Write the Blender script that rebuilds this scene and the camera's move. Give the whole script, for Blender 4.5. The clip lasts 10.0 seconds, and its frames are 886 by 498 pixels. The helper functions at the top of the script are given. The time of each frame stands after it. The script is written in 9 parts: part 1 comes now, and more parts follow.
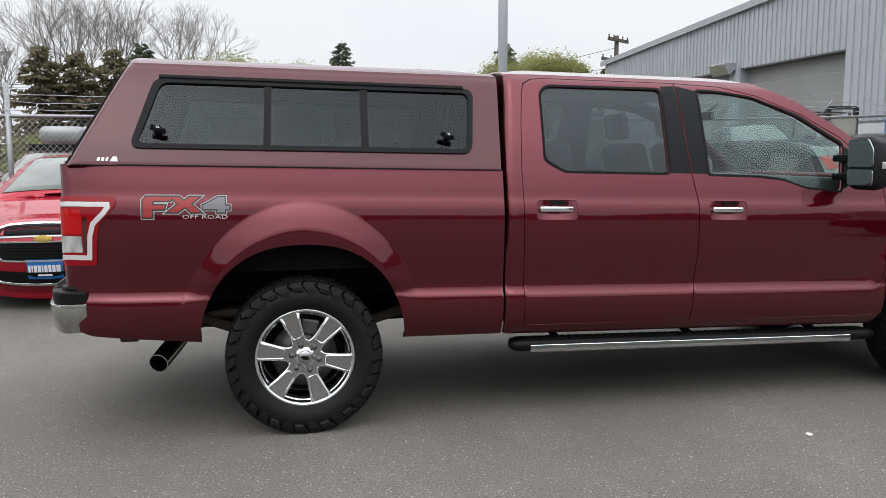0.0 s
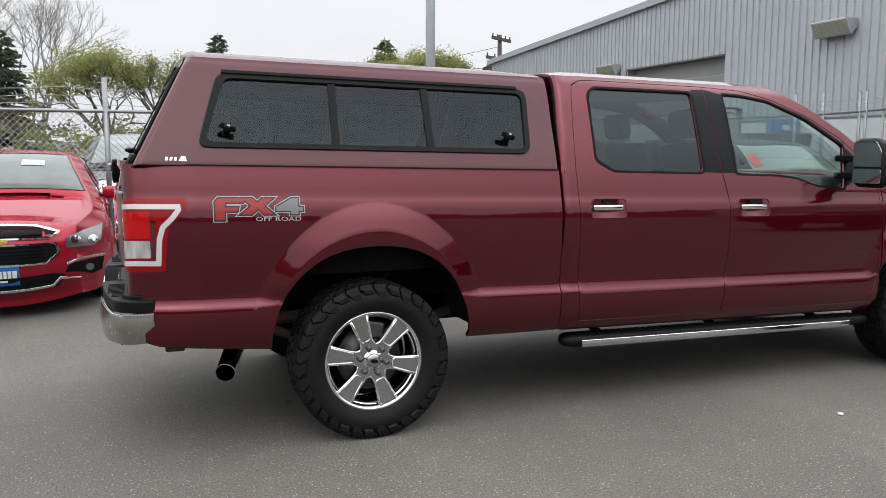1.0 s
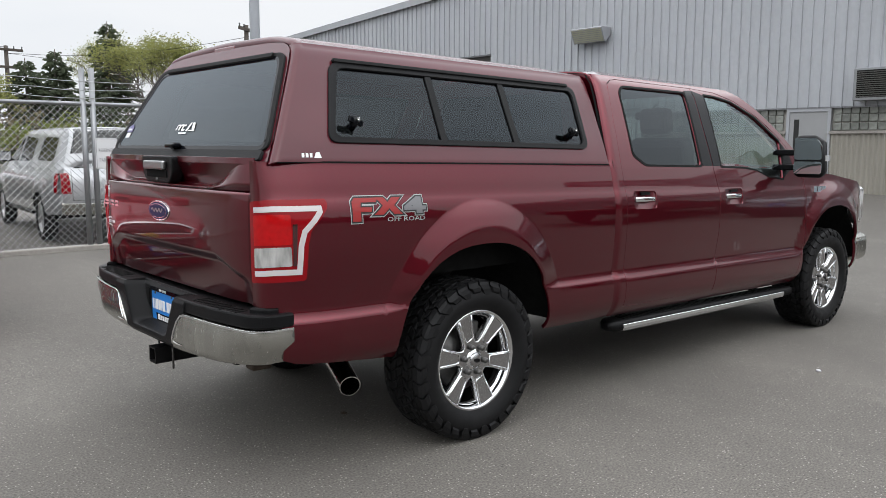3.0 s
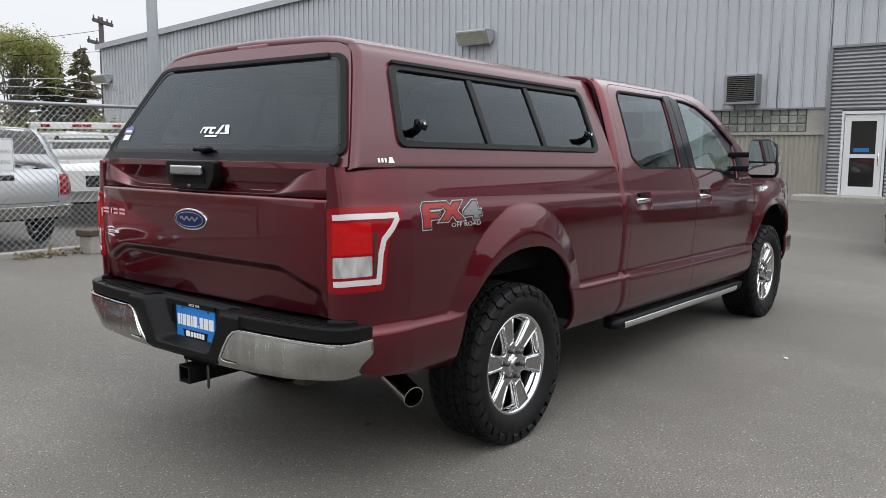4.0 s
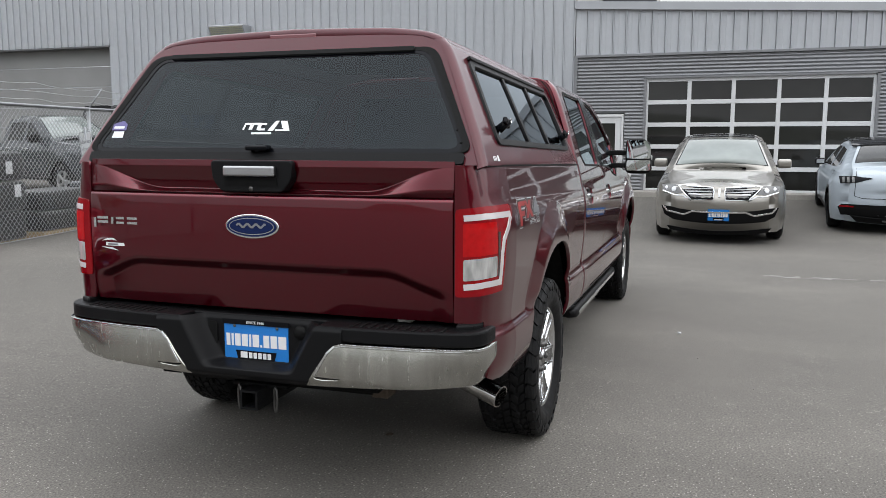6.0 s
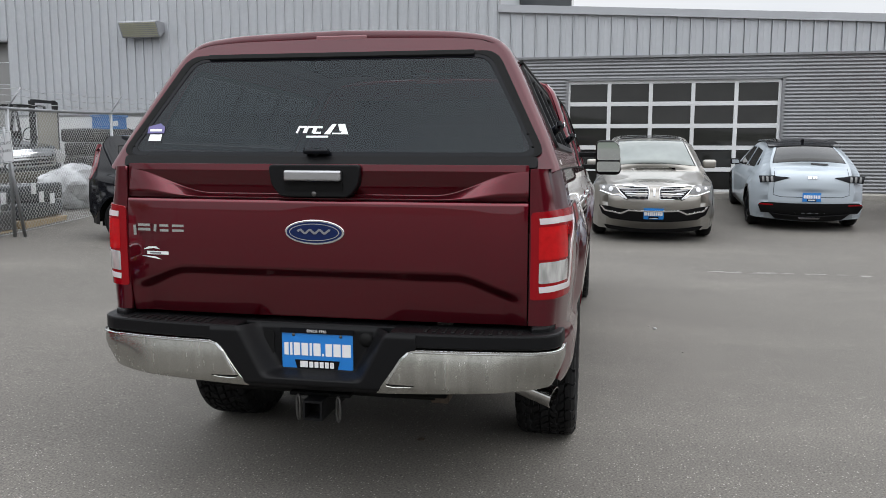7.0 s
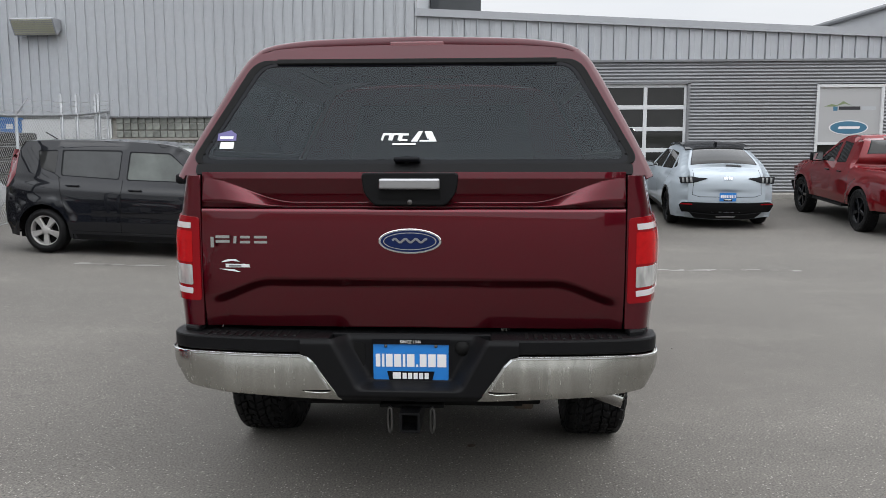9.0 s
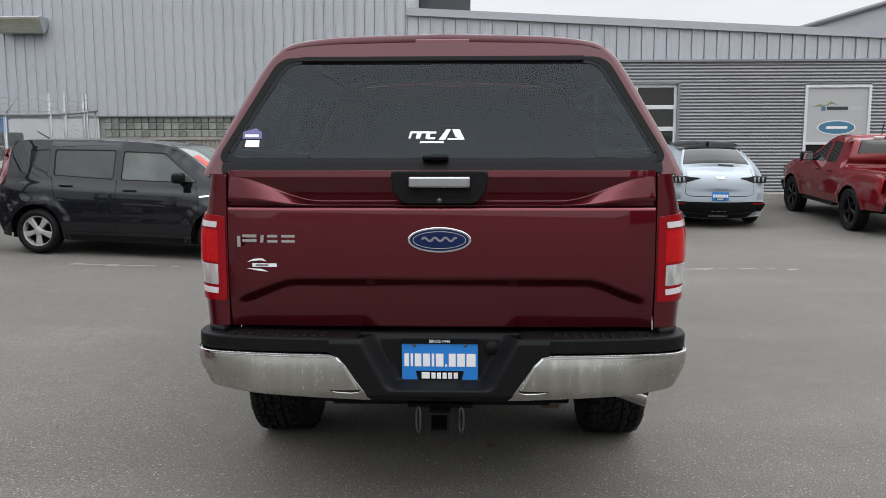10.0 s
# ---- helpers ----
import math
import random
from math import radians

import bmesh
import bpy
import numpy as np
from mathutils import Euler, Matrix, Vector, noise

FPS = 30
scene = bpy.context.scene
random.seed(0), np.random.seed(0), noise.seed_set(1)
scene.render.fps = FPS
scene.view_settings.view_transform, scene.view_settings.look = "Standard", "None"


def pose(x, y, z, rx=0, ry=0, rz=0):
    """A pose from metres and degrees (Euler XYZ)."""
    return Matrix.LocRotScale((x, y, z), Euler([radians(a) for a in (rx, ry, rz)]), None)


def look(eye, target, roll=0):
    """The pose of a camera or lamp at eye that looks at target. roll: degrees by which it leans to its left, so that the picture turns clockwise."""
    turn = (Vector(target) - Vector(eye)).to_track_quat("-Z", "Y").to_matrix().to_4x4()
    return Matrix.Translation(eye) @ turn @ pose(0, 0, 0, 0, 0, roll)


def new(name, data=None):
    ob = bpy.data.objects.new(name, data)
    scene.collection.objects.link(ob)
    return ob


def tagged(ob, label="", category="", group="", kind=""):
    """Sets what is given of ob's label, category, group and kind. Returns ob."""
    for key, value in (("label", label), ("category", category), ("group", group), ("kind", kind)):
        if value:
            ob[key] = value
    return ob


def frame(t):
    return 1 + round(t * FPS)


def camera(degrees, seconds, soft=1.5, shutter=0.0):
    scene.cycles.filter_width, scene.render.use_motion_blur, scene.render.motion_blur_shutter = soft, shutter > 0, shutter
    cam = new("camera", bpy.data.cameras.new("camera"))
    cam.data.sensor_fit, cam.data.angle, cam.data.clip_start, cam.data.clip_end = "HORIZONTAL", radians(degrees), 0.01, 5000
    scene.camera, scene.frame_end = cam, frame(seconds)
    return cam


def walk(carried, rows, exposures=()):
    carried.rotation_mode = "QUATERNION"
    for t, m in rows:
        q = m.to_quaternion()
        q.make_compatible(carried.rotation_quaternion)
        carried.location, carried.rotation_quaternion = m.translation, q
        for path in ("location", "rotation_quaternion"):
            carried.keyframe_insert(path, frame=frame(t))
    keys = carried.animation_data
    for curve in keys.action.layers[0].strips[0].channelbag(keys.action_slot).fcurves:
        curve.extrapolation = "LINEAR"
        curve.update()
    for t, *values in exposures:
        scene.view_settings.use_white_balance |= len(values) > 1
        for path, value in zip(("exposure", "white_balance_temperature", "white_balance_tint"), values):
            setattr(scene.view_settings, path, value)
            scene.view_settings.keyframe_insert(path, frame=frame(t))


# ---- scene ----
cam = camera(57.7, 10.0, soft=0.85)
PATH = [
    (0, (-0.157, -5.158, 1.469), (0.259, -3.215, 1.236), -0.1),
    (0.5, (-0.661, -5.028, 1.479), (-0.092, -3.125, 1.24), -0.0),
    (1, (-1.149, -4.868, 1.49), (-0.425, -3.019, 1.247), 0.1),
    (1.5, (-1.599, -4.659, 1.496), (-0.723, -2.878, 1.252), 0.1),
    (2, (-2.014, -4.427, 1.489), (-0.99, -2.727, 1.243), 0.1),
    (2.5, (-2.399, -4.159, 1.488), (-1.229, -2.557, 1.236), 0.1),
    (4, (-3.346, -3.16, 1.512), (-1.799, -1.919, 1.256), 0.2),
    (4.5, (-3.578, -2.795, 1.501), (-1.918, -1.707, 1.246), 0.2),
    (5, (-3.772, -2.437, 1.501), (-2.023, -1.501, 1.244), 0.2),
    (6.5, (-4.166, -1.4, 1.498), (-2.242, -0.916, 1.246), 0.1),
    (7, (-4.231, -1.09, 1.51), (-2.284, -0.709, 1.258), 0.1),
    (7.5, (-4.272, -0.829, 1.514), (-2.309, -0.541, 1.263), 0.1),
    (8, (-4.296, -0.606, 1.516), (-2.321, -0.408, 1.265), 0.0),
    (8.5, (-4.31, -0.422, 1.522), (-2.33, -0.284, 1.275), -0.0),
    (9, (-4.324, -0.278, 1.529), (-2.342, -0.172, 1.283), -0.1),
    (9.5, (-4.323, -0.175, 1.525), (-2.339, -0.09, 1.279), -0.0),
    (10, (-4.313, -0.101, 1.522), (-2.329, -0.034, 1.276), -0.1),
]
walk(cam, [(t, look(eye, target, roll)) for t, eye, target, roll in PATH])
RAKE = 0.019


# ---- light ----
world = bpy.data.worlds.new("overcast")
scene.world = world
world.use_nodes = True
wn, wl = world.node_tree.nodes, world.node_tree.links
wn.clear()
sky = wn.new("ShaderNodeTexSky")
sky.sky_type, sky.sun_disc = "NISHITA", False
sky.sun_elevation, sky.sun_rotation = radians(52), radians(200)
sky.air_density, sky.dust_density, sky.ozone_density = 1.0, 3.0, 1.0
grey = wn.new("ShaderNodeHueSaturation")
grey.inputs["Saturation"].default_value = 0.22
coords = wn.new("ShaderNodeTexCoord")
squash = wn.new("ShaderNodeMapping")
squash.inputs["Scale"].default_value = (1.0, 1.0, 3.0)
clouds = wn.new("ShaderNodeTexNoise")
clouds.inputs["Scale"].default_value, clouds.inputs["Detail"].default_value = 1.7, 6.0
ramp = wn.new("ShaderNodeValToRGB")
ramp.color_ramp.elements[0].position, ramp.color_ramp.elements[0].color = 0.34, (7.0, 7.4, 8.0, 1)
ramp.color_ramp.elements[1].position, ramp.color_ramp.elements[1].color = 0.62, (8.2, 8.4, 8.7, 1)
blend = wn.new("ShaderNodeMixRGB")
blend.inputs[0].default_value = 0.8
sky_out = wn.new("ShaderNodeBackground")
sky_out.inputs["Strength"].default_value = 0.124
wout = wn.new("ShaderNodeOutputWorld")
wl.new(sky.outputs[0], grey.inputs["Color"])
wl.new(coords.outputs["Generated"], squash.inputs[0])
wl.new(squash.outputs[0], clouds.inputs["Vector"])
wl.new(clouds.outputs["Fac"], ramp.inputs[0])
wl.new(grey.outputs[0], blend.inputs[1])
wl.new(ramp.outputs[0], blend.inputs[2])
# the cloud deck is brighter overhead than at the horizon
split = wn.new("ShaderNodeSeparateXYZ")
lift = wn.new("ShaderNodeMapRange")
lift.interpolation_type = "SMOOTHSTEP"
lift.inputs["From Min"].default_value, lift.inputs["From Max"].default_value = 0.15, 0.72
lift.inputs["To Min"].default_value, lift.inputs["To Max"].default_value = 0.97, 2.9
deck = wn.new("ShaderNodeVectorMath")
deck.operation = "SCALE"
wl.new(coords.outputs["Generated"], split.inputs[0])
wl.new(split.outputs["Z"], lift.inputs["Value"])
wl.new(blend.outputs[0], deck.inputs[0])
wl.new(lift.outputs[0], deck.inputs["Scale"])
wl.new(deck.outputs[0], sky_out.inputs["Color"])
wl.new(sky_out.outputs[0], wout.inputs[0])

sun_data = bpy.data.lights.new("sun", "SUN")
sun_data.energy, sun_data.angle, sun_data.color = 0.55, radians(172), (1.0, 0.97, 0.92)
sun = new("sun", sun_data)
sun.matrix_world = look((0, 0, 40), (0 + 40 * math.sin(radians(20)) * 0.78, 40 * math.cos(radians(20)) * 0.78, 0))
tagged(sun, "soft daylight through overcast cloud", "sun", kind="structure")


# ---- materials ----
def material(name, colour, rough=0.5, metal=0.0, coat=0.0, coat_rough=0.03, spec=0.5, grain=0.0, grain_scale=60.0,
             stain=0.0, stain_scale=2.0, bump=0.0, bump_scale=200.0, island=0.0, alpha=1.0, stretch=(1, 1, 1), rough_var=0.0):
    """A principled surface with grain, stains, relief and a little change from piece to piece."""
    mat = bpy.data.materials.new(name)
    mat.use_nodes = True
    n, l = mat.node_tree.nodes, mat.node_tree.links
    b = n["Principled BSDF"]
    b.inputs["Base Color"].default_value = (*colour, 1)
    b.inputs["Roughness"].default_value = rough
    b.inputs["Metallic"].default_value = metal
    b.inputs["Coat Weight"].default_value = coat
    b.inputs["Coat Roughness"].default_value = coat_rough
    b.inputs["Specular IOR Level"].default_value = spec
    if alpha < 1:
        b.inputs["Alpha"].default_value = alpha
    tc = n.new("ShaderNodeTexCoord")
    mp = n.new("ShaderNodeMapping")
    mp.inputs["Scale"].default_value = stretch
    l.new(tc.outputs["Object"], mp.inputs[0])
    last = None

    def noise_value(scale, detail=4.0):
        t = n.new("ShaderNodeTexNoise")
        t.inputs["Scale"].default_value, t.inputs["Detail"].default_value = scale, detail
        l.new(mp.outputs[0], t.inputs["Vector"])
        return t.outputs["Fac"]

    def vary(source, amount):
        nonlocal last
        rng = n.new("ShaderNodeMapRange")
        rng.inputs["From Min"].default_value, rng.inputs["From Max"].default_value = 0.25, 0.75
        rng.inputs["To Min"].default_value, rng.inputs["To Max"].default_value = 1 - amount, 1 + amount
        l.new(source, rng.inputs["Value"])
        mul = n.new("ShaderNodeVectorMath")
        mul.operation = "SCALE"
        if last is None:
            mul.inputs[0].default_value = colour
        else:
            l.new(last, mul.inputs[0])
        l.new(rng.outputs[0], mul.inputs["Scale"])
        last = mul.outputs[0]

    if grain:
        vary(noise_value(grain_scale, 6.0), grain)
    if stain:
        vary(noise_value(stain_scale, 5.0), stain)
    if island:
        vary(n.new("ShaderNodeObjectInfo").outputs["Random"], island)
    if last is not None:
        l.new(last, b.inputs["Base Color"])
    if rough_var:
        rng = n.new("ShaderNodeMapRange")
        rng.inputs["From Min"].default_value, rng.inputs["From Max"].default_value = 0.3, 0.7
        rng.inputs["To Min"].default_value, rng.inputs["To Max"].default_value = max(0.02, rough - rough_var), min(1, rough + rough_var)
        l.new(noise_value(stain_scale * 3 + 2), rng.inputs["Value"])
        l.new(rng.outputs[0], b.inputs["Roughness"])
    if bump:
        bp = n.new("ShaderNodeBump")
        bp.inputs["Strength"].default_value, bp.inputs["Distance"].default_value = 0.6, bump
        l.new(noise_value(bump_scale, 5.0), bp.inputs["Height"])
        l.new(bp.outputs[0], b.inputs["Normal"])
    return mat


def glass_material(name, tint, clear, mirror=0.036):
    """Automotive glass: a share of the light passes tinted, the rest mirrors by Fresnel."""
    mat = bpy.data.materials.new(name)
    mat.use_nodes = True
    n, l = mat.node_tree.nodes, mat.node_tree.links
    n.clear()
    out, mix = n.new("ShaderNodeOutputMaterial"), n.new("ShaderNodeMixShader")
    lay, up, fres = n.new("ShaderNodeLayerWeight"), n.new("ShaderNodeMath"), n.new("ShaderNodeMath")
    lay.inputs["Blend"].default_value = 0.5
    up.operation, fres.operation = "POWER", "MULTIPLY_ADD"
    up.inputs[1].default_value = 4.5
    fres.inputs[1].default_value, fres.inputs[2].default_value = 0.90, mirror
    l.new(lay.outputs["Facing"], up.inputs[0])
    l.new(up.outputs[0], fres.inputs[0])
    inner, see, dark = n.new("ShaderNodeMixShader"), n.new("ShaderNodeBsdfTransparent"), n.new("ShaderNodeBsdfDiffuse")
    see.inputs["Color"].default_value = (*tint, 1)
    dark.inputs["Color"].default_value = (0.012, 0.013, 0.014, 1)
    inner.inputs[0].default_value = clear
    gl = n.new("ShaderNodeBsdfGlossy")
    gl.inputs["Roughness"].default_value = 0.01
    gl.inputs["Color"].default_value = (0.86, 0.94, 1.0, 1)
    l.new(dark.outputs[0], inner.inputs[1])
    l.new(see.outputs[0], inner.inputs[2])
    l.new(fres.outputs[0], mix.inputs[0])
    l.new(inner.outputs[0], mix.inputs[1])
    l.new(gl.outputs[0], mix.inputs[2])
    l.new(mix.outputs[0], out.inputs[0])
    return mat


def paint(name, colour, metal=0.35, flake=0.06, rough=0.38, coat=1.0, ior=1.5):
    """Automotive lacquer: a slightly metallic base under a clear coat, with faint road dust."""
    mat = material(name, colour, rough, metal, coat, 0.025, 0.0, grain=flake, grain_scale=900.0, stain=0.05, stain_scale=1.3)
    mat.node_tree.nodes["Principled BSDF"].inputs["Coat IOR"].default_value = ior
    return mat


M = {}
M["ruby"] = paint("ruby_paint", (0.094, 0.0020, 0.0086), 0.84, 0.10, 0.30, ior=1.50)
M["red_car"] = paint("red_paint", (0.300, 0.0070, 0.021), 0.3, coat=0.7)
M["red_pickup"] = paint("deep_red_paint", (0.143, 0.0045, 0.0075), 0.35)
M["champagne"] = paint("champagne_paint", (0.288, 0.274, 0.248), 0.75, rough=0.30)
M["pale_blue"] = paint("pale_blue_paint", (0.335, 0.375, 0.410), 0.0, coat=0.6)
M["black_car"] = paint("black_paint", (0.0051, 0.0055, 0.0075), 0.0)
M["silver_car"] = paint("silver_paint", (0.345, 0.352, 0.360), 0.5)
M["white_car"] = paint("white_paint", (0.493, 0.493, 0.486), 0.0)
M["charcoal_car"] = paint("charcoal_paint", (0.041, 0.045, 0.049), 0.1)
M["dull_roof"] = material("weathered_cap_paint", (0.060, 0.0028, 0.0078), 0.45, 0.05, 0.72, 0.10, spec=0.1, stain=0.10, stain_scale=3.0)
M["chrome"] = material("chrome", (0.72, 0.73, 0.74), 0.07, 1.0, rough_var=0.03)
M["bumper_chrome"] = material("dusty_chrome", (0.39, 0.385, 0.355), 0.20, 0.90, stain=0.16, stain_scale=26.0, stretch=(1, 1, 0.05), rough_var=0.08)
M["mirror"] = material("silvered_mirror", (0.62, 0.66, 0.66), 0.02, 1.0)
M["wheel_silver"] = material("silver_wheel_paint", (0.356, 0.349, 0.336), 0.36, 0.35, stain=0.12, stain_scale=6)
M["spoke_grey"] = material("satin_chrome_alloy", (0.40, 0.40, 0.405), 0.22, 1.0, stain=0.06)
M["alloy"] = material("satin_alloy", (0.40, 0.40, 0.41), 0.28, 1.0, stain=0.06)
M["trim"] = material("black_plastic_trim", (0.0045, 0.0045, 0.005), 0.44, spec=0.13, grain=0.2, grain_scale=300, bump=0.0006, bump_scale=900)
M["gloss_black"] = material("gloss_black", (0.004, 0.0045, 0.006), 0.10, spec=0.13, coat=0.02)
M["rubber"] = material("seal_rubber", (0.005, 0.005, 0.005), 0.6, spec=0.12, grain=0.2)
M["tyre"] = material("tyre_rubber", (0.0062, 0.0062, 0.0066), 0.58, spec=0.17, grain=0.25, grain_scale=40, stain=0.25, stain_scale=6, bump=0.001, bump_scale=150, rough_var=0.1)
M["dark"] = material("dark_underbody", (0.006, 0.006, 0.006), 0.9, spec=0.1, grain=0.4, grain_scale=20)
M["steel"] = material("dark_steel", (0.10, 0.098, 0.095), 0.45, 0.9, grain=0.3, grain_scale=30)
M["tip_steel"] = material("heat_tinted_steel", (0.55, 0.54, 0.52), 0.14, 1.0, stain=0.2, stain_scale=12)
M["rust"] = material("scaled_steel", (0.069, 0.051, 0.038), 0.75, 0.4, grain=0.4, grain_scale=30)
M["cabin"] = material("grey_cabin_trim", (0.075, 0.075, 0.079), 0.7, grain=0.15)
M["seat"] = material("grey_seat_cloth", (0.089, 0.086, 0.082), 0.9, grain=0.2, grain_scale=200)
M["lining"] = material("pale_headliner", (0.288, 0.281, 0.267), 0.9, grain=0.05)
M["tint"] = glass_material("tinted_glass", (0.18, 0.215, 0.21), 1.0, 0.042)
M["cap_tint"] = glass_material("smoked_glass", (0.16, 0.175, 0.175), 1.0, 0.024)
M["clear_glass"] = glass_material("clear_glass", (0.66, 0.76, 0.73), 1.0)
M["dark_glass"] = material("dark_window_glass", (0.015, 0.015, 0.014), 0.03, spec=0.42, stain=0.3, stain_scale=1.2)
M["cab_glass"] = material("dark_cab_glass", (0.012, 0.013, 0.013), 0.05, spec=0.20, stain=0.4, stain_scale=1.6)
M["smoky_glass"] = material("smoky_side_glass", (0.023, 0.025, 0.025), 0.04, spec=0.5, stain=0.6, stain_scale=2.2)
M["pale_side_glass"] = material("pale_side_glass", (0.072, 0.081, 0.073), 0.04, spec=0.5, stain=0.5, stain_scale=2.4)
M["screen_glass"] = material("windscreen_glass", (0.137, 0.154, 0.144), 0.05, spec=0.8, stain=0.35, stain_scale=1.4)
M["lens_red"] = material("red_lens", (0.195, 0.0018, 0.0051), 0.14, spec=0.15, coat=0.3)
M["lens_dark"] = material("dark_red_lens", (0.034, 0.0027, 0.0034), 0.12, coat=1.0)
M["lens_bright"] = material("bright_red_lens", (0.345, 0.0036, 0.0051), 0.12, spec=0.15, coat=0.3, grain=0.15, grain_scale=45)
M["lens_white"] = material("white_lens", (0.484, 0.452, 0.452), 0.14, coat=1.0)
M["lens_clear"] = material("clear_lens", (0.528, 0.528, 0.520), 0.12, 0.6, coat=0.6, grain=0.45, grain_scale=35, stretch=(1, 1, 0.25))
M["lens_dark_clear"] = material("smoky_pink_lens", (0.137, 0.024, 0.031), 0.15, coat=1.0)
M["lens_smoke"] = material("smoky_clear_lens", (0.110, 0.110, 0.110), 0.12, 0.3, coat=0.6, grain=0.3, grain_scale=20)
M["white_vinyl"] = material("white_vinyl", (0.640, 0.640, 0.640), 0.4)
M["silver_vinyl"] = material("silver_vinyl", (0.343, 0.343, 0.343), 0.35)
M["red_vinyl"] = material("red_vinyl", (0.247, 0.012, 0.011), 0.4)
M["grey_vinyl"] = material("grey_vinyl", (0.151, 0.151, 0.158), 0.4)
M["black_vinyl"] = material("black_vinyl", (0.010, 0.010, 0.011), 0.4)
M["violet_vinyl"] = material("violet_vinyl", (0.082, 0.069, 0.206), 0.4)
M["plate_blue"] = material("blue_plate", (0.0075, 0.150, 0.465), 0.4)
M["oval_blue"] = material("oval_blue", (0.004, 0.012, 0.058), 0.35, spec=0.2)
M["worn_line"] = material("worn_line_paint", (0.219, 0.212, 0.199), 0.8, grain=0.3, grain_scale=40)
M["asphalt"] = material("asphalt", (0.094, 0.0865, 0.0765), 0.9, grain=0.58, grain_scale=95.0, stain=0.14, stain_scale=0.35, bump=0.005, bump_scale=130.0)


def speckle(mat, scale, share, tone):
    """Scattered pale stones among the fines."""
    n, l = mat.node_tree.nodes, mat.node_tree.links
    b = n["Principled BSDF"]
    src = b.inputs["Base Color"].links[0].from_socket
    v = n.new("ShaderNodeTexVoronoi")
    v.inputs["Scale"].default_value = scale
    tc = n.new("ShaderNodeTexCoord")
    l.new(tc.outputs["Object"], v.inputs["Vector"])
    pick = n.new("ShaderNodeMath")
    pick.operation = "GREATER_THAN"
    pick.inputs[1].default_value = 1 - share
    l.new(v.outputs["Color"], pick.inputs[0])
    near = n.new("ShaderNodeMath")
    near.operation = "LESS_THAN"
    near.inputs[1].default_value = 0.33
    l.new(v.outputs["Distance"], near.inputs[0])
    both_ = n.new("ShaderNodeMath")
    both_.operation = "MULTIPLY"
    l.new(pick.outputs[0], both_.inputs[0])
    l.new(near.outputs[0], both_.inputs[1])
    mx = n.new("ShaderNodeMixRGB")
    mx.inputs[2].default_value = (*tone, 1)
    l.new(both_.outputs[0], mx.inputs[0])
    l.new(src, mx.inputs[1])
    l.new(mx.outputs[0], b.inputs["Base Color"])


speckle(M["asphalt"], 85.0, 0.22, (0.247, 0.233, 0.212))
speckle(M["asphalt"], 60.0, 0.12, (0.048, 0.045, 0.042))


def worn(mat, scale, low, high, gain, stretch):
    """Broad scuffed patches where traffic has polished the stones pale."""
    n, l = mat.node_tree.nodes, mat.node_tree.links
    b = n["Principled BSDF"]
    src = b.inputs["Base Color"].links[0].from_socket
    tc, mp, t, rng, mul = n.new("ShaderNodeTexCoord"), n.new("ShaderNodeMapping"), n.new("ShaderNodeTexNoise"), n.new("ShaderNodeMapRange"), n.new("ShaderNodeVectorMath")
    mp.inputs["Scale"].default_value = stretch
    t.inputs["Scale"].default_value, t.inputs["Detail"].default_value, t.inputs["Roughness"].default_value = scale, 7.0, 0.62
    rng.inputs["From Min"].default_value, rng.inputs["From Max"].default_value = low, high
    rng.inputs["To Min"].default_value, rng.inputs["To Max"].default_value = 1.0, gain
    mul.operation = "SCALE"
    l.new(tc.outputs["Object"], mp.inputs[0])
    l.new(mp.outputs[0], t.inputs["Vector"])
    l.new(t.outputs["Fac"], rng.inputs["Value"])
    l.new(src, mul.inputs[0])
    l.new(rng.outputs[0], mul.inputs["Scale"])
    l.new(mul.outputs[0], b.inputs["Base Color"])


worn(M["asphalt"], 0.55, 0.50, 0.72, 1.28, (1.0, 0.45, 1.0))
worn(M["asphalt"], 1.7, 0.60, 0.75, 0.86, (0.5, 1.0, 1.0))
worn(M["asphalt"], 5.5, 0.52, 0.74, 1.14, (1.0, 1.0, 1.0))


def leaf_glow(mat, colour, share=0.5):
    """Thin leaves let part of the daylight through."""
    n, l = mat.node_tree.nodes, mat.node_tree.links
    out = next(k for k in n if k.type == "OUTPUT_MATERIAL")
    tr, mx = n.new("ShaderNodeBsdfTranslucent"), n.new("ShaderNodeMixShader")
    tr.inputs["Color"].default_value = (*colour, 1)
    mx.inputs[0].default_value = share
    l.new(n["Principled BSDF"].outputs[0], mx.inputs[1])
    l.new(tr.outputs[0], mx.inputs[2])
    l.new(mx.outputs[0], out.inputs["Surface"])


M["concrete"] = material("concrete", (0.247, 0.233, 0.212), 0.9, grain=0.12, grain_scale=25, stain=0.18, stain_scale=1.5, bump=0.003, bump_scale=60)
M["cladding"] = material("pale_metal_cladding", (0.370, 0.384, 0.404), 0.5, 0.1, grain=0.03, grain_scale=8, stain=0.05, stain_scale=0.5)
M["cladding_flash"] = material("metal_flashing", (0.315, 0.325, 0.343), 0.45, 0.2, stain=0.05)
M["corrugated"] = material("grey_corrugated_metal", (0.182, 0.186, 0.194), 0.42, 0.5, stain=0.06, stain_scale=0.8)
M["door_steel"] = material("painted_steel_door", (0.247, 0.250, 0.253), 0.5, stain=0.06)
M["bay_door"] = material("sectional_door_panel", (0.212, 0.212, 0.209), 0.6, stain=0.08, stain_scale=0.8)
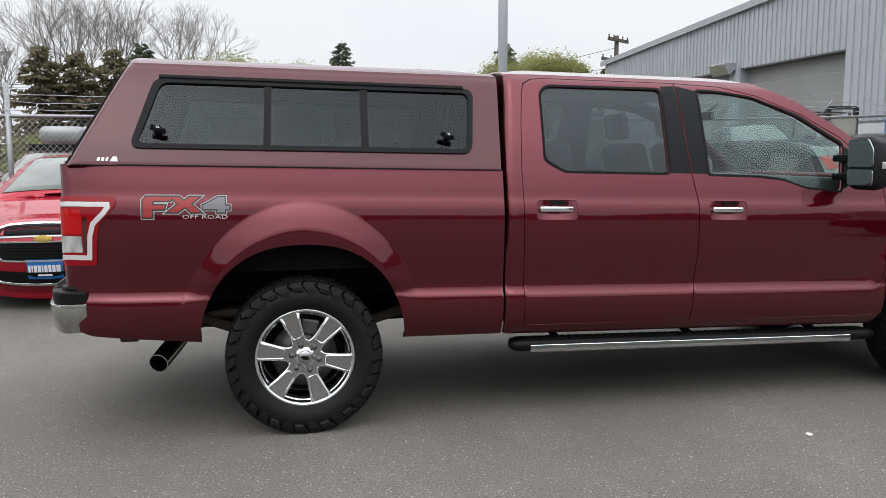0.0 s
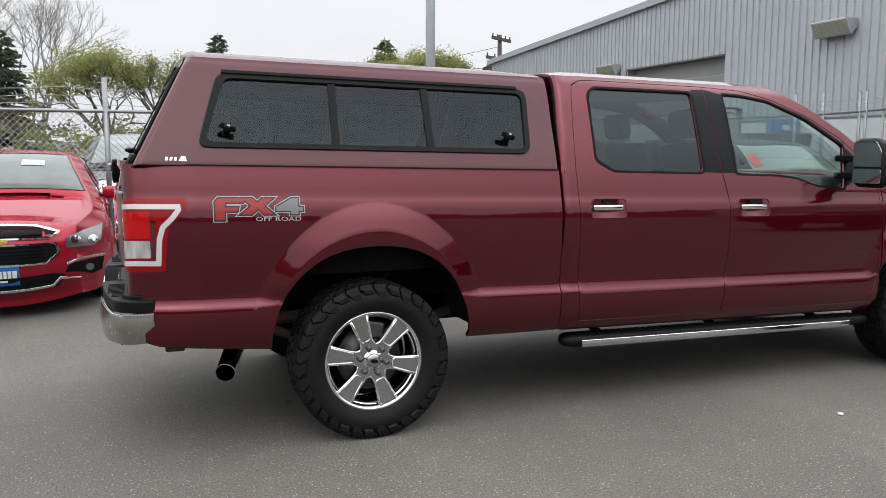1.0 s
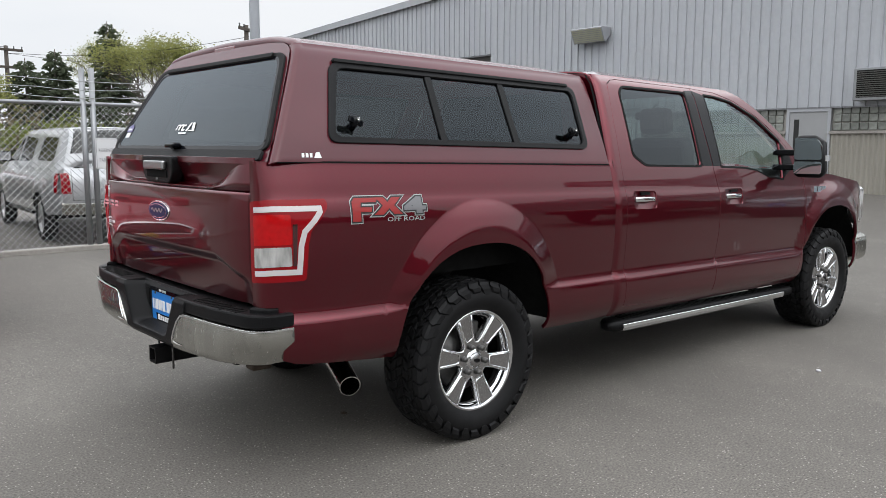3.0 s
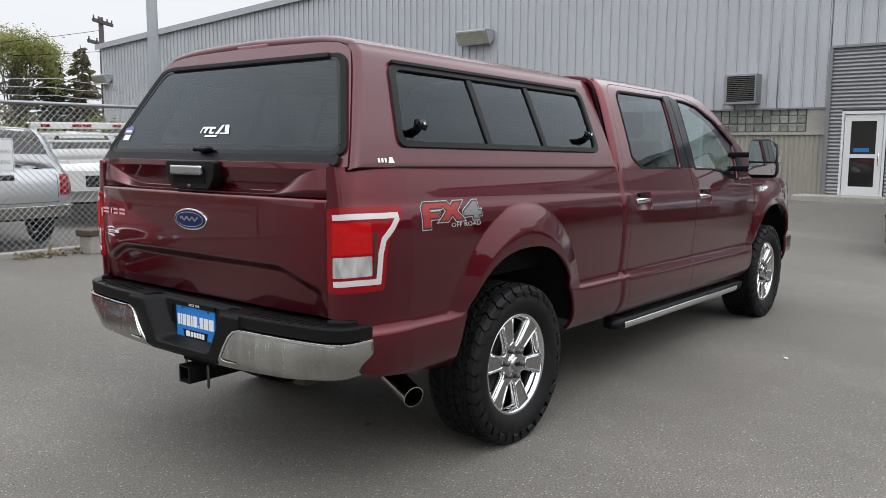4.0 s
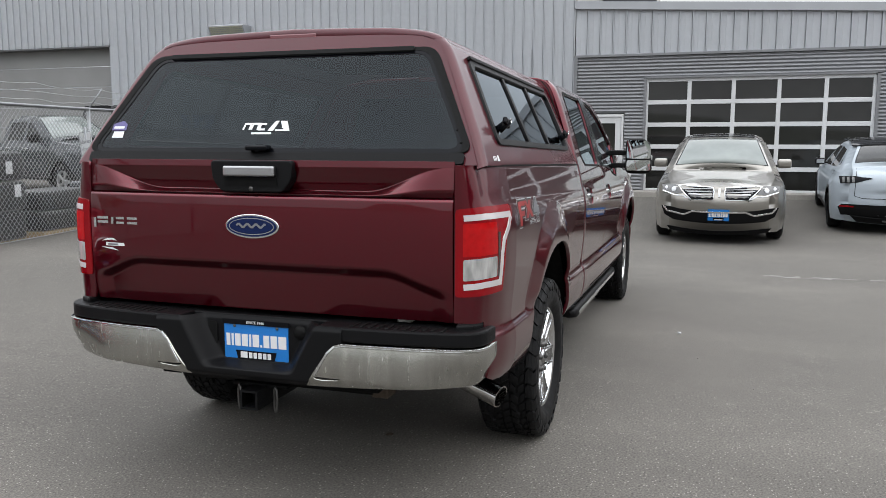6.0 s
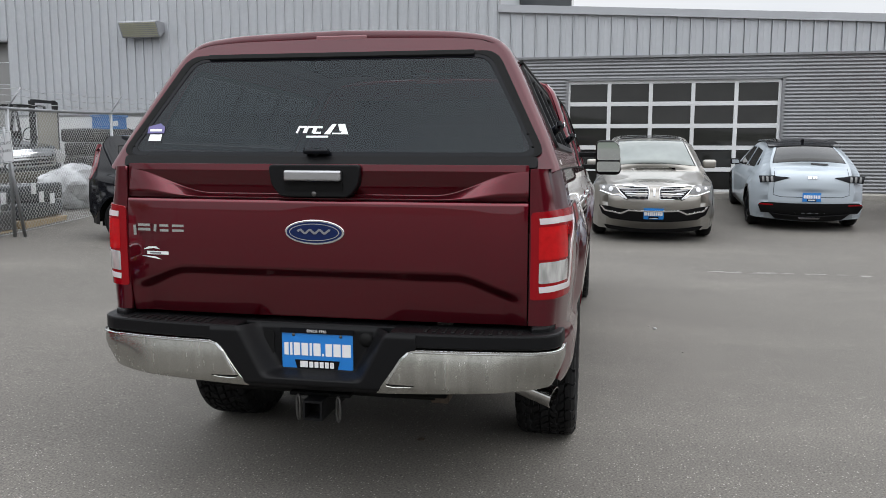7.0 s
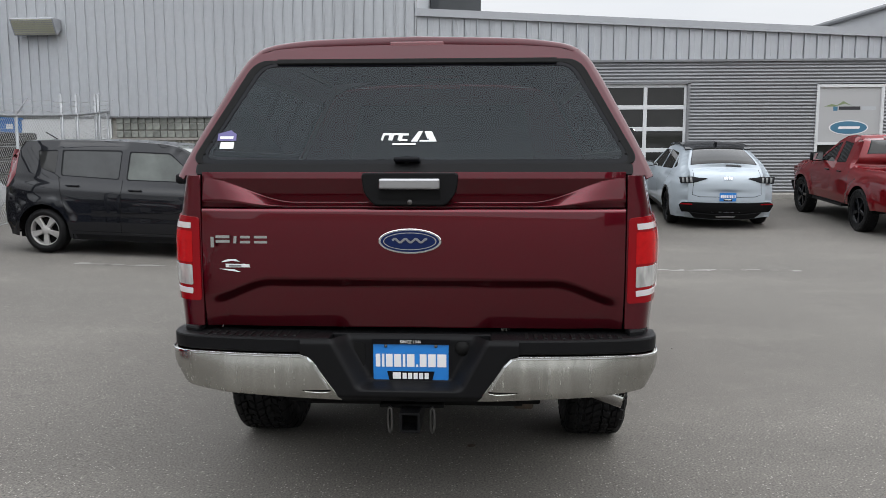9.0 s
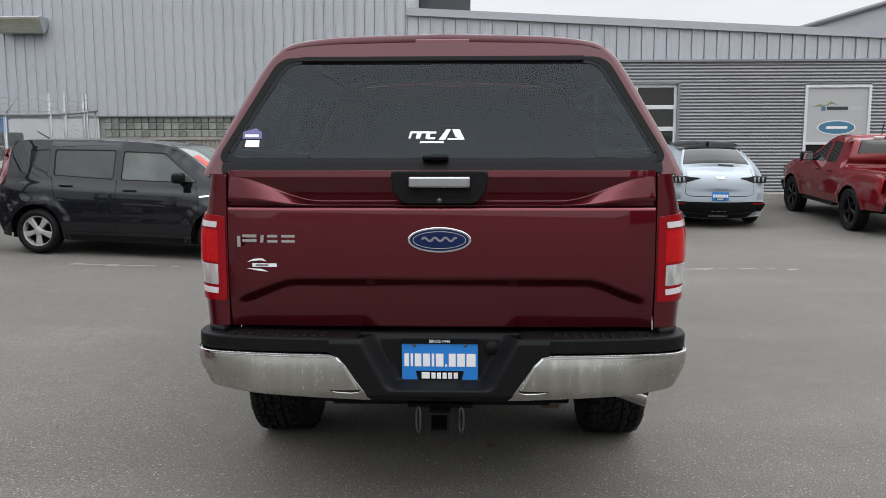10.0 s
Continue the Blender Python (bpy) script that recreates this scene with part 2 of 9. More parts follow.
M["white_frame"] = material("white_aluminium", (0.521, 0.527, 0.534), 0.35, stain=0.03)
M["tan_rib"] = material("tan_ribbed_wall", (0.247, 0.233, 0.199), 0.7, stain=0.10, stain_scale=0.8)
M["glass_block"] = material("glass_block", (0.171, 0.178, 0.161), 0.15, grain=0.3, grain_scale=8, island=0.22)
M["galv"] = material("galvanised_steel", (0.248, 0.256, 0.264), 0.42, 0.7, stain=0.15, stain_scale=4)
M["galv_wire"] = material("galvanised_wire", (0.352, 0.360, 0.360), 0.5, 0.5)
M["pole_paint"] = material("pale_painted_pole", (0.521, 0.555, 0.596), 0.45, stain=0.08)
M["wood_pole"] = material("weathered_timber", (0.058, 0.048, 0.040), 0.9, grain=0.3, grain_scale=12, stretch=(1, 1, 0.1))
M["lamp_lens"] = material("louvred_lamp_lens", (0.377, 0.370, 0.274), 0.4, stain=0.1)
M["bark"] = material("bark", (0.089, 0.075, 0.065), 0.95, grain=0.3, grain_scale=14, stretch=(1, 1, 0.2))
M["bare_twig"] = material("bare_twigs", (0.158, 0.140, 0.130), 0.95, grain=0.2)
M["conifer"] = material("conifer_needles", (0.058, 0.072, 0.041), 0.9, stain=0.35, stain_scale=0.9)
M["conifer_brown"] = material("brownish_needles", (0.113, 0.096, 0.055), 0.9, stain=0.35, stain_scale=0.9)
M["spring_leaf"] = material("young_leaves", (0.233, 0.240, 0.082), 0.8, stain=0.25, stain_scale=0.7)
M["hedge_leaf"] = material("hedge_leaves", (0.144, 0.171, 0.045), 0.85, stain=0.35, stain_scale=0.5)
leaf_glow(M["spring_leaf"], (0.247, 0.260, 0.082))
leaf_glow(M["conifer"], (0.069, 0.089, 0.048), 0.35)
leaf_glow(M["conifer_brown"], (0.130, 0.116, 0.062), 0.35)
leaf_glow(M["hedge_leaf"], (0.164, 0.192, 0.055))
M["dry_scrub"] = material("dry_scrub", (0.137, 0.116, 0.069), 0.95, grain=0.3)
M["hill"] = material("far_hill_grass", (0.082, 0.089, 0.069), 1.0, stain=0.3, stain_scale=0.01)
M["blue_bin"] = material("blue_plastic_bin", (0.0082, 0.031, 0.089), 0.5, stain=0.2)
M["blue_tote"] = material("blue_tote", (0.0069, 0.110, 0.329), 0.45)
M["black_box"] = material("black_moulded_plastic", (0.0089, 0.0089, 0.0096), 0.42, stain=0.3)
M["film"] = material("plastic_wrap", (0.308, 0.315, 0.322), 0.2, stain=0.4, stain_scale=5, bump=0.01, bump_scale=14)
M["paper"] = material("paper_label", (0.562, 0.569, 0.577), 0.7)
M["red_card"] = material("red_card", (0.425, 0.069, 0.055), 0.6)
M["ink"] = material("dark_ink", (0.021, 0.021, 0.024), 0.6)
M["faded_blue"] = material("faded_blue_print", (0.038, 0.130, 0.206), 0.4, stain=0.08)
M["faded_green"] = material("faded_green_print", (0.164, 0.206, 0.103), 0.4)
M["gold"] = material("gold_badge", (0.55, 0.38, 0.10), 0.25, 0.9)
M["timber"] = material("stacked_timber", (0.288, 0.212, 0.116), 0.85, grain=0.2)


# ---- mesh helpers ----
def pchip(xs, ys):
    """A smooth curve through points that never overshoots."""
    xs, ys = np.asarray(xs, float), np.asarray(ys, float)
    h, d = np.diff(xs), np.diff(ys) / np.diff(xs)
    m = np.zeros(len(xs))
    m[0], m[-1] = d[0], d[-1]
    for i in range(1, len(xs) - 1):
        if d[i - 1] * d[i] > 0:
            w1, w2 = 2 * h[i] + h[i - 1], h[i] + 2 * h[i - 1]
            m[i] = (w1 + w2) / (w1 / d[i - 1] + w2 / d[i])

    def value(x):
        x = min(max(x, xs[0]), xs[-1])
        i = min(int(np.searchsorted(xs, x, side="right")) - 1, len(xs) - 2)
        t = (x - xs[i]) / h[i]
        return float((2 * t**3 - 3 * t**2 + 1) * ys[i] + (t**3 - 2 * t**2 + t) * h[i] * m[i]
                     + (-2 * t**3 + 3 * t**2) * ys[i + 1] + (t**3 - t**2) * h[i] * m[i + 1])
    return value


def smooth(t):
    t = min(max(t, 0.0), 1.0)
    return t * t * (3 - 2 * t)


def obj(name, mesh, mat, parent=None, label="", at=None):
    if isinstance(mesh, bmesh.types.BMesh):
        bm, mesh = mesh, bpy.data.meshes.new(name)
        bm.normal_update()
        bm.to_mesh(mesh)
        bm.free()
    if mat is not None and not mesh.materials:
        for m in (mat if isinstance(mat, (list, tuple)) else (mat,)):
            mesh.materials.append(m)
    ob = new(name, mesh)
    if at is not None:
        ob.matrix_basis = at
    if parent is not None:
        ob.parent = parent
    if label:
        ob["label"] = label
    return ob


part = obj


def thing(name, m, label, category, group="", kind=""):
    ob = new(name)
    ob.empty_display_size = 0.1
    ob.matrix_basis = m
    return tagged(ob, label, category, group, kind)


class Shell:
    """Collects vertices with their own normals, so that lacquer mirrors cleanly."""
    def __init__(self):
        self.v, self.n, self.f = [], [], []

    def mesh(self, name, flat=False):
        me = bpy.data.meshes.new(name)
        me.from_pydata([tuple(p) for p in self.v], [], self.f)
        me.update()
        if not flat:
            me.polygons.foreach_set("use_smooth", [True] * len(me.polygons))
            me.normals_split_custom_set_from_vertices([tuple(p) for p in self.n])
        return me


def inside(poly, pts):
    """Which of the points lie inside the polygon."""
    poly, pts = np.asarray(poly, float), np.asarray(pts, float)
    hit = np.zeros(len(pts), bool)
    x, y = pts[:, 0], pts[:, 1]
    for (x0, y0), (x1, y1) in zip(poly, np.roll(poly, -1, 0)):
        if y0 != y1:
            hit ^= ((y0 > y) != (y1 > y)) & (x < (x1 - x0) * (y - y0) / (y1 - y0) + x0)
    return hit


def edge_distance(poly, pts):
    poly, pts = np.asarray(poly, float), np.asarray(pts, float)
    best = np.full(len(pts), 1e9)
    for a, b in zip(poly, np.roll(poly, -1, 0)):
        ab = b - a
        t = np.clip(((pts - a) @ ab) / max(ab @ ab, 1e-12), 0, 1)
        best = np.minimum(best, np.hypot(*(pts - a - t[:, None] * ab).T))
    return best


def offset_poly(poly, d):
    """The polygon grown outward by d, with mitred corners."""
    area = sum(a[0] * b[1] - b[0] * a[1] for a, b in zip(poly, poly[1:] + poly[:1]))
    sg, out, k = (1 if area > 0 else -1), [], len(poly)
    for i in range(k):
        p, a, b = Vector(poly[i]), Vector(poly[i - 1]), Vector(poly[(i + 1) % k])
        e, f = (p - a).normalized(), (b - p).normalized()
        n1, n2 = Vector((e.y, -e.x)) * sg, Vector((f.y, -f.x)) * sg
        m = (n1 + n2)
        m = m / max(0.45, m.length_squared) * 2 if m.length > 1e-6 else n1
        out.append(tuple(p + m * d))
    return out


def resample(poly, step):
    out = []
    for a, b in zip(poly, poly[1:] + poly[:1]):
        n = max(1, math.ceil(math.hypot(b[0] - a[0], b[1] - a[1]) / step))
        out += [(a[0] + (b[0] - a[0]) * i / n, a[1] + (b[1] - a[1]) * i / n) for i in range(n)]
    return out


def round_poly(poly, r, n=5):
    """The polygon with its corners rounded."""
    out, k = [], len(poly)
    for i in range(k):
        p, a, b = Vector(poly[i]), Vector(poly[i - 1]), Vector(poly[(i + 1) % k])
        da, db = (a - p), (b - p)
        q = min(r, da.length * 0.45, db.length * 0.45)
        s, e = p + da.normalized() * q, p + db.normalized() * q
        for j in range(n + 1):
            t = j / n
            out.append(tuple(s * (1 - t) ** 2 + p * 2 * t * (1 - t) + e * t * t))
    return out


def patch(shell, outer, holes, f, step=0.03, flip=False, lip=0.0, hole_lip=None, lines=()):
    """A surface f(u, v) over a polygon with holes; its edges may be turned inward by lip metres."""
    from mathutils.geometry import delaunay_2d_cdt
    loops = [resample(list(outer), step)] + [resample(list(h), step) for h in holes]
    co, edges = [], []
    for loop in loops:
        k = len(co)
        co += loop
        edges += [(k + i, k + (i + 1) % len(loop)) for i in range(len(loop))]
    arr = np.array(loops[0])
    us, vs = np.arange(arr[:, 0].min(), arr[:, 0].max(), step), np.arange(arr[:, 1].min(), arr[:, 1].max(), step)
    grid = np.array([(u, v) for u in us for v in vs]) + step * 0.37
    keep = inside(loops[0], grid) & (edge_distance(loops[0], grid) > step * 0.5)
    for h in loops[1:]:
        keep &= ~inside(h, grid) & (edge_distance(h, grid) > step * 0.5)
    for line in lines:
        # a crease: its points join the mesh as a chain of edges
        pts = np.array(line)
        a, b = pts[:-1], pts[1:]
        for i in range(len(a)):
            ab = b[i] - a[i]
            t = np.clip(((grid - a[i]) @ ab) / (ab @ ab), 0, 1)
            keep &= np.hypot(*(grid - a[i] - t[:, None] * ab).T) > step * 0.45
        k = len(co)
        co += [tuple(q) for q in pts]
        edges += [(k + i, k + i + 1) for i in range(len(pts) - 1)]
    co += [tuple(p) for p in grid[keep]]
    verts, _, faces, *_ = delaunay_2d_cdt([Vector(c) for c in co], edges, [], 0, 1e-7)
    verts = [tuple(v) for v in verts]
    cent = np.array([np.mean([verts[i] for i in fc], 0) for fc in faces])
    keep = inside(loops[0], cent)
    for h in loops[1:]:
        keep &= ~inside(h, cent)

    def frame_at(u, v, e=1.5e-3):
        p = Vector(f(u, v))
        n = (Vector(f(u + e, v)) - Vector(f(u - e, v))).cross(Vector(f(u, v + e)) - Vector(f(u, v - e)))
        n.normalize()
        return p, (-n if flip else n)

    base = len(shell.v)
    for u, v in verts:
        p, n = frame_at(u, v)
        shell.v.append(p), shell.n.append(n)
    for fc, ok in zip(faces, keep):
        if ok:
            a, b, c = (shell.v[base + i] for i in fc[:3])
            order = [base + i for i in fc]
            if (b - a).cross(c - a).dot(shell.n[base + fc[0]]) < 0:
                order.reverse()
            shell.f.append(order)
    for k, loop in enumerate(loops):
        depth = lip if k == 0 else (lip if hole_lip is None else hole_lip)
        if not depth:
            continue
        ring = [frame_at(*uv) for uv in loop]
        b0, m = len(shell.v), len(ring)
        for i, (p, n) in enumerate(ring):
            tangent = (ring[(i + 1) % m][0] - ring[i - 1][0]).normalized()
            side = tangent.cross(n).normalized()
            area = sum(a[0] * b[1] - b[0] * a[1] for a, b in zip(loop, loop[1:] + loop[:1]))
            if (area < 0) != (k > 0):
                side = -side
            if flip:
                side = -side
            shell.v.extend((p, p - n * depth))
            shell.n.extend(((side + n).normalized(), side))
        for i in range(m):
            j = (i + 1) % m
            q = [b0 + 2 * i, b0 + 2 * j, b0 + 2 * j + 1, b0 + 2 * i + 1]
            a, b, c = shell.v[q[0]], shell.v[q[1]], shell.v[q[2]]
            if (b - a).cross(c - a).dot(shell.n[q[3]]) < 0:
                q.reverse()
            shell.f.append(q)
    return shell


def patch_obj(name, outer, holes, f, mat, parent, step=0.03, lip=0.0, hole_lip=None, flip=False, label="", lines=()):
    return obj(name, patch(Shell(), outer, holes, f, step, flip, lip, hole_lip, lines).mesh(name), mat, parent, label)


def bm_box(bm, x0, x1, y0, y1, z0, z1, bevel=0.0, seg=2, m=None):
    made = bmesh.ops.create_cube(bm, size=1.0)["verts"]
    t = Matrix.Translation(((x0 + x1) / 2, (y0 + y1) / 2, (z0 + z1) / 2)) @ Matrix.Diagonal((x1 - x0, y1 - y0, z1 - z0, 1))
    bmesh.ops.transform(bm, matrix=(m or Matrix()) @ t, verts=made)
    if bevel:
        es = list({e for v in made for e in v.link_edges})
        bmesh.ops.bevel(bm, geom=es, offset=bevel, segments=seg, affect="EDGES", profile=0.5)
    return bm


def box(x0, x1, y0, y1, z0, z1, bevel=0.0, seg=2, m=None):
    return bm_box(bmesh.new(), x0, x1, y0, y1, z0, z1, bevel, seg, m)


def bm_prism(bm, poly, z0, z1, m=None, bevel=0.0):
    """Extrudes a polygon in x, y from z0 to z1."""
    lo = [bm.verts.new((x, y, z0)) for x, y in poly]
    hi = [bm.verts.new((x, y, z1)) for x, y in poly]
    n = len(poly)
    fs = [bm.faces.new(lo[::-1]), bm.faces.new(hi)]
    fs += [bm.faces.new((lo[i], lo[(i + 1) % n], hi[(i + 1) % n], hi[i])) for i in range(n)]
    bmesh.ops.recalc_face_normals(bm, faces=fs)
    vs = lo + hi
    if bevel:
        es = [e for e in {e for f in fs for e in f.edges}]
        res = bmesh.ops.bevel(bm, geom=es, offset=bevel, segments=2, affect="EDGES", profile=0.5)
        vs = list({v for f in res["faces"] for v in f.verts} | {v for v in vs if v.is_valid})
    if m is not None:
        bmesh.ops.transform(bm, matrix=m, verts=[v for v in bm.verts if v in set(vs)])
    return bm


def prism(poly, z0, z1, m=None, bevel=0.0):
    bm = bmesh.new()
    bm_prism(bm, poly, z0, z1, None, bevel)
    if m is not None:
        bmesh.ops.transform(bm, matrix=m, verts=bm.verts)
    return bm


def bm_tube(bm, pts, r, seg=10, caps=True, r_end=None):
    """A tube along points."""
    pts = [Vector(p) for p in pts]
    rings = []
    for i, p in enumerate(pts):
        d = (pts[min(i + 1, len(pts) - 1)] - pts[max(i - 1, 0)]).normalized()
        a = d.orthogonal() if abs(d.z) > 0.95 else d.cross(Vector((0, 0, 1)))
        a.normalize()
        b = d.cross(a)
        rr = r if r_end is None else r + (r_end - r) * i / (len(pts) - 1)
        rings.append([bm.verts.new(p + (a * math.cos(2 * math.pi * k / seg) + b * math.sin(2 * math.pi * k / seg)) * rr) for k in range(seg)])
    for r0, r1 in zip(rings, rings[1:]):
        for k in range(seg):
            bm.faces.new((r0[k], r0[(k + 1) % seg], r1[(k + 1) % seg], r1[k])).smooth = True
    if caps:
        bm.faces.new(rings[0][::-1])
        bm.faces.new(rings[-1])
    return bm


def tube(pts, r, seg=10, caps=True, r_end=None):
    bm = bm_tube(bmesh.new(), pts, r, seg, caps, r_end)
    bmesh.ops.recalc_face_normals(bm, faces=bm.faces)
    return bm


def lathe(profile, seg=48, axis="y", closed=False):
    """Turns a profile of (radius, along) about an axis."""
    bm = bmesh.new()
    rings = []
    for k in range(seg):
        a = 2 * math.pi * k / seg
        c, s = math.cos(a), math.sin(a)
        rings.append([bm.verts.new((r * c, h, r * s) if axis == "y" else (r * c, r * s, h)) for r, h in profile])
    m = len(profile)
    for k in range(seg):
        p, q = rings[k], rings[(k + 1) % seg]
        for i in range(m if closed else m - 1):
            j = (i + 1) % m
            bm.faces.new((p[i], q[i], q[j], p[j])).smooth = True
    bmesh.ops.remove_doubles(bm, verts=bm.verts, dist=1e-5)
    bmesh.ops.recalc_face_normals(bm, faces=bm.faces)
    return bm


def text_mesh(body, size, depth=0.0015, align="CENTER", shear=0.0):
    """Lettering in the built-in font, as a mesh that faces +z."""
    cu = bpy.data.curves.new("lettering", "FONT")
    cu.body, cu.size, cu.extrude, cu.align_x, cu.align_y, cu.shear, cu.resolution_u = body, size, depth, align, "CENTER", shear, 2
    tmp = bpy.data.objects.new("lettering", cu)
    scene.collection.objects.link(tmp)
    dg = bpy.context.evaluated_depsgraph_get()
    me = bpy.data.meshes.new_from_object(tmp.evaluated_get(dg))
    bpy.data.objects.remove(tmp)
    bpy.data.curves.remove(cu)
    me.materials.clear()
    return me


def ground_z(x, y):
    """The lot is level under the truck and climbs gently to the building and to the fence."""
    rise = 0.41 * min(max(0.0, (x - 4) / 11.8), 1.15) ** 2.5
    behind = y - 7.25 - 0.172 * max(0.0, x - 3.3)
    drop = 0.30 * smooth(behind / 1.3) * smooth((9.5 - x) / 4.0)
    return rise + 0.125 * min(max(0.0, (y - 1.5) / 5), 1.6) - drop


# ---- ground ----
def build_ground():
    xs = sorted({*np.linspace(-6, 18, 61).round(3), *np.linspace(-60, 60, 41).round(3), *[s * d for s in (-1, 1) for d in (90, 150, 300, 700, 1600)]})
    ys = sorted({*np.linspace(-8, 12, 51).round(3), *np.linspace(-60, 60, 41).round(3), *[s * d for s in (-1, 1) for d in (90, 150, 300, 700, 1600)]})
    verts = [(x, y, ground_z(x, y)) for x in xs for y in ys]
    k = len(ys)
    faces = [(i * k + j, (i + 1) * k + j, (i + 1) * k + j + 1, i * k + j + 1) for i in range(len(xs) - 1) for j in range(k - 1)]
    me = bpy.data.meshes.new("ground")
    me.from_pydata(verts, [], faces)
    me.polygons.foreach_set("use_smooth", [True] * len(me.polygons))
    tagged(obj("ground", me, M["asphalt"]), "worn grey asphalt car lot with fine aggregate", "ground", kind="structure")
    # worn paint of a parking line, in short flakes
    rng = random.Random(5)
    for name, y0, y1, x0 in (("parking_line", -4.2, -2.4, 5.9), ("parking_line", 3.6, 4.9, 5.6)):
        bm = bmesh.new()
        for i in range(18):
            y, x = y0 + (y1 - y0) * rng.random(), x0 + rng.uniform(-0.05, 0.05)
            w, h = rng.uniform(0.03, 0.13), rng.uniform(0.012, 0.03)
            z = ground_z(x, y) + 0.004
            bm.faces.new([bm.verts.new((x + a * h + rng.uniform(-0.008, 0.008), y + b * w, z)) for a, b in ((-1, -1), (1, -0.8), (0.9, 1), (-1, 0.8))])
        tagged(obj(name, bm, M["worn_line"]), "worn flakes of white parking line on asphalt", "parking line", kind="structure")
    # small litter: a dry leaf, pebbles and pale scraps
    def scrap(name, x, y, size, mat, label, cat):
        bm = bmesh.new()
        bmesh.ops.create_icosphere(bm, subdivisions=1, radius=size)
        for v in bm.verts:
            v.co = Vector((v.co.x * rng.uniform(0.8, 1.6), v.co.y * rng.uniform(0.6, 1.1), v.co.z * 0.35 + size * 0.3))
        tagged(obj(name, bm, mat, at=pose(x, y, ground_z(x, y), 0, 0, rng.uniform(0, 180))), label, cat)
    scrap("dry_leaf", -0.31, -0.209, 0.022, M["rust"], "small dark dry leaf lying on asphalt", "leaf")
    scrap("paper_scrap", 2.577, -1.564, 0.022, M["paper"], "small pale paper scrap on asphalt", "scrap")
    for i in range(14):
        scrap("pebble", rng.uniform(-2.5, 5), rng.uniform(-3.2, -1.2), rng.uniform(0.004, 0.010), M["concrete"], "small loose pebble on asphalt", "pebble")


build_ground()

# ---- building ----
WX = 15.8


def roof_z(y):
    return 5.8 + (31.8 - y) * 0.0512


def cladding_sheet(y0, y1, z0, top, pitch, name, parent):
    """One ribbed sheet between y0 and y1, its head following top(y)."""
    sh = []
    y = y0
    prof = []
    n = max(1, round((y1 - y0) / pitch))
    p = (y1 - y0) / n
    for i in range(n):
        a = y0 + i * p
        prof += [(a, 0.0), (a + 0.003, 0.045), (a + 0.022, 0.045), (a + 0.026, 0.0), (a + 0.028, -0.030), (a + 0.040, -0.030), (a + 0.042, 0.0), (a + p * 0.62, 0.0), (a + p * 0.62 + 0.01, 0.004), (a + p * 0.62 + 0.02, 0.0)]
    prof.append((y1, 0.0))
    bm = bmesh.new()
    lo = [bm.verts.new((WX - 0.036 - d, q, z0)) for q, d in prof]
    hi = [bm.verts.new((WX - 0.036 - d, q, top(q))) for q, d in prof]
    for i in range(len(prof) - 1):
        bm.faces.new((lo[i], hi[i], hi[i + 1], lo[i + 1]))
    bmesh.ops.recalc_face_normals(bm, faces=bm.faces)
    for f in bm.faces:
        if f.normal.x > 0:
            f.normal_flip()
    return obj(name, bm, M["cladding"], parent)


def flood_light(y, z, m_x=WX):
    t = thing("flood_light", pose(m_x - 0.05, y, z, 0, 0, 0), "boxy louvred floodlight with a yellowed lens on the wall", "floodlight", "wall floodlights")
    turn = Matrix(((1, 0, 0, 0), (0, 0, 1, 0), (0, 1, 0, 0), (0, 0, 0, 1)))
    part("housing", prism([(0.0, 0.0), (-0.40, 0.0), (-0.42, -0.03), (-0.24, -0.40), (-0.20, -0.40), (0.0, -0.22)], -0.55, 0.55, turn, 0.012), M["cladding_flash"], t)
    part("lens", prism([(-0.407, -0.045), (-0.417, -0.05), (-0.252, -0.388), (-0.242, -0.383)], -0.51, 0.51, turn), M["lamp_lens"], t, "yellowed lens")
    for i in range(7):
        u = (i + 0.5) / 7
        x, z = -0.419 + 0.166 * u, -0.05 - 0.338 * u
        part("louvre", box(x - 0.016, x + 0.002, -0.51, 0.51, z - 0.004, z + 0.004), M["galv"], t)
    part("bracket", box(-0.01, 0.05, -0.06, 0.06, -0.30, -0.02), M["galv"], t)


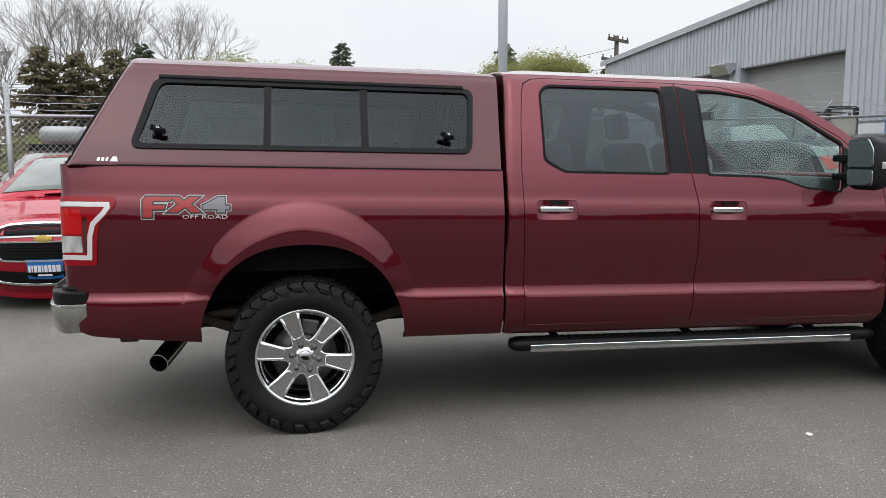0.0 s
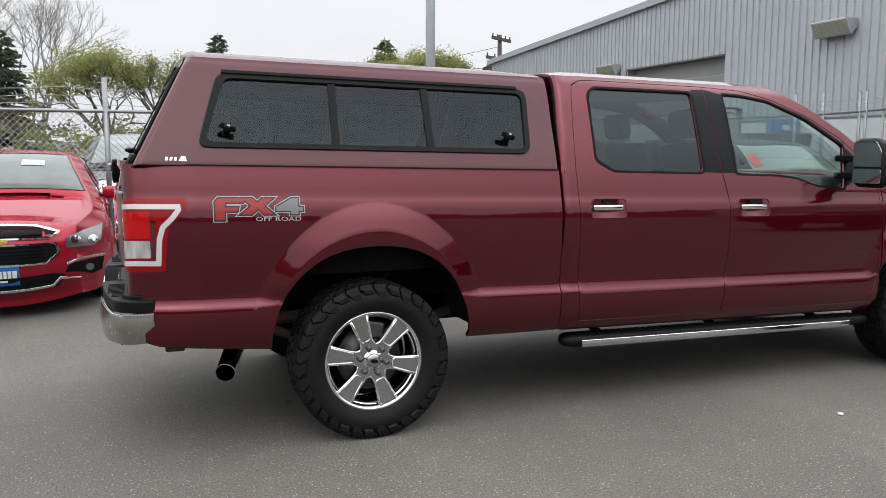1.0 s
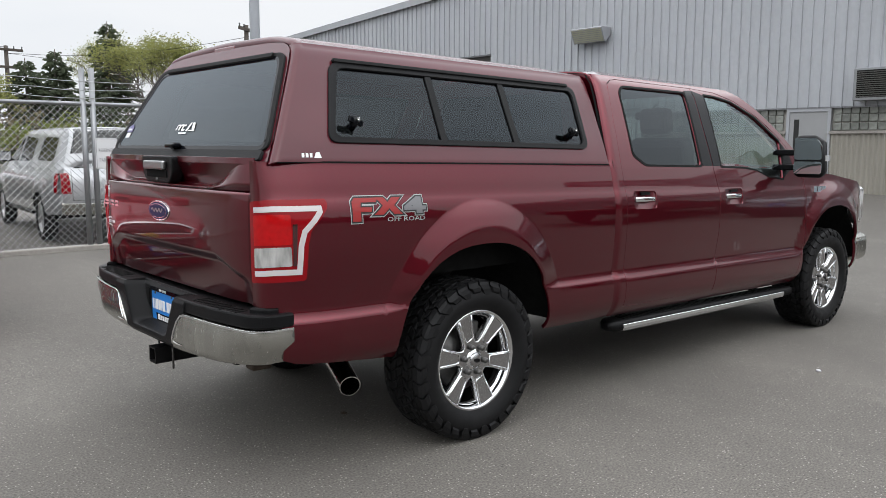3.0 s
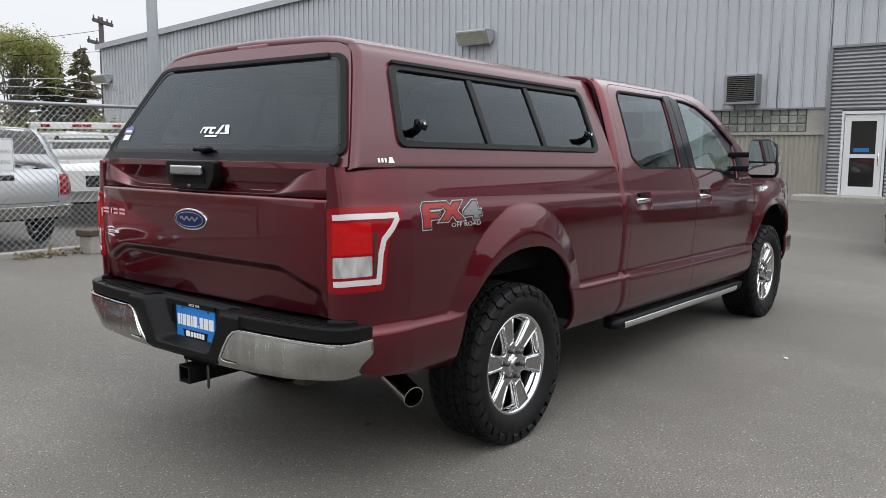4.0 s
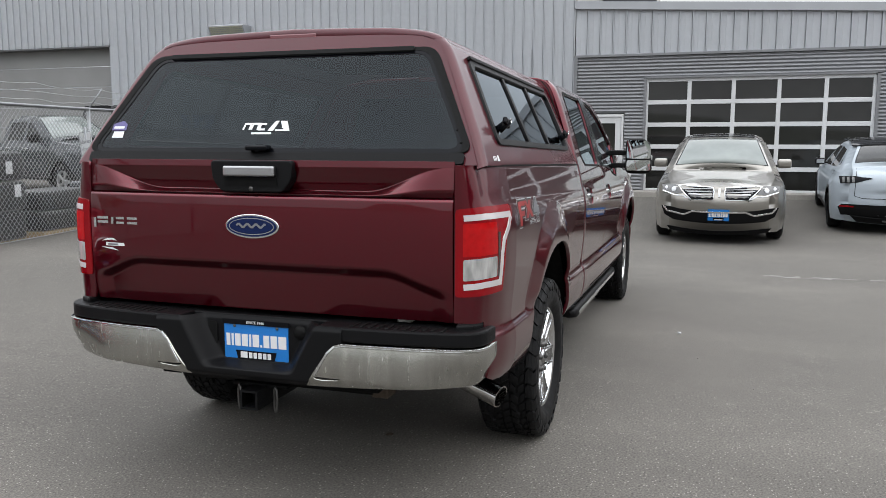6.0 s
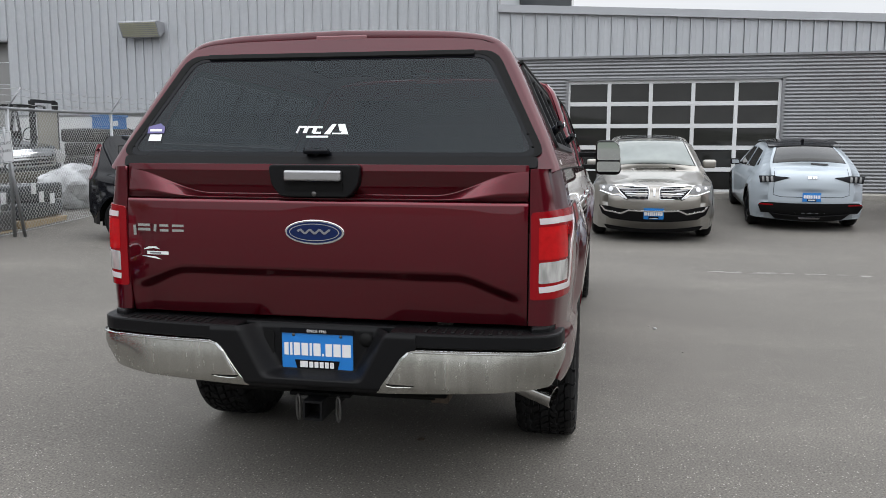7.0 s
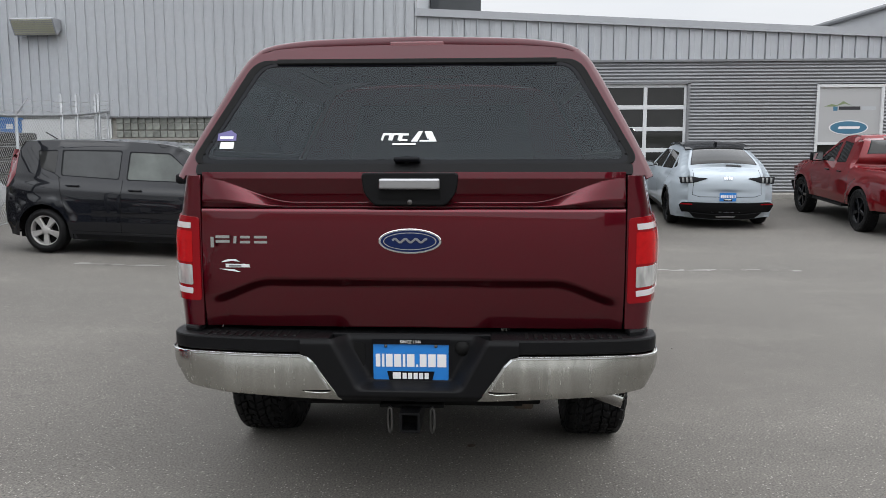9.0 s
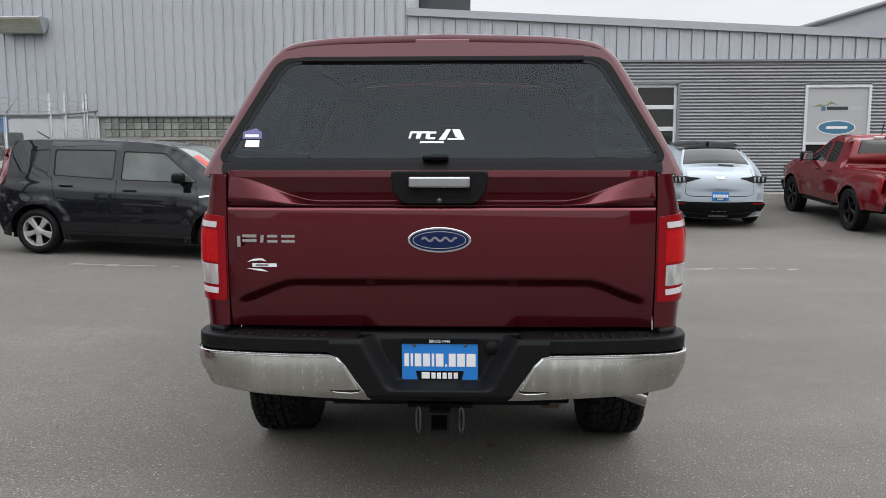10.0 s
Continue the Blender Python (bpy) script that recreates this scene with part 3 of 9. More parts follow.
def build_hall():
    hall = thing("wall_hall", Matrix(), "tall workshop hall clad in pale grey ribbed metal", "building", kind="structure")
    t0, t1 = WX, WX + 0.3
    bm = bmesh.new()
    def wall(y0, y1, z0, z1a, z1b):
        vs = [bm.verts.new(c) for c in ((t0, y0, z0), (t0, y1, z0), (t0, y1, z1b), (t0, y0, z1a), (t1, y0, z0), (t1, y1, z0), (t1, y1, z1b), (t1, y0, z1a))]
        for q in ((0, 1, 2, 3), (7, 6, 5, 4), (0, 4, 5, 1), (3, 2, 6, 7), (0, 3, 7, 4), (1, 5, 6, 2)):
            bm.faces.new([vs[i] for i in q])
    wall(1.45, 15.05, 2.36, roof_z(1.45), roof_z(15.05))
    wall(15.05, 20.25, 4.40, roof_z(15.05), roof_z(20.25))
    wall(20.25, 20.95, 0.0, roof_z(20.25), roof_z(20.95))
    wall(20.95, 25.1, 4.40, roof_z(20.95), roof_z(25.1))
    wall(25.1, 31.8, 0.0, roof_z(25.1), roof_z(31.8))
    wall(9.2, 15.05, 0.0, 2.36, 2.36)
    wall(5.2, 9.2, 0.0, 1.80, 1.80)
    wall(1.45, 4.2, 0.0, 1.80, 1.80)
    bmesh.ops.recalc_face_normals(bm, faces=bm.faces)
    obj("wall_core", bm, M["door_steel"], hall)
    y = 1.45
    while y < 31.7:
        y1 = min(y + 1.0, 31.8)
        mid = (y + y1) / 2
        z0 = 4.40 if 15.05 < mid < 20.25 or 20.95 < mid < 25.1 else 2.36
        for e in (15.05, 20.25, 20.95, 25.1):
            if y < e - 0.05 < y1 - 0.06:
                y1 = e
        mid = (y + y1) / 2
        z0 = 4.40 if 15.05 < mid < 20.25 or 20.95 < mid < 25.1 else 2.36
        cladding_sheet(y, y1, z0, roof_z, 0.25, "cladding_panel", hall)
        y = y1
    # roof verge
    bm = bmesh.new()
    a, b = roof_z(1.2), roof_z(32.1)
    for x0, x1, dz0, dz1 in ((WX - 0.14, WX + 0.35, -0.02, 0.10), (WX - 0.17, WX - 0.14, -0.10, 0.13)):
        vs = [bm.verts.new(c) for c in ((x0, 1.2, a + dz0), (x0, 32.1, b + dz0), (x0, 32.1, b + dz1), (x0, 1.2, a + dz1), (x1, 1.2, a + dz0), (x1, 32.1, b + dz0), (x1, 32.1, b + dz1), (x1, 1.2, a + dz1))]
        for q in ((0, 1, 2, 3), (7, 6, 5, 4), (0, 4, 5, 1), (3, 2, 6, 7), (0, 3, 7, 4), (1, 5, 6, 2)):
            bm.faces.new([vs[i] for i in q])
    bmesh.ops.recalc_face_normals(bm, faces=bm.faces)
    obj("roof_verge", bm, M["cladding_flash"], hall)
    obj("drip_edge", box(WX - 0.045, WX - 0.004, 1.45, 15.05, 2.335, 2.37), M["corrugated"], hall)
    obj("side_wall", box(WX + 0.3, WX + 26, 31.5, 31.8, 0, 5.8), M["cladding"], hall)
    obj("return_wall", box(WX + 0.3, WX + 26, 1.45, 1.75, 0, 7.3), M["cladding"], hall)
    # roller bays
    for y0, y1 in ((15.05, 20.25), (20.95, 25.1)):
        d = thing("overhead_door", Matrix(), "closed pale grey sectional overhead bay door", "overhead door", "hall bay doors", "structure")
        for i in range(7):
            part("door_panel", box(WX + 0.30, WX + 0.35, y0, y1, 0.25 + i * 0.6, 0.25 + i * 0.6 + 0.585, 0.006), M["bay_door"], d)
        part("head_trim", box(WX - 0.02, WX + 0.33, y0, y1, 4.36, 4.40), M["corrugated"], d)
        for yy in (y0, y1 - 0.06):
            part("jamb", box(WX + 0.002, WX + 0.34, yy, yy + 0.06, 0.2, 4.36), M["cladding_flash"], d)
    obj("pier_foot", box(WX - 0.12, WX - 0.004, 20.3, 20.9, 0.2, 1.6, 0.01), M["concrete"], hall)
    # glass-block band with sill and ribbed tan wall below
    band = thing("window_1", Matrix(), "band of square greenish glass blocks in mortar", "glass blocks", kind="structure")
    part("mortar", box(WX + 0.06, WX + 0.2, 1.85, 9.2, 1.80, 2.36), M["concrete"], band)
    bm = box(-0.035, 0.04, -0.088, 0.088, -0.088, 0.088, 0.018, 2)
    me = bpy.data.meshes.new("glass_block")
    bm.to_mesh(me)
    bm.free()
    me.materials.append(M["glass_block"])
    y = 1.97
    while y < 9.1:
        if not 4.15 < y < 5.25:
            for z in (1.925, 2.11, 2.27):
                obj("glass_block", me, None, band, at=Matrix.Translation((WX + 0.055, y, z)) @ Matrix.Diagonal((1, 1, 0.95 if z < 2.2 else 0.8, 1)))
        y += 0.19
    obj("concrete_pier", box(WX - 0.01, WX + 0.25, 1.45, 1.85, 1.80, 2.34), M["concrete"], hall)
    obj("sill", box(WX - 0.07, WX + 0.06, 1.45, 4.2, 1.765, 1.83, 0.006), M["concrete"], hall)
    obj("sill", box(WX - 0.07, WX + 0.06, 5.2, 9.2, 1.765, 1.83, 0.006), M["concrete"], hall)
    for y0, y1 in ((1.45, 4.2), (5.2, 9.2)):
        bm = bmesh.new()
        pts = []
        y = y0
        while y < y1:
            pts += [(y, 0), (y + 0.03, 0.03), (y + 0.055, 0.03), (y + 0.085, 0)]
            y += 0.11
        lo = [bm.verts.new((WX - 0.006 - d, q, 0.2)) for q, d in pts]
        hi = [bm.verts.new((WX - 0.006 - d, q, 1.77)) for q, d in pts]
        for i in range(len(pts) - 1):
            bm.faces.new((lo[i], hi[i], hi[i + 1], lo[i + 1]))
        obj("ribbed_panel", bm, M["tan_rib"], hall)
    obj("white_dado", box(WX - 0.03, WX - 0.004, 9.2, 15.0, 0.2, 2.30), M["white_frame"], hall)
    # service door
    d = thing("door_1", Matrix(), "closed grey steel service door with a narrow dark vision slit", "door", kind="structure")
    part("leaf", box(WX - 0.02, WX + 0.03, 4.25, 5.13, 0.32, 2.27, 0.005), M["door_steel"], d)
    part("frame_jamb", box(WX - 0.04, WX + 0.1, 5.13, 5.2, 0.3, 2.34), M["cladding_flash"], d)
    part("frame_jamb", box(WX - 0.04, WX + 0.1, 4.18, 4.25, 0.3, 2.34), M["cladding_flash"], d)
    part("head_jamb", box(WX - 0.04, WX + 0.1, 4.25, 5.13, 2.27, 2.34), M["cladding_flash"], d)
    part("vision_slit", box(WX - 0.026, WX - 0.018, 4.90, 5.02, 1.40, 2.10, 0.002), M["dark_glass"], d)
    part("door_handle", tube([(WX - 0.02, 4.36, 1.25), (WX - 0.07, 4.36, 1.25), (WX - 0.07, 4.48, 1.25)], 0.012), M["chrome"], d)
    # air conditioner
    ac = thing("air_conditioner", pose(WX, 3.23, 2.80), "boxy wall air conditioner with a dark louvred grille", "air conditioner")
    part("case", box(-0.42, 0.02, -0.36, 0.36, -0.34, 0.34, 0.012), M["galv"], ac)
    part("grille_backing", box(-0.425, -0.415, -0.33, 0.29, -0.28, 0.29), M["dark"], ac)
    for i in range(13):
        part("slat", box(-0.437, -0.424, -0.33, 0.29, -0.27 + i * 0.043, -0.25 + i * 0.043), M["steel"], ac)
    part("antenna_rod", tube([(-0.06, -0.72, -0.45), (-0.06, -0.72, 1.05)], 0.008, 6), M["galv"], ac)
    for y, z in ((10.87, 4.75), (21.1, 4.62), (31.5, 4.55)):
        flood_light(y, z)


def build_showroom():
    """The low grey annexe: ribbed parapet above, corrugated metal below, glazed bay door, entrance."""
    low = thing("wall_showroom", Matrix(), "low annexe of dark grey corrugated metal under a pale ribbed parapet", "building", kind="structure")
    y_end = -16.0
    top = lambda y: 4.87 - max(0.0, 1.46 - y) * 0.0535
    y = 1.43
    while y > y_end:
        cladding_sheet(y - 1.2, y, 3.66, top, 0.30, "parapet_panel", low)
        y -= 1.2
    bm = bmesh.new()
    for x0, x1, d0, d1 in ((WX - 0.10, WX + 0.4, -0.03, 0.05), (WX - 0.12, WX - 0.10, -0.12, 0.06)):
        a, b, ya, yb = top(1.46), top(y_end), 1.46, y_end
        vs = [bm.verts.new(c) for c in ((x0, ya, a + d0), (x0, yb, b + d0), (x0, yb, b + d1), (x0, ya, a + d1), (x1, ya, a + d0), (x1, yb, b + d0), (x1, yb, b + d1), (x1, ya, a + d1))]
        for q in ((0, 1, 2, 3), (7, 6, 5, 4), (0, 4, 5, 1), (3, 2, 6, 7), (0, 3, 7, 4), (1, 5, 6, 2)):
            bm.faces.new([vs[i] for i in q])
    bmesh.ops.recalc_face_normals(bm, faces=bm.faces)
    obj("coping", bm, M["cladding_flash"], low)
    obj("wall_core", box(WX, WX + 0.3, y_end, 1.43, 3.06, 4.2), M["door_steel"], low)
    for y0, y1 in ((1.43, 1.12), (0.22, -0.23), (-5.13, -8.17), (-9.75, y_end)):
        obj("wall_core", box(WX, WX + 0.3, y1, y0, 0.2, 3.06), M["door_steel"], low)
    obj("wall_core", box(WX, WX + 0.3, 0.22, 1.12, 2.27, 3.06), M["door_steel"], low)
    obj("roof_deck", box(WX + 0.3, WX + 14, y_end, 1.4, 3.9, 4.1), M["galv"], low)
    obj("flashing", box(WX - 0.16, WX - 0.04, y_end, 1.43, 3.60, 3.66, 0.006), M["corrugated"], low)
    obj("corner_trim", box(WX - 0.165, WX - 0.004, 1.36, 1.44, 0.4, 3.60), M["corrugated"], low)

    def corrugated(y0, y1, z0, z1):
        bm = bmesh.new()
        pts = []
        z = z0
        while z <= z1:
            pts.append((z, 0.013 * math.sin(2 * math.pi * z / 0.08)))
            z += 0.08 / 6
        a = [bm.verts.new((WX - 0.12 - d, y0, z)) for z, d in pts]
        b = [bm.verts.new((WX - 0.12 - d, y1, z)) for z, d in pts]
        for i in range(len(pts) - 1):
            bm.faces.new((a[i], b[i], b[i + 1], a[i + 1])).smooth = True
        bmesh.ops.recalc_face_normals(bm, faces=bm.faces)
        obj("corrugated_sheet", bm, M["corrugated"], low)

    corrugated(1.12, 1.40, 0.45, 3.60)
    corrugated(0.22, 1.12, 2.30, 3.60)
    corrugated(-0.27, 0.22, 0.45, 3.60)
    corrugated(-5.13, -0.27, 3.10, 3.60)
    y = -5.13
    for yy in (-6.15, -7.17, -8.17):
        corrugated(yy, y, 0.45, 3.60)
        y = yy
    corrugated(-9.75, -8.17, 3.08, 3.60)
    for a, b in ((-9.75, -11), (-11, -13), (-13, -16)):
        corrugated(b, a, 0.45, 3.60)
    kerb = box(WX - 0.75, WX - 0.1, y_end, 1.9, 0.1, 0.47, 0.02)
    tagged(obj("kerb", kerb, M["concrete"]), "low concrete kerb along the showroom wall", "kerb", kind="structure")
    # glazed sectional door, five by five
    g = thing("window_2", Matrix(), "large white-framed glazed overhead door with five by five dark panes", "glazed door", kind="structure")
    x0 = WX - 0.06
    ya, yb, za, zb = -5.09, -0.27, 0.47, 3.05
    rows = [0.47, 0.99, 1.50, 2.01, 2.53, 3.05]
    for i in range(6):
        y = ya + (yb - ya) * i / 5
        part("stile", box(x0 - 0.05, x0 + 0.03, y - 0.045, y + 0.045, za, zb, 0.006), M["white_frame"], g)
    for i, z in enumerate(rows):
        part("rail", box(x0 - 0.046, x0 + 0.03, ya, yb, z - (0.05 if i else 0.03), z + 0.05, 0.006), M["white_frame"], g)
    for i in range(5):
        for j in range(5):
            w = (yb - ya) / 5
            part("pane", box(x0 - 0.012, x0 - 0.004, ya + i * w + 0.045, ya + (i + 1) * w - 0.045, rows[j] + 0.05, rows[j + 1] - 0.05), M["dark_glass"], g)
    for y0, y1 in ((yb, yb + 0.07), (ya - 0.09, ya - 0.02)):
        part("jamb", box(WX - 0.17, WX - 0.02, y0, y1, 0.45, 3.10), M["corrugated"], g)
    part("head", box(WX - 0.17, WX - 0.02, ya - 0.09, yb + 0.07, 3.08, 3.12), M["corrugated"], g)
    # entrance door
    d = thing("door_2", Matrix(), "white aluminium entrance door with two dark glass panes, closed", "door", kind="structure")
    x0 = WX - 0.09
    for y0, y1 in ((0.24, 0.29), (1.06, 1.11)):
        part("door_jamb", box(x0 - 0.06, x0 + 0.08, y0, y1, 0.42, 2.26, 0.004), M["white_frame"], d)
    part("door_head", box(x0 - 0.06, x0 + 0.08, 0.29, 1.06, 2.20, 2.26, 0.004), M["white_frame"], d)
    for y0, y1, z0, z1 in ((0.30, 0.43, 0.44, 2.19), (0.92, 1.05, 0.44, 2.19), (0.43, 0.92, 0.44, 0.66), (0.43, 0.92, 2.05, 2.19), (0.43, 0.92, 1.27, 1.35)):
        part("stile", box(x0 - 0.03, x0 + 0.02, y0, y1, z0, z1, 0.004), M["white_frame"], d)
    part("pane", box(x0 - 0.012, x0 - 0.006, 0.43, 0.92, 0.66, 1.27), M["dark_glass"], d)
    part("pane", box(x0 - 0.012, x0 - 0.006, 0.43, 0.92, 1.35, 2.05), M["dark_glass"], d)
    part("door_sticker", box(x0 - 0.016, x0 - 0.0125, 0.55, 0.85, 1.40, 1.48), M["blue_tote"], d)
    part("door_handle", tube([(x0 - 0.03, 0.36, 1.12), (x0 - 0.09, 0.36, 1.12), (x0 - 0.09, 0.36, 1.38), (x0 - 0.03, 0.36, 1.38)], 0.012), M["chrome"], d)
    part("wall_socket", box(WX - 0.16, WX - 0.13, 0.02, 0.10, 0.78, 0.90, 0.004), M["white_frame"], d)
    # poster window
    s = thing("window_3", Matrix(), "white-framed poster window with a pale panel and a blue oval", "poster window", kind="structure")
    x0 = WX - 0.10
    for y0, y1, z0, z1 in ((-9.75, -9.68, 0.5, 3.05), (-8.24, -8.17, 0.5, 3.05), (-9.68, -8.24, 2.98, 3.05), (-9.68, -8.24, 0.5, 0.57), (-9.68, -8.24, 1.62, 1.68)):
        part("frame", box(x0 - 0.05, x0 + 0.04, y0, y1, z0, z1, 0.005), M["white_frame"], s)
    part("poster", box(x0 - 0.012, x0 - 0.006, -9.68, -8.24, 1.68, 2.98), M["silver_vinyl"], s, "pale printed panel")
    part("lower_pane", box(x0 - 0.012, x0 - 0.006, -9.68, -8.24, 0.57, 1.62), M["dark_glass"], s)
    tilt = Matrix(((0, 0, -1, x0 - 0.013), (-1, 0, 0, -8.96), (0, 1, 0, 2.03), (0, 0, 0, 1)))
    ell = lambda a, b: [(a * math.cos(2 * math.pi * i / 40), b * math.sin(2 * math.pi * i / 40)) for i in range(40)]
    part("oval", prism(ell(0.46, 0.17), 0, 0.004, tilt), M["white_vinyl"], s)
    part("oval_field", prism(ell(0.43, 0.15), 0.004, 0.008, tilt), M["faded_blue"], s, "blue oval")
    part("oval_stroke", prism([(-0.25, -0.03), (0.25, -0.03), (0.27, 0.03), (-0.23, 0.03)], 0.008, 0.011, tilt), M["white_vinyl"], s)
    part("print_bar", prism([(-0.25, 0.42), (0.25, 0.42), (0.25, 0.50), (-0.25, 0.50)], 0, 0.004, tilt), M["ink"], s)
    part("print_bar", prism([(0.28, 0.42), (0.62, 0.42), (0.62, 0.50), (0.28, 0.50)], 0, 0.004, tilt), M["cladding"], s)
    part("print_square", prism([(-0.38, 0.40), (-0.28, 0.40), (-0.28, 0.50), (-0.38, 0.50)], 0, 0.004, tilt), M["faded_blue"], s)
    part("print_hill", prism([(-0.60, 0.50), (-0.42, 0.56), (-0.30, 0.53), (-0.15, 0.63), (0.05, 0.52), (-0.12, 0.57), (-0.34, 0.50)], 0, 0.004, tilt), M["faded_green"], s)
    # roof box and a pale building behind
    tagged(obj("roof_box", box(WX + 4.8, WX + 6.5, -0.1, 1.44, 4.1, 6.4, 0.03), M["charcoal_car"]), "dark rooftop equipment box on the annexe", "roof box")
    fb = thing("far_hall", Matrix(), "distant pale grey gabled hall beyond the annexe", "building", kind="structure")
    poly = [(-13.6, 0.0), (-34, 0.0), (-34, 6.4), (-24, 9.4), (-13.6, 6.35)]
    part("gable_wall", prism(poly, 0, 0.3, Matrix(((0, 0, 1, 30), (1, 0, 0, 0), (0, 1, 0, 0), (0, 0, 0, 1)))), M["cladding_flash"], fb)
    part("side_wall", box(30.3, 50, -13.9, -13.6, 0, 6.3), M["cladding"], fb)
    part("roof_edge", tube([(29.9, -13.4, 6.35), (29.9, -24, 9.45)], 0.12, 6), M["corrugated"], fb)


build_hall()
build_showroom()


# ---- fence, poles ----
def along(a, b, s):
    d = math.hypot(b[0] - a[0], b[1] - a[1])
    return a[0] + (b[0] - a[0]) * s / d, a[1] + (b[1] - a[1]) * s / d


def fence_run(a, b, posts, height, arms, tall=()):
    """Chain-link between a and b, with posts at the given distances along it."""
    length = math.hypot(b[0] - a[0], b[1] - a[1])
    yaw = math.degrees(math.atan2(b[1] - a[1], b[0] - a[0]))
    f = thing("chain_link_fence", Matrix(), "galvanised chain-link fence with barbed wire above", "fence", kind="structure")

    def at(s, up):
        x, y = along(a, b, s)
        return x, y, ground_z(x, y) + up
    for s in posts:
        h = height + (0.45 if s in tall else 0.03)
        part("post", tube([at(s, -0.1), at(s, h)], 0.035 if s in tall else 0.028, 12), M["galv"], f)
        if s in arms:
            x, y, z = at(s, height)
            part("barb_arm", tube([(x, y, z), (x + 0.16, y - 0.14, z + 0.32)], 0.013, 6), M["galv"], f)
    part("top_rail", tube([at(length * i / 12, height) for i in range(13)], 0.024, 8), M["galv"], f)
    part("bottom_wire", tube([at(length * i / 12, 0.06) for i in range(13)], 0.005, 5), M["galv_wire"], f)
    rng = random.Random(3)
    for up, out in ((0.10, 0.05), (0.20, 0.10), (0.30, 0.15)):
        pts = []
        for i in range(49):
            x, y, z = at(length * i / 48, height + up + rng.uniform(-0.012, 0.012) - 0.03 * math.sin(math.pi * (i % 6) / 6))
            pts.append((x + out * 0.5, y - out * 0.8, z))
        part("barbed_wire", tube(pts, 0.0045, 5), M["galv_wire"], f)
    # diamonds: two families of straight strands, laid over the ground's rise
    bm = bmesh.new()
    lo, hi, pitch, r = 0.05, height - 0.02, 0.085, 0.0032
    n = int((length + hi) / pitch)
    side = Vector((-(b[1] - a[1]) / length, (b[0] - a[0]) / length, 0))
    for sign in (1, -1):
        for i in range(-int(hi / pitch) - 1, n + 1):
            s0 = i * pitch
            u0, u1 = lo, hi
            e0, e1 = s0 + sign * 0, s0 + sign * (hi - lo)
            if sign < 0:
                e0, e1 = s0 + (hi - lo), s0
            if e0 > length and e1 > length or e0 < 0 and e1 < 0:
                continue
            t0, t1 = 0.0, 1.0
            if e0 != e1:
                ta, tb = sorted(((0 - e0) / (e1 - e0), (length - e0) / (e1 - e0)))
                t0, t1 = max(0.0, ta), min(1.0, tb)
            if t1 - t0 < 0.02:
                continue
            p, q = (Vector(at(e0 + (e1 - e0) * t, u0 + (u1 - u0) * t)) for t in (t0, t1))
            d = (q - p).normalized()
            c = d.cross(side).normalized()
            off = side * (0.003 * sign)
            rp = [bm.verts.new(p + off + (c * math.cos(k * 2.0944) + side * math.sin(k * 2.0944)) * r) for k in range(3)]
            rq = [bm.verts.new(q + off + (c * math.cos(k * 2.0944) + side * math.sin(k * 2.0944)) * r) for k in range(3)]
            for k in range(3):
                bm.faces.new((rp[k], rp[(k + 1) % 3], rq[(k + 1) % 3], rq[k]))
    m = obj("wire_mesh", bm, M["galv_wire"], f)
    tagged(m, "woven diamond wire mesh", kind="stuff")
    return f


fence_run((-11.0, 7.0), (3.3, 7.0), (0.4, 3.6, 7.35, 9.62, 11.62, 11.74, 14.25), 1.87, (3.6, 14.25), (7.35, 9.62, 11.62, 11.74))
fence_run((3.3, 7.0), (15.5, 9.1), (3.05, 6.6, 8.95, 9.9, 11.25, 11.5, 12.2), 1.90, (3.05, 6.6), (8.95, 9.9, 11.25, 11.5))
tagged(obj("fence_kerb", box(-11, 3.3, 6.93, 7.07, 0.0, 0.20, 0.015), M["concrete"]), "concrete strip under the fence", "kerb", kind="structure")


def lamp_pole():
    p = thing("lamp_pole", pose(3.77, 8.3, ground_z(3.77, 8.3)), "tall pale painted light pole on a concrete footing behind the fence", "lamp pole")
    part("pole", tube([(0, 0, 0.7), (0, 0, 11.5)], 0.085, 20, r_end=0.07), M["pole_paint"], p)
    part("base_plate", box(-0.17, 0.17, -0.17, 0.17, 0.72, 0.76, 0.005), M["galv"], p)
    part("flange_cover", lathe([(0.15, 0.76), (0.15, 0.82), (0.11, 0.86), (0.0, 0.86)], 20, "z"), M["pole_paint"], p)
    part("footing", lathe([(0.0, -0.1), (0.33, -0.1), (0.33, 0.70), (0.31, 0.73), (0.0, 0.73)], 28, "z"), M["concrete"], p)
    for s in (-1, 1):
        part("lamp_arm", tube([(0, 0, 11.3), (0.0, s * 0.7, 11.45)], 0.03, 8), M["pole_paint"], p)
        part("lamp_head", box(-0.18, 0.18, s * 0.95 - 0.3, s * 0.95 + 0.3, 11.40, 11.55, 0.03), M["pole_paint"], p)


lamp_pole()


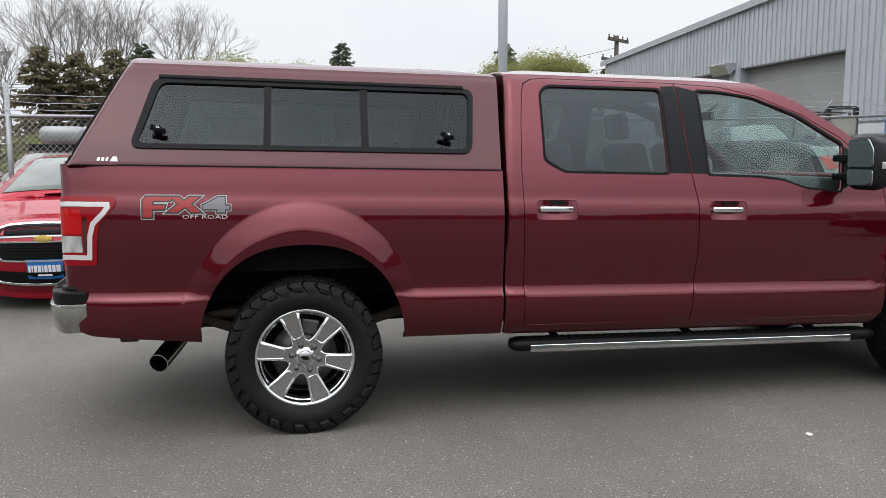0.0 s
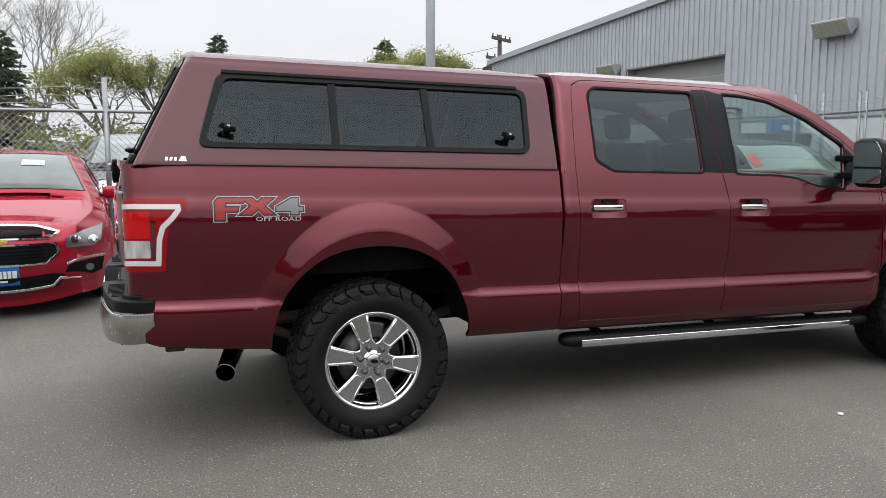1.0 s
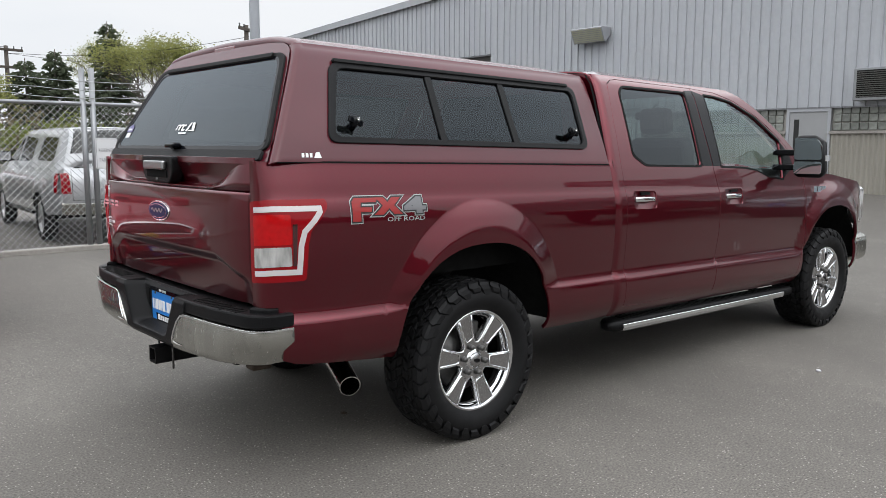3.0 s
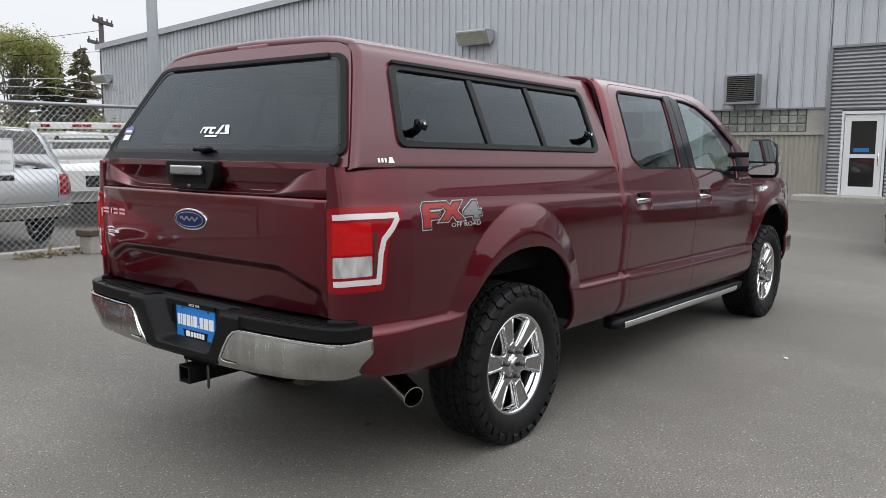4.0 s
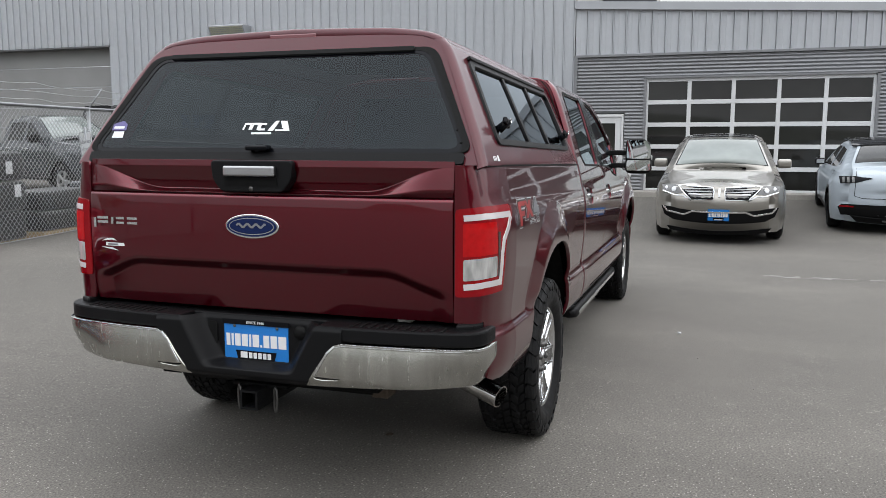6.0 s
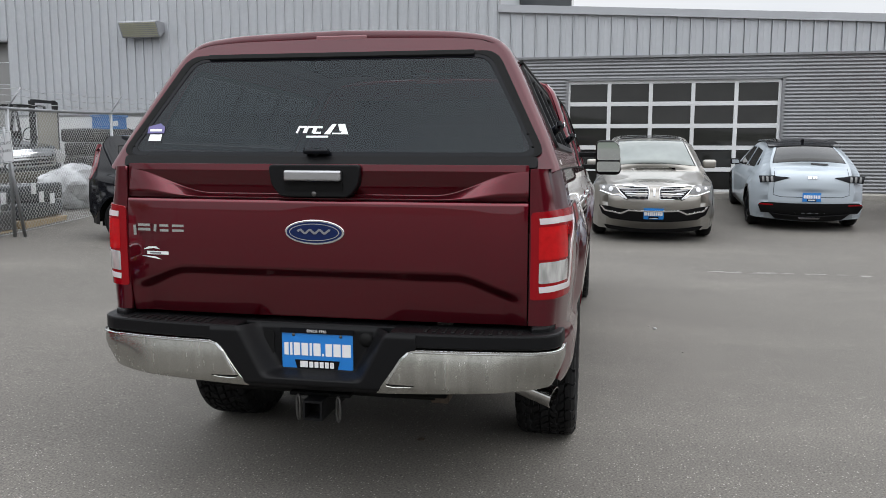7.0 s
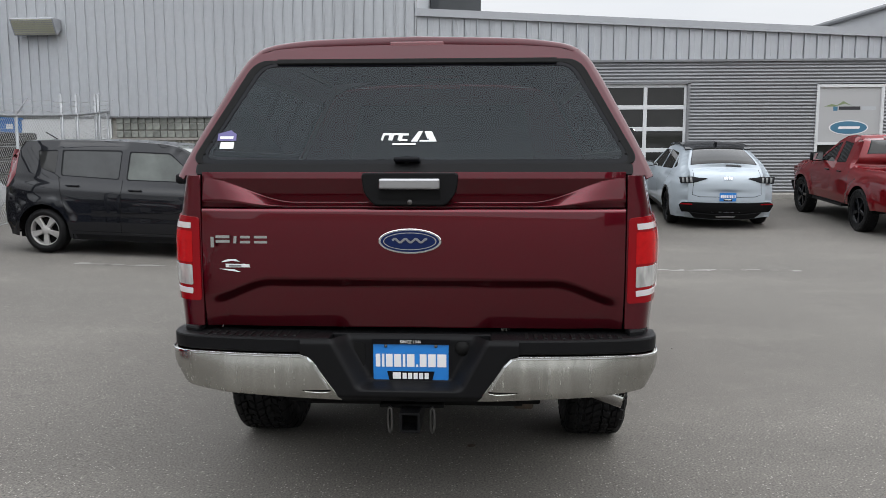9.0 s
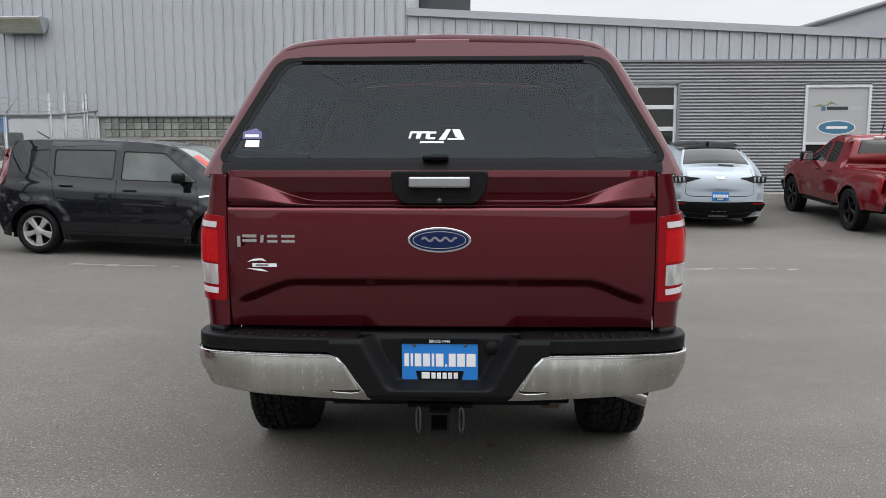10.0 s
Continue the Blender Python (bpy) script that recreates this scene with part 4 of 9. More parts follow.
def utility_pole(x, y, top, yaw, name="utility_pole"):
    z = ground_z(min(x, 14), min(y, 8))
    p = thing(name, pose(x, y, z, 0, 0, yaw), "dark weathered timber utility pole with crossarms and insulators", "utility pole", "utility poles")
    part("pole", tube([(0, 0, -0.3), (0, 0, top)], 0.17, 12, r_end=0.12), M["wood_pole"], p)
    for h, w in ((top - 0.25, 1.0), (top - 1.35, 1.6)):
        part("crossarm", box(-w, w, -0.17, -0.05, h - 0.08, h + 0.08), M["wood_pole"], p)
        for i in (-0.95, -0.45, 0.45, 0.95):
            part("insulator", lathe([(0.0, h + 0.26), (0.05, h + 0.22), (0.03, h + 0.16), (0.055, h + 0.12), (0.02, h + 0.08), (0.0, h + 0.08)], 8, "z"), M["charcoal_car"], p,
                 ).location = (i * w, -0.11, 0)
    return p


utility_pole(18.5, 36.7, 7.45, 35)
UP2 = (10.8, 54.4)
utility_pole(*UP2, 7.5, 10)
wires = thing("overhead_wires", Matrix(), "thin dark overhead wires sagging between utility poles", "wires")
for k, (dx, h) in enumerate(((-1.5, 7.2), (0.0, 7.4), (1.5, 6.1))):
    pts = []
    for i in range(25):
        t = i / 24
        x, y = -75 + (UP2[0] + 75) * t + dx * 0.2, 60 + (UP2[1] - 60) * t
        pts.append((x, y, h + 0.3 - 1.6 * math.sin(math.pi * t)))
    part("wire", tube(pts, 0.014, 4), M["dark"], wires)
for k, h in enumerate((7.25, 6.2)):
    pts = [(UP2[0] + (18.5 - UP2[0]) * i / 16, UP2[1] + (36.7 - UP2[1]) * i / 16, 7.3 + (h - 7.3) * i / 16 - 0.5 * math.sin(math.pi * i / 16)) for i in range(17)]
    part("wire", tube(pts, 0.012, 4), M["dark"], wires)


# ---- trees and distance ----
def leaf_cards(centres, size, rng, per=1):
    """Many small leaf clumps as bent quads, scattered about their centres."""
    vs, fs = [], []
    for c, spread in centres:
        for _ in range(per):
            p = c + Vector((rng.gauss(0, 1), rng.gauss(0, 1), rng.gauss(0, 0.8))) * spread
            a = Vector((rng.gauss(0, 1), rng.gauss(0, 1), rng.gauss(0, 0.6))).normalized()
            b = a.cross(Vector((rng.gauss(0, 1), rng.gauss(0, 1), rng.gauss(0, 1)))).normalized()
            s = size * rng.uniform(0.6, 1.4)
            k = len(vs)
            vs += [p - a * s, p - b * s * 0.5, p + a * s, p + b * s * 0.5]
            fs.append((k, k + 1, k + 2, k + 3))
    me = bpy.data.meshes.new("leaves")
    me.from_pydata([tuple(v) for v in vs], [], fs)
    return me


def conifer(x, y, h, width, mat, seed, label):
    rng = random.Random(seed)
    t = thing("conifer", pose(x, y, 0.1), label, "conifer tree", "conifers beyond the lot")
    part("trunk", tube([(0, 0, 0), (rng.uniform(-.1, .1), rng.uniform(-.1, .1), h * 0.5), (0, 0, h)], 0.22, 8, r_end=0.02), M["bark"], t)
    vs, fs, bm = [], [], bmesh.new()
    z = h * 0.10
    while z < h * 0.985:
        f = 1 - z / h
        reach = 1.25 * width * (f ** 0.72) * rng.uniform(0.75, 1.12) + 0.06
        for k in range(rng.randint(5, 8)):
            a = rng.uniform(0, 2 * math.pi)
            r = reach * rng.uniform(0.55, 1.1)
            tip = Vector((math.cos(a) * r, math.sin(a) * r, z - r * rng.uniform(-0.10, 0.28)))
            root = Vector((0, 0, z))
            if z < h * 0.7:
                bm_tube(bm, [root, root.lerp(tip, 0.9)], 0.03, 4, False, 0.008)
            n = max(6, int(r * 30))
            side = Vector((-math.sin(a), math.cos(a), 0))
            for i in range(n):
                u = (i + rng.random()) / n
                w = (1 - u) * 0.30 * r + 0.10
                p = root.lerp(tip, 0.12 + 0.88 * u) + side * rng.uniform(-w, w) + Vector((0, 0, rng.uniform(-0.12, 0.03)))
                d = ((tip - root).normalized() + side * rng.uniform(-0.9, 0.9) + Vector((0, 0, -rng.uniform(0.1, 0.7)))).normalized()
                s, q = rng.uniform(0.14, 0.32), d.cross(Vector((rng.gauss(0, 1), rng.gauss(0, 1), rng.gauss(0, 1)))).normalized()
                j = len(vs)
                vs += [p, p + d * s * 0.5 + q * s * 0.26, p + d * s, p + d * s * 0.5 - q * s * 0.26]
                fs.append((j, j + 1, j + 2, j + 3))
        z += rng.uniform(0.16, 0.30) * (0.6 + 0.4 * f)
    part("crown", bm, M["bark"], t)
    me = bpy.data.meshes.new("needles")
    me.from_pydata([tuple(v) for v in vs], [], fs)
    part("needles", me, mat, t)
    return t


def broadleaf(x, y, h, spread, leaf, seed, label, leafy=1.0, category="tree"):
    """A trunk that forks again and again; leafy is the share of twigs that carry young leaves."""
    rng = random.Random(seed)
    t = thing("broadleaf_tree", pose(x, y, 0.1), label, category, "broadleaf trees beyond the lot")
    bm, tips = bmesh.new(), []

    def grow(p, d, length, r, level):
        q = p + d * length
        mid = p.lerp(q, 0.5) + Vector((rng.gauss(0, 1), rng.gauss(0, 1), 0)) * length * 0.05
        bm_tube(bm, [p, mid, q], r, 6 if level < 2 else 4 if level < 4 else 3, False, r * 0.62)
        if level >= 3:
            tips.append((q, 0.20 * length + 0.10))
        if level == 6 or length < 0.22:
            return
        for _ in range(rng.choice((2, 3, 3)) if level < 5 else 3):
            side = Vector((rng.gauss(0, 1), rng.gauss(0, 1), rng.gauss(0, 0.35)))
            nd = (d * 0.75 + side.normalized() * spread * rng.uniform(0.45, 1.0) + Vector((0, 0, 0.16))).normalized()
            grow(q, nd, length * rng.uniform(0.62, 0.86), r * 0.60, level + 1)
    for k in range(3):
        a = k * 2.1 + rng.random()
        grow(Vector((0, 0, h * 0.10)), Vector((math.cos(a) * 0.30 * spread, math.sin(a) * 0.30 * spread, 1)).normalized(), h * 0.27, 0.13, 0)
    bm_tube(bm, [(0, 0, -0.2), (0, 0, h * 0.13)], 0.26, 8, False, 0.17)
    part("trunk", bm, M["bark"] if leafy else M["bare_twig"], t)
    if leafy:
        chosen = [c for c in tips if rng.random() < leafy]
        part("leafage", leaf_cards(chosen, 0.062, rng, 9), leaf, t)
    return t


CON = "dark green spiky conifer standing beyond the fence"
CONB = "brownish green conifer standing beyond the fence"

for x, y, h, w, mat, lab in ((5.2, 54.8, 9.6, 3.1, "conifer", CON), (18.5, 58.2, 10.4, 3.2, "conifer", CON), (-11.1, 38.5, 6.9, 2.5, "conifer_brown", CONB),
                             (-9.4, 38.8, 6.7, 2.5, "conifer_brown", CONB), (-7.8, 39.2, 6.9, 2.4, "conifer_brown", CONB), (-7.4, 46.3, 8.1, 2.6, "conifer", CON),
                             (1.8, 45.3, 6.3, 1.6, "conifer", CON), (8.0, 39.0, 5.5, 1.9, "conifer", CON), (9.6, 39.8, 6.1, 2.0, "conifer", CON),
                             (29.3, 70.8, 10.7, 1.7, "conifer", CON), (-15.0, 40.0, 6.0, 1.8, "conifer_brown", CONB), (19.6, 44.5, 7.2, 1.5, "conifer", CON), (21.4, 44.5, 7.3, 1.7, "conifer_brown", CONB)):
    conifer(x, y, h, w, M[mat], int(x * 7 + y), lab)
BARE = "leafless grey tree with fine branching twigs"
SPRING = "tree with a thin crown of yellow-green spring leaves"
for x, y, h, sp, leafy, seed in ((-12.5, 51.5, 11.0, 0.55, 0, 1), (-9.8, 52.0, 11.4, 0.55, 0, 2), (-6.1, 52.6, 11.0, 0.6, 0, 3), (-16.0, 50.6, 8.5, 0.6, 0, 4), (0.9, 41.0, 5.9, 0.5, 0.25, 5),
                                 (-2.1, 40.1, 6.3, 0.85, 0.95, 6), (5.4, 38.1, 4.5, 0.8, 0.9, 7), (16.6, 44.0, 7.7, 0.75, 0.95, 8),
                                 (24.5, 72.0, 10.6, 0.7, 0.8, 10), (2.8, 36.0, 3.6, 0.9, 0.9, 11)):
    broadleaf(x, y, h, sp, M["spring_leaf"], seed, SPRING if leafy else BARE, leafy)


def hedge(x0, x1, y, h, depth, seed, leaf, label):
    rng = random.Random(seed)
    centres = []
    n = int((x1 - x0) * 16)
    for i in range(n):
        x = x0 + (x1 - x0) * rng.random()
        top = h * (0.72 + 0.28 * noise.noise((x * 0.35, seed, 0)) + 0.18 * noise.noise((x * 1.1, seed, 3)))
        centres.append((Vector((x, y + rng.uniform(0, depth), 0.2 + top * rng.random() ** 0.7)), 0.16))
    ob = obj("hedge", leaf_cards(centres, 0.095, rng, 20), leaf)
    tagged(ob, label, "hedge", kind="stuff")


hedge(-30, 24, 30.0, 2.9, 2.0, 4, M["hedge_leaf"], "unkempt green hedge far beyond the fence")
hedge(-30, 30, 34.0, 3.4, 1.5, 8, M["dry_scrub"], "dry brown scrub beyond the hedge")


def far_ring():
    """Low wooded hills that close the horizon all round."""
    rng = random.Random(9)
    bm = bmesh.new()
    n = 160
    rows = []
    for r, base in ((900, -2), (1150, 0.35), (1500, 1.0)):
        row = []
        for i in range(n):
            a = 2 * math.pi * i / n
            hgt = 55 + 50 * noise.noise((math.cos(a) * 2.2, math.sin(a) * 2.2, 1)) + 22 * noise.noise((math.cos(a) * 7, math.sin(a) * 7, 4))
            if math.cos(a - radians(80)) > 0.2:
                hgt *= 0.25
            row.append(bm.verts.new((r * math.cos(a), r * math.sin(a), hgt * base if base > 0 else -2)))
        rows.append(row)
    for p, q in zip(rows, rows[1:]):
        for i in range(n):
            bm.faces.new((p[i], p[(i + 1) % n], q[(i + 1) % n], q[i])).smooth = True
    bmesh.ops.recalc_face_normals(bm, faces=bm.faces)
    tagged(obj("far_hills", bm, M["hill"]), "low grassy hills closing the horizon", "hills", kind="stuff")


far_ring()


def far_wood():
    """An unseen, uneven-topped belt round the lot's open sides, added to darken paint reflections."""
    bm = bmesh.new()
    lo, hi = [], []
    for i in range(521):
        a = radians(208 + 116 * i / 520)
        r = 62 + 6 * noise.noise((i * 0.05, 2, 7))
        h = 6.4 + 2.6 * noise.noise((i * 0.045, 0, 3)) + 1.3 * noise.noise((i * 0.21, 5, 1)) + 0.9 * noise.noise((i * 0.83, 9, 2))
        lo.append(bm.verts.new((r * math.cos(a), r * math.sin(a), -0.2)))
        hi.append(bm.verts.new((r * math.cos(a), r * math.sin(a), h)))
    for i in range(520):
        bm.faces.new((lo[i], lo[i + 1], hi[i + 1], hi[i]))
    tagged(obj("far_wood", bm, M["hill"]), "unseen dark belt added round the lot to darken reflections", "woods", kind="stuff")


far_wood()

# ---- the truck ----
W_SIDE = pchip((0.46, 0.50, 0.54, 0.57, 0.62, 0.68, 0.725, 0.760, 0.780, 0.83, 0.92, 1.05, 1.14, 1.19, 1.225, 1.26, 1.32, 1.405),
               (0.915, 0.955, 0.985, 1.000, 1.012, 1.016, 1.013, 0.9965, 0.9925, 0.9955, 1.004, 1.011, 1.010, 1.006, 0.999, 0.988, 0.975, 0.955))
CAB_H = pchip((1.40, 1.50, 1.68, 1.85, 1.90, 1.945), (0.955, 0.928, 0.872, 0.812, 0.788, 0.745))
ROOF_Z = pchip((0.0, 0.25, 0.55, 0.69, 0.745), (1.992, 1.990, 1.982, 1.968, 1.945))
CAP_H = pchip((1.405, 1.50, 1.65, 1.845, 1.895, 1.930), (0.955, 0.917, 0.848, 0.754, 0.724, 0.688))
CAP_Z = pchip((0.0, 0.43, 0.585, 0.654, 0.688), (1.992, 1.980, 1.964, 1.948, 1.930))
CORNER = pchip((0.85, 0.95, 1.05, 1.10, 1.135, 1.155, 1.168), (0.0, 0.009, 0.028, 0.043, 0.061, 0.080, 0.100))
WHEELS = (0.0, 3.983)


def raked(x, y, z):
    return Vector((x, y, z - RAKE * x))


def flare(x, z):
    """How far the wheel-arch blisters stand out."""
    out = 0.0
    for wx in WHEELS:
        s = math.hypot((x - wx) / 0.665, (z - RAKE * x - 0.41) / 0.825)
        k = min(max((1.0 - s) / 0.19, 0.0), 1.0)
        out = max(out, 0.036 * (k * k / 0.2 if k < 0.1 else k - 0.05 if k < 0.8 else 0.95 - (1 - k) ** 2 / 0.4 + 0.0 - 0.1) / 0.85)
    return out


def half_width(x, z):
    w = W_SIDE(z) + flare(x, z) * smooth((z - 0.70) / 0.14)
    if x < -0.85:
        w -= CORNER(-x)
    if x > 4.3:
        w -= 0.20 * ((x - 4.3) / 0.6) ** 2.4
    return w


def cab_width(x, z):
    w = half_width(x, z) if z <= 1.40 else CAB_H(z)
    edge = 1.095 + (0.045 * (z - 1.40) / 0.54 if z > 1.40 else 0.0)
    d = min(max((x - edge) / 0.045, 0.0), 1.0)
    return w - 0.028 * (1 - math.sqrt(max(0.0, 1 - (1 - d) ** 2)))


def side(s, push=0.0, width=half_width):
    """The body side as a map from (x, height); s is -1 for the right side, 1 for the left."""
    return lambda x, z: raked(x, s * (width(x, z) + push), z)


CORNER_ARC = ((-1.10, 0.043), (-1.135, 0.061), (-1.155, 0.081), (-1.1655, 0.104), (-1.1705, 0.132), (-1.171, 0.166))
ARC_LEN = [0.0]
for ca, cb in zip(CORNER_ARC, CORNER_ARC[1:]):
    ARC_LEN.append(ARC_LEN[-1] + math.hypot(cb[0] - ca[0], cb[1] - ca[1]))
ARC_X, ARC_IN = pchip(ARC_LEN, [c[0] for c in CORNER_ARC]), pchip(ARC_LEN, [c[1] for c in CORNER_ARC])
BOX_END = -1.10 - ARC_LEN[-1]


def box_side(s, push=0.0):
    """The box side, going on round the rear corner: beyond x = -1.10 the first number is a distance along the bend."""
    def f(q, z):
        if q >= -1.10:
            return raked(q, s * (half_width(q, z) + push), z)
        u, e = -1.10 - q, 2e-3
        tx, ty = ARC_X(min(u + e, ARC_LEN[-1])) - ARC_X(max(u - e, 0)), ARC_IN(min(u + e, ARC_LEN[-1])) - ARC_IN(max(u - e, 0))
        n = math.hypot(tx, ty)
        k = u / ARC_LEN[-1]
        w = W_SIDE(z) * (1 - k) + 1.011 * k
        return raked(ARC_X(u) - push * ty / n, s * (w - ARC_IN(u) - push * tx / n), z)
    return f


def flare_rings(wx):
    """Crease lines of an arch blister, on the box side or wing."""
    out = []
    for k in (1.0, 0.985, 0.848, 0.81):
        line = []
        for t in np.linspace(0.42, math.pi - 0.42, 70):
            x = wx + 0.665 * k * math.cos(t)
            line.append((float(x), float(0.41 + 0.825 * k * math.sin(t) + RAKE * x)))
        out.append(line)
    return out


def arch(wx, a=0.535, b=0.605, z_low=0.50):
    """The wheel opening, from its rear foot over the top to its front foot."""
    pts = []
    for i in range(25):
        t = math.pi * (1 - i / 24)
        c, s = math.cos(t), math.sin(t)
        x = wx + a * math.copysign(abs(c) ** 0.85, c)
        z = 0.41 + b * s ** 0.85 + RAKE * x
        pts.append((x, z))
    return [(pts[0][0] + 0.02, z_low)] + [p for p in pts if p[1] > z_low + 0.02] + [(pts[-1][0] - 0.005, z_low)]


def mirror_flip(s):
    return s > 0


def build_tyre(r, w, rim, lugs=True, knobs=26):
    """A tyre about the y axis; with lugs it has the blocks of an all-terrain tread."""
    h = w / 2
    body = r - (0.012 if lugs else 0.0)
    prof = [(rim, -h * 0.80), (rim + 0.012, -h * 0.86), (rim + (body - rim) * 0.30, -h * 1.0), (rim + (body - rim) * 0.6, -h * 1.02), (body - 0.035, -h * 0.93), (body - 0.010, -h * 0.80), (body, -h * 0.55),
            (body, 0), (body, h * 0.55), (body - 0.010, h * 0.80), (body - 0.035, h * 0.93), (rim + (body - rim) * 0.6, h * 1.02), (rim + (body - rim) * 0.30, h * 1.0), (rim + 0.012, h * 0.86), (rim, h * 0.80)]
    return lathe(prof, 64)


SHOULDER = 34


def build_tread(r, w, n=50):
    """Interlocking tread blocks and shoulder lugs."""
    bm = bmesh.new()
    h = w / 2
    def block(a, half, y0, y1, skew, r0, r1, notch=0.0):
        vs = []
        for rr in (r0, r1):
            sh = 0.0 if rr == r0 else 0.004
            for da, yy in ((-half + sh, y0 + sh), (half - sh, y0 + sh), (half - sh, y1 - sh), (-half + sh, y1 - sh)):
                t = a + (da + skew * (1 if abs(yy - y1) < 0.02 else 0)) / r
                vs.append(bm.verts.new((rr * math.cos(t), yy, rr * math.sin(t))))
        for q in ((4, 5, 6, 7), (0, 1, 5, 4), (1, 2, 6, 5), (2, 3, 7, 6), (3, 0, 4, 7)):
            bm.faces.new([vs[i] for i in q])
    step = 2 * math.pi / n
    for i in range(n):
        a = i * step
        for s in (-1, 1):
            odd = (i + (s > 0)) % 2
            block(a, 0.0215, *sorted((s * h * 0.17, s * h * (0.47 if odd else 0.39))), 0.022 * s, r - 0.016, r)
            block(a + step * 0.5, 0.0205, *sorted((s * h * (0.44 if odd else 0.50), s * h * 0.68)), -0.016 * s, r - 0.016, r - 0.001)
            if i >= SHOULDER:
                continue
            # shoulder lug: a chevron that runs from the tread down the side wall
            pitch = 2 * math.pi / SHOULDER
            a0, w, odd = i * pitch + (0.5 * pitch if s > 0 else 0.0), 0.43 * pitch, i % 2
            deep = 0.068 if odd else 0.050
            rows = []
            for rr, yy, sk, k in ((r - 0.001, 0.70, 0.10, 0.86), (r - 0.002, 0.80, -0.06, 1.0), (r - 0.007, 0.905, 0.10, 1.0), (r - 0.020, 0.975, 0.20, 0.96), (r - deep * 0.6, 1.022, 0.02, 0.90), (r - deep, 1.030, -0.08, 0.55 if odd else 0.75)):
                rows.append([(rr, yy, a0 + pitch * sk - w * k), (rr, yy, a0 + pitch * sk + w * k)])
            top = [[bm.verts.new((rr * math.cos(t), yy * h * s, rr * math.sin(t))) for rr, yy, t in row] for row in rows]
            low = [[bm.verts.new(((rr - 0.011) * math.cos(t), (yy - 0.06) * h * s, (rr - 0.011) * math.sin(t))) for rr, yy, t in row] for row in rows]
            for k in range(5):
                bm.faces.new((top[k][0], top[k][1], top[k + 1][1], top[k + 1][0]))
                for e in (0, 1):
                    bm.faces.new((top[k][e], top[k + 1][e], low[k + 1][e], low[k][e]))
            for k in (0, 5):
                bm.faces.new((top[k][0], top[k][1], low[k][1], low[k][0]))
        block(a + step * 0.5, 0.0215, -h * 0.15, h * 0.15, 0.022, r - 0.016, r)
    bmesh.ops.recalc_face_normals(bm, faces=bm.faces)
    return bm


def spoke_face(n, r0, r1, w0, w1, y0, y1, thick, groove=0.0, turn=0.0):
    """Flaring wheel spokes between two radii; the outer face points to -y."""
    bm = bmesh.new()
    for k in range(n):
        a = 2 * math.pi * (k + turn) / n
        d, e = Vector((math.cos(a), 0, math.sin(a))), Vector((-math.sin(a), 0, math.cos(a)))
        prof = []
        for r, w, y in ((r0, w0, y0), ((r0 + r1) / 2, (w0 + w1) / 2 * 0.96, y0 + (y1 - y0) * 0.4), (r1, w1, y1)):
            b = 0.008
            row = [d * r + e * (-w / 2) + Vector((0, y + thick, 0)), d * r + e * (-w / 2) + Vector((0, y + b, 0)), d * r + e * (-w / 2 + b) + Vector((0, y, 0))]
            if groove:
                row += [d * r + e * (-w / 2 + b + 0.012) + Vector((0, y, 0)), d * r + e * (-w / 2 + b + 0.018) + Vector((0, y + groove, 0)),
                        d * r + e * (w / 2 - b - 0.018) + Vector((0, y + groove, 0)), d * r + e * (w / 2 - b - 0.012) + Vector((0, y, 0))]
            row += [d * r + e * (w / 2 - b) + Vector((0, y, 0)), d * r + e * (w / 2) + Vector((0, y + b, 0)), d * r + e * (w / 2) + Vector((0, y + thick, 0))]
            prof.append([bm.verts.new(p) for p in row])
        for p, q in zip(prof, prof[1:]):
            for i in range(len(p) - 1):
                bm.faces.new((p[i], p[i + 1], q[i + 1], q[i]))
    bmesh.ops.recalc_face_normals(bm, faces=bm.faces)
    return bm


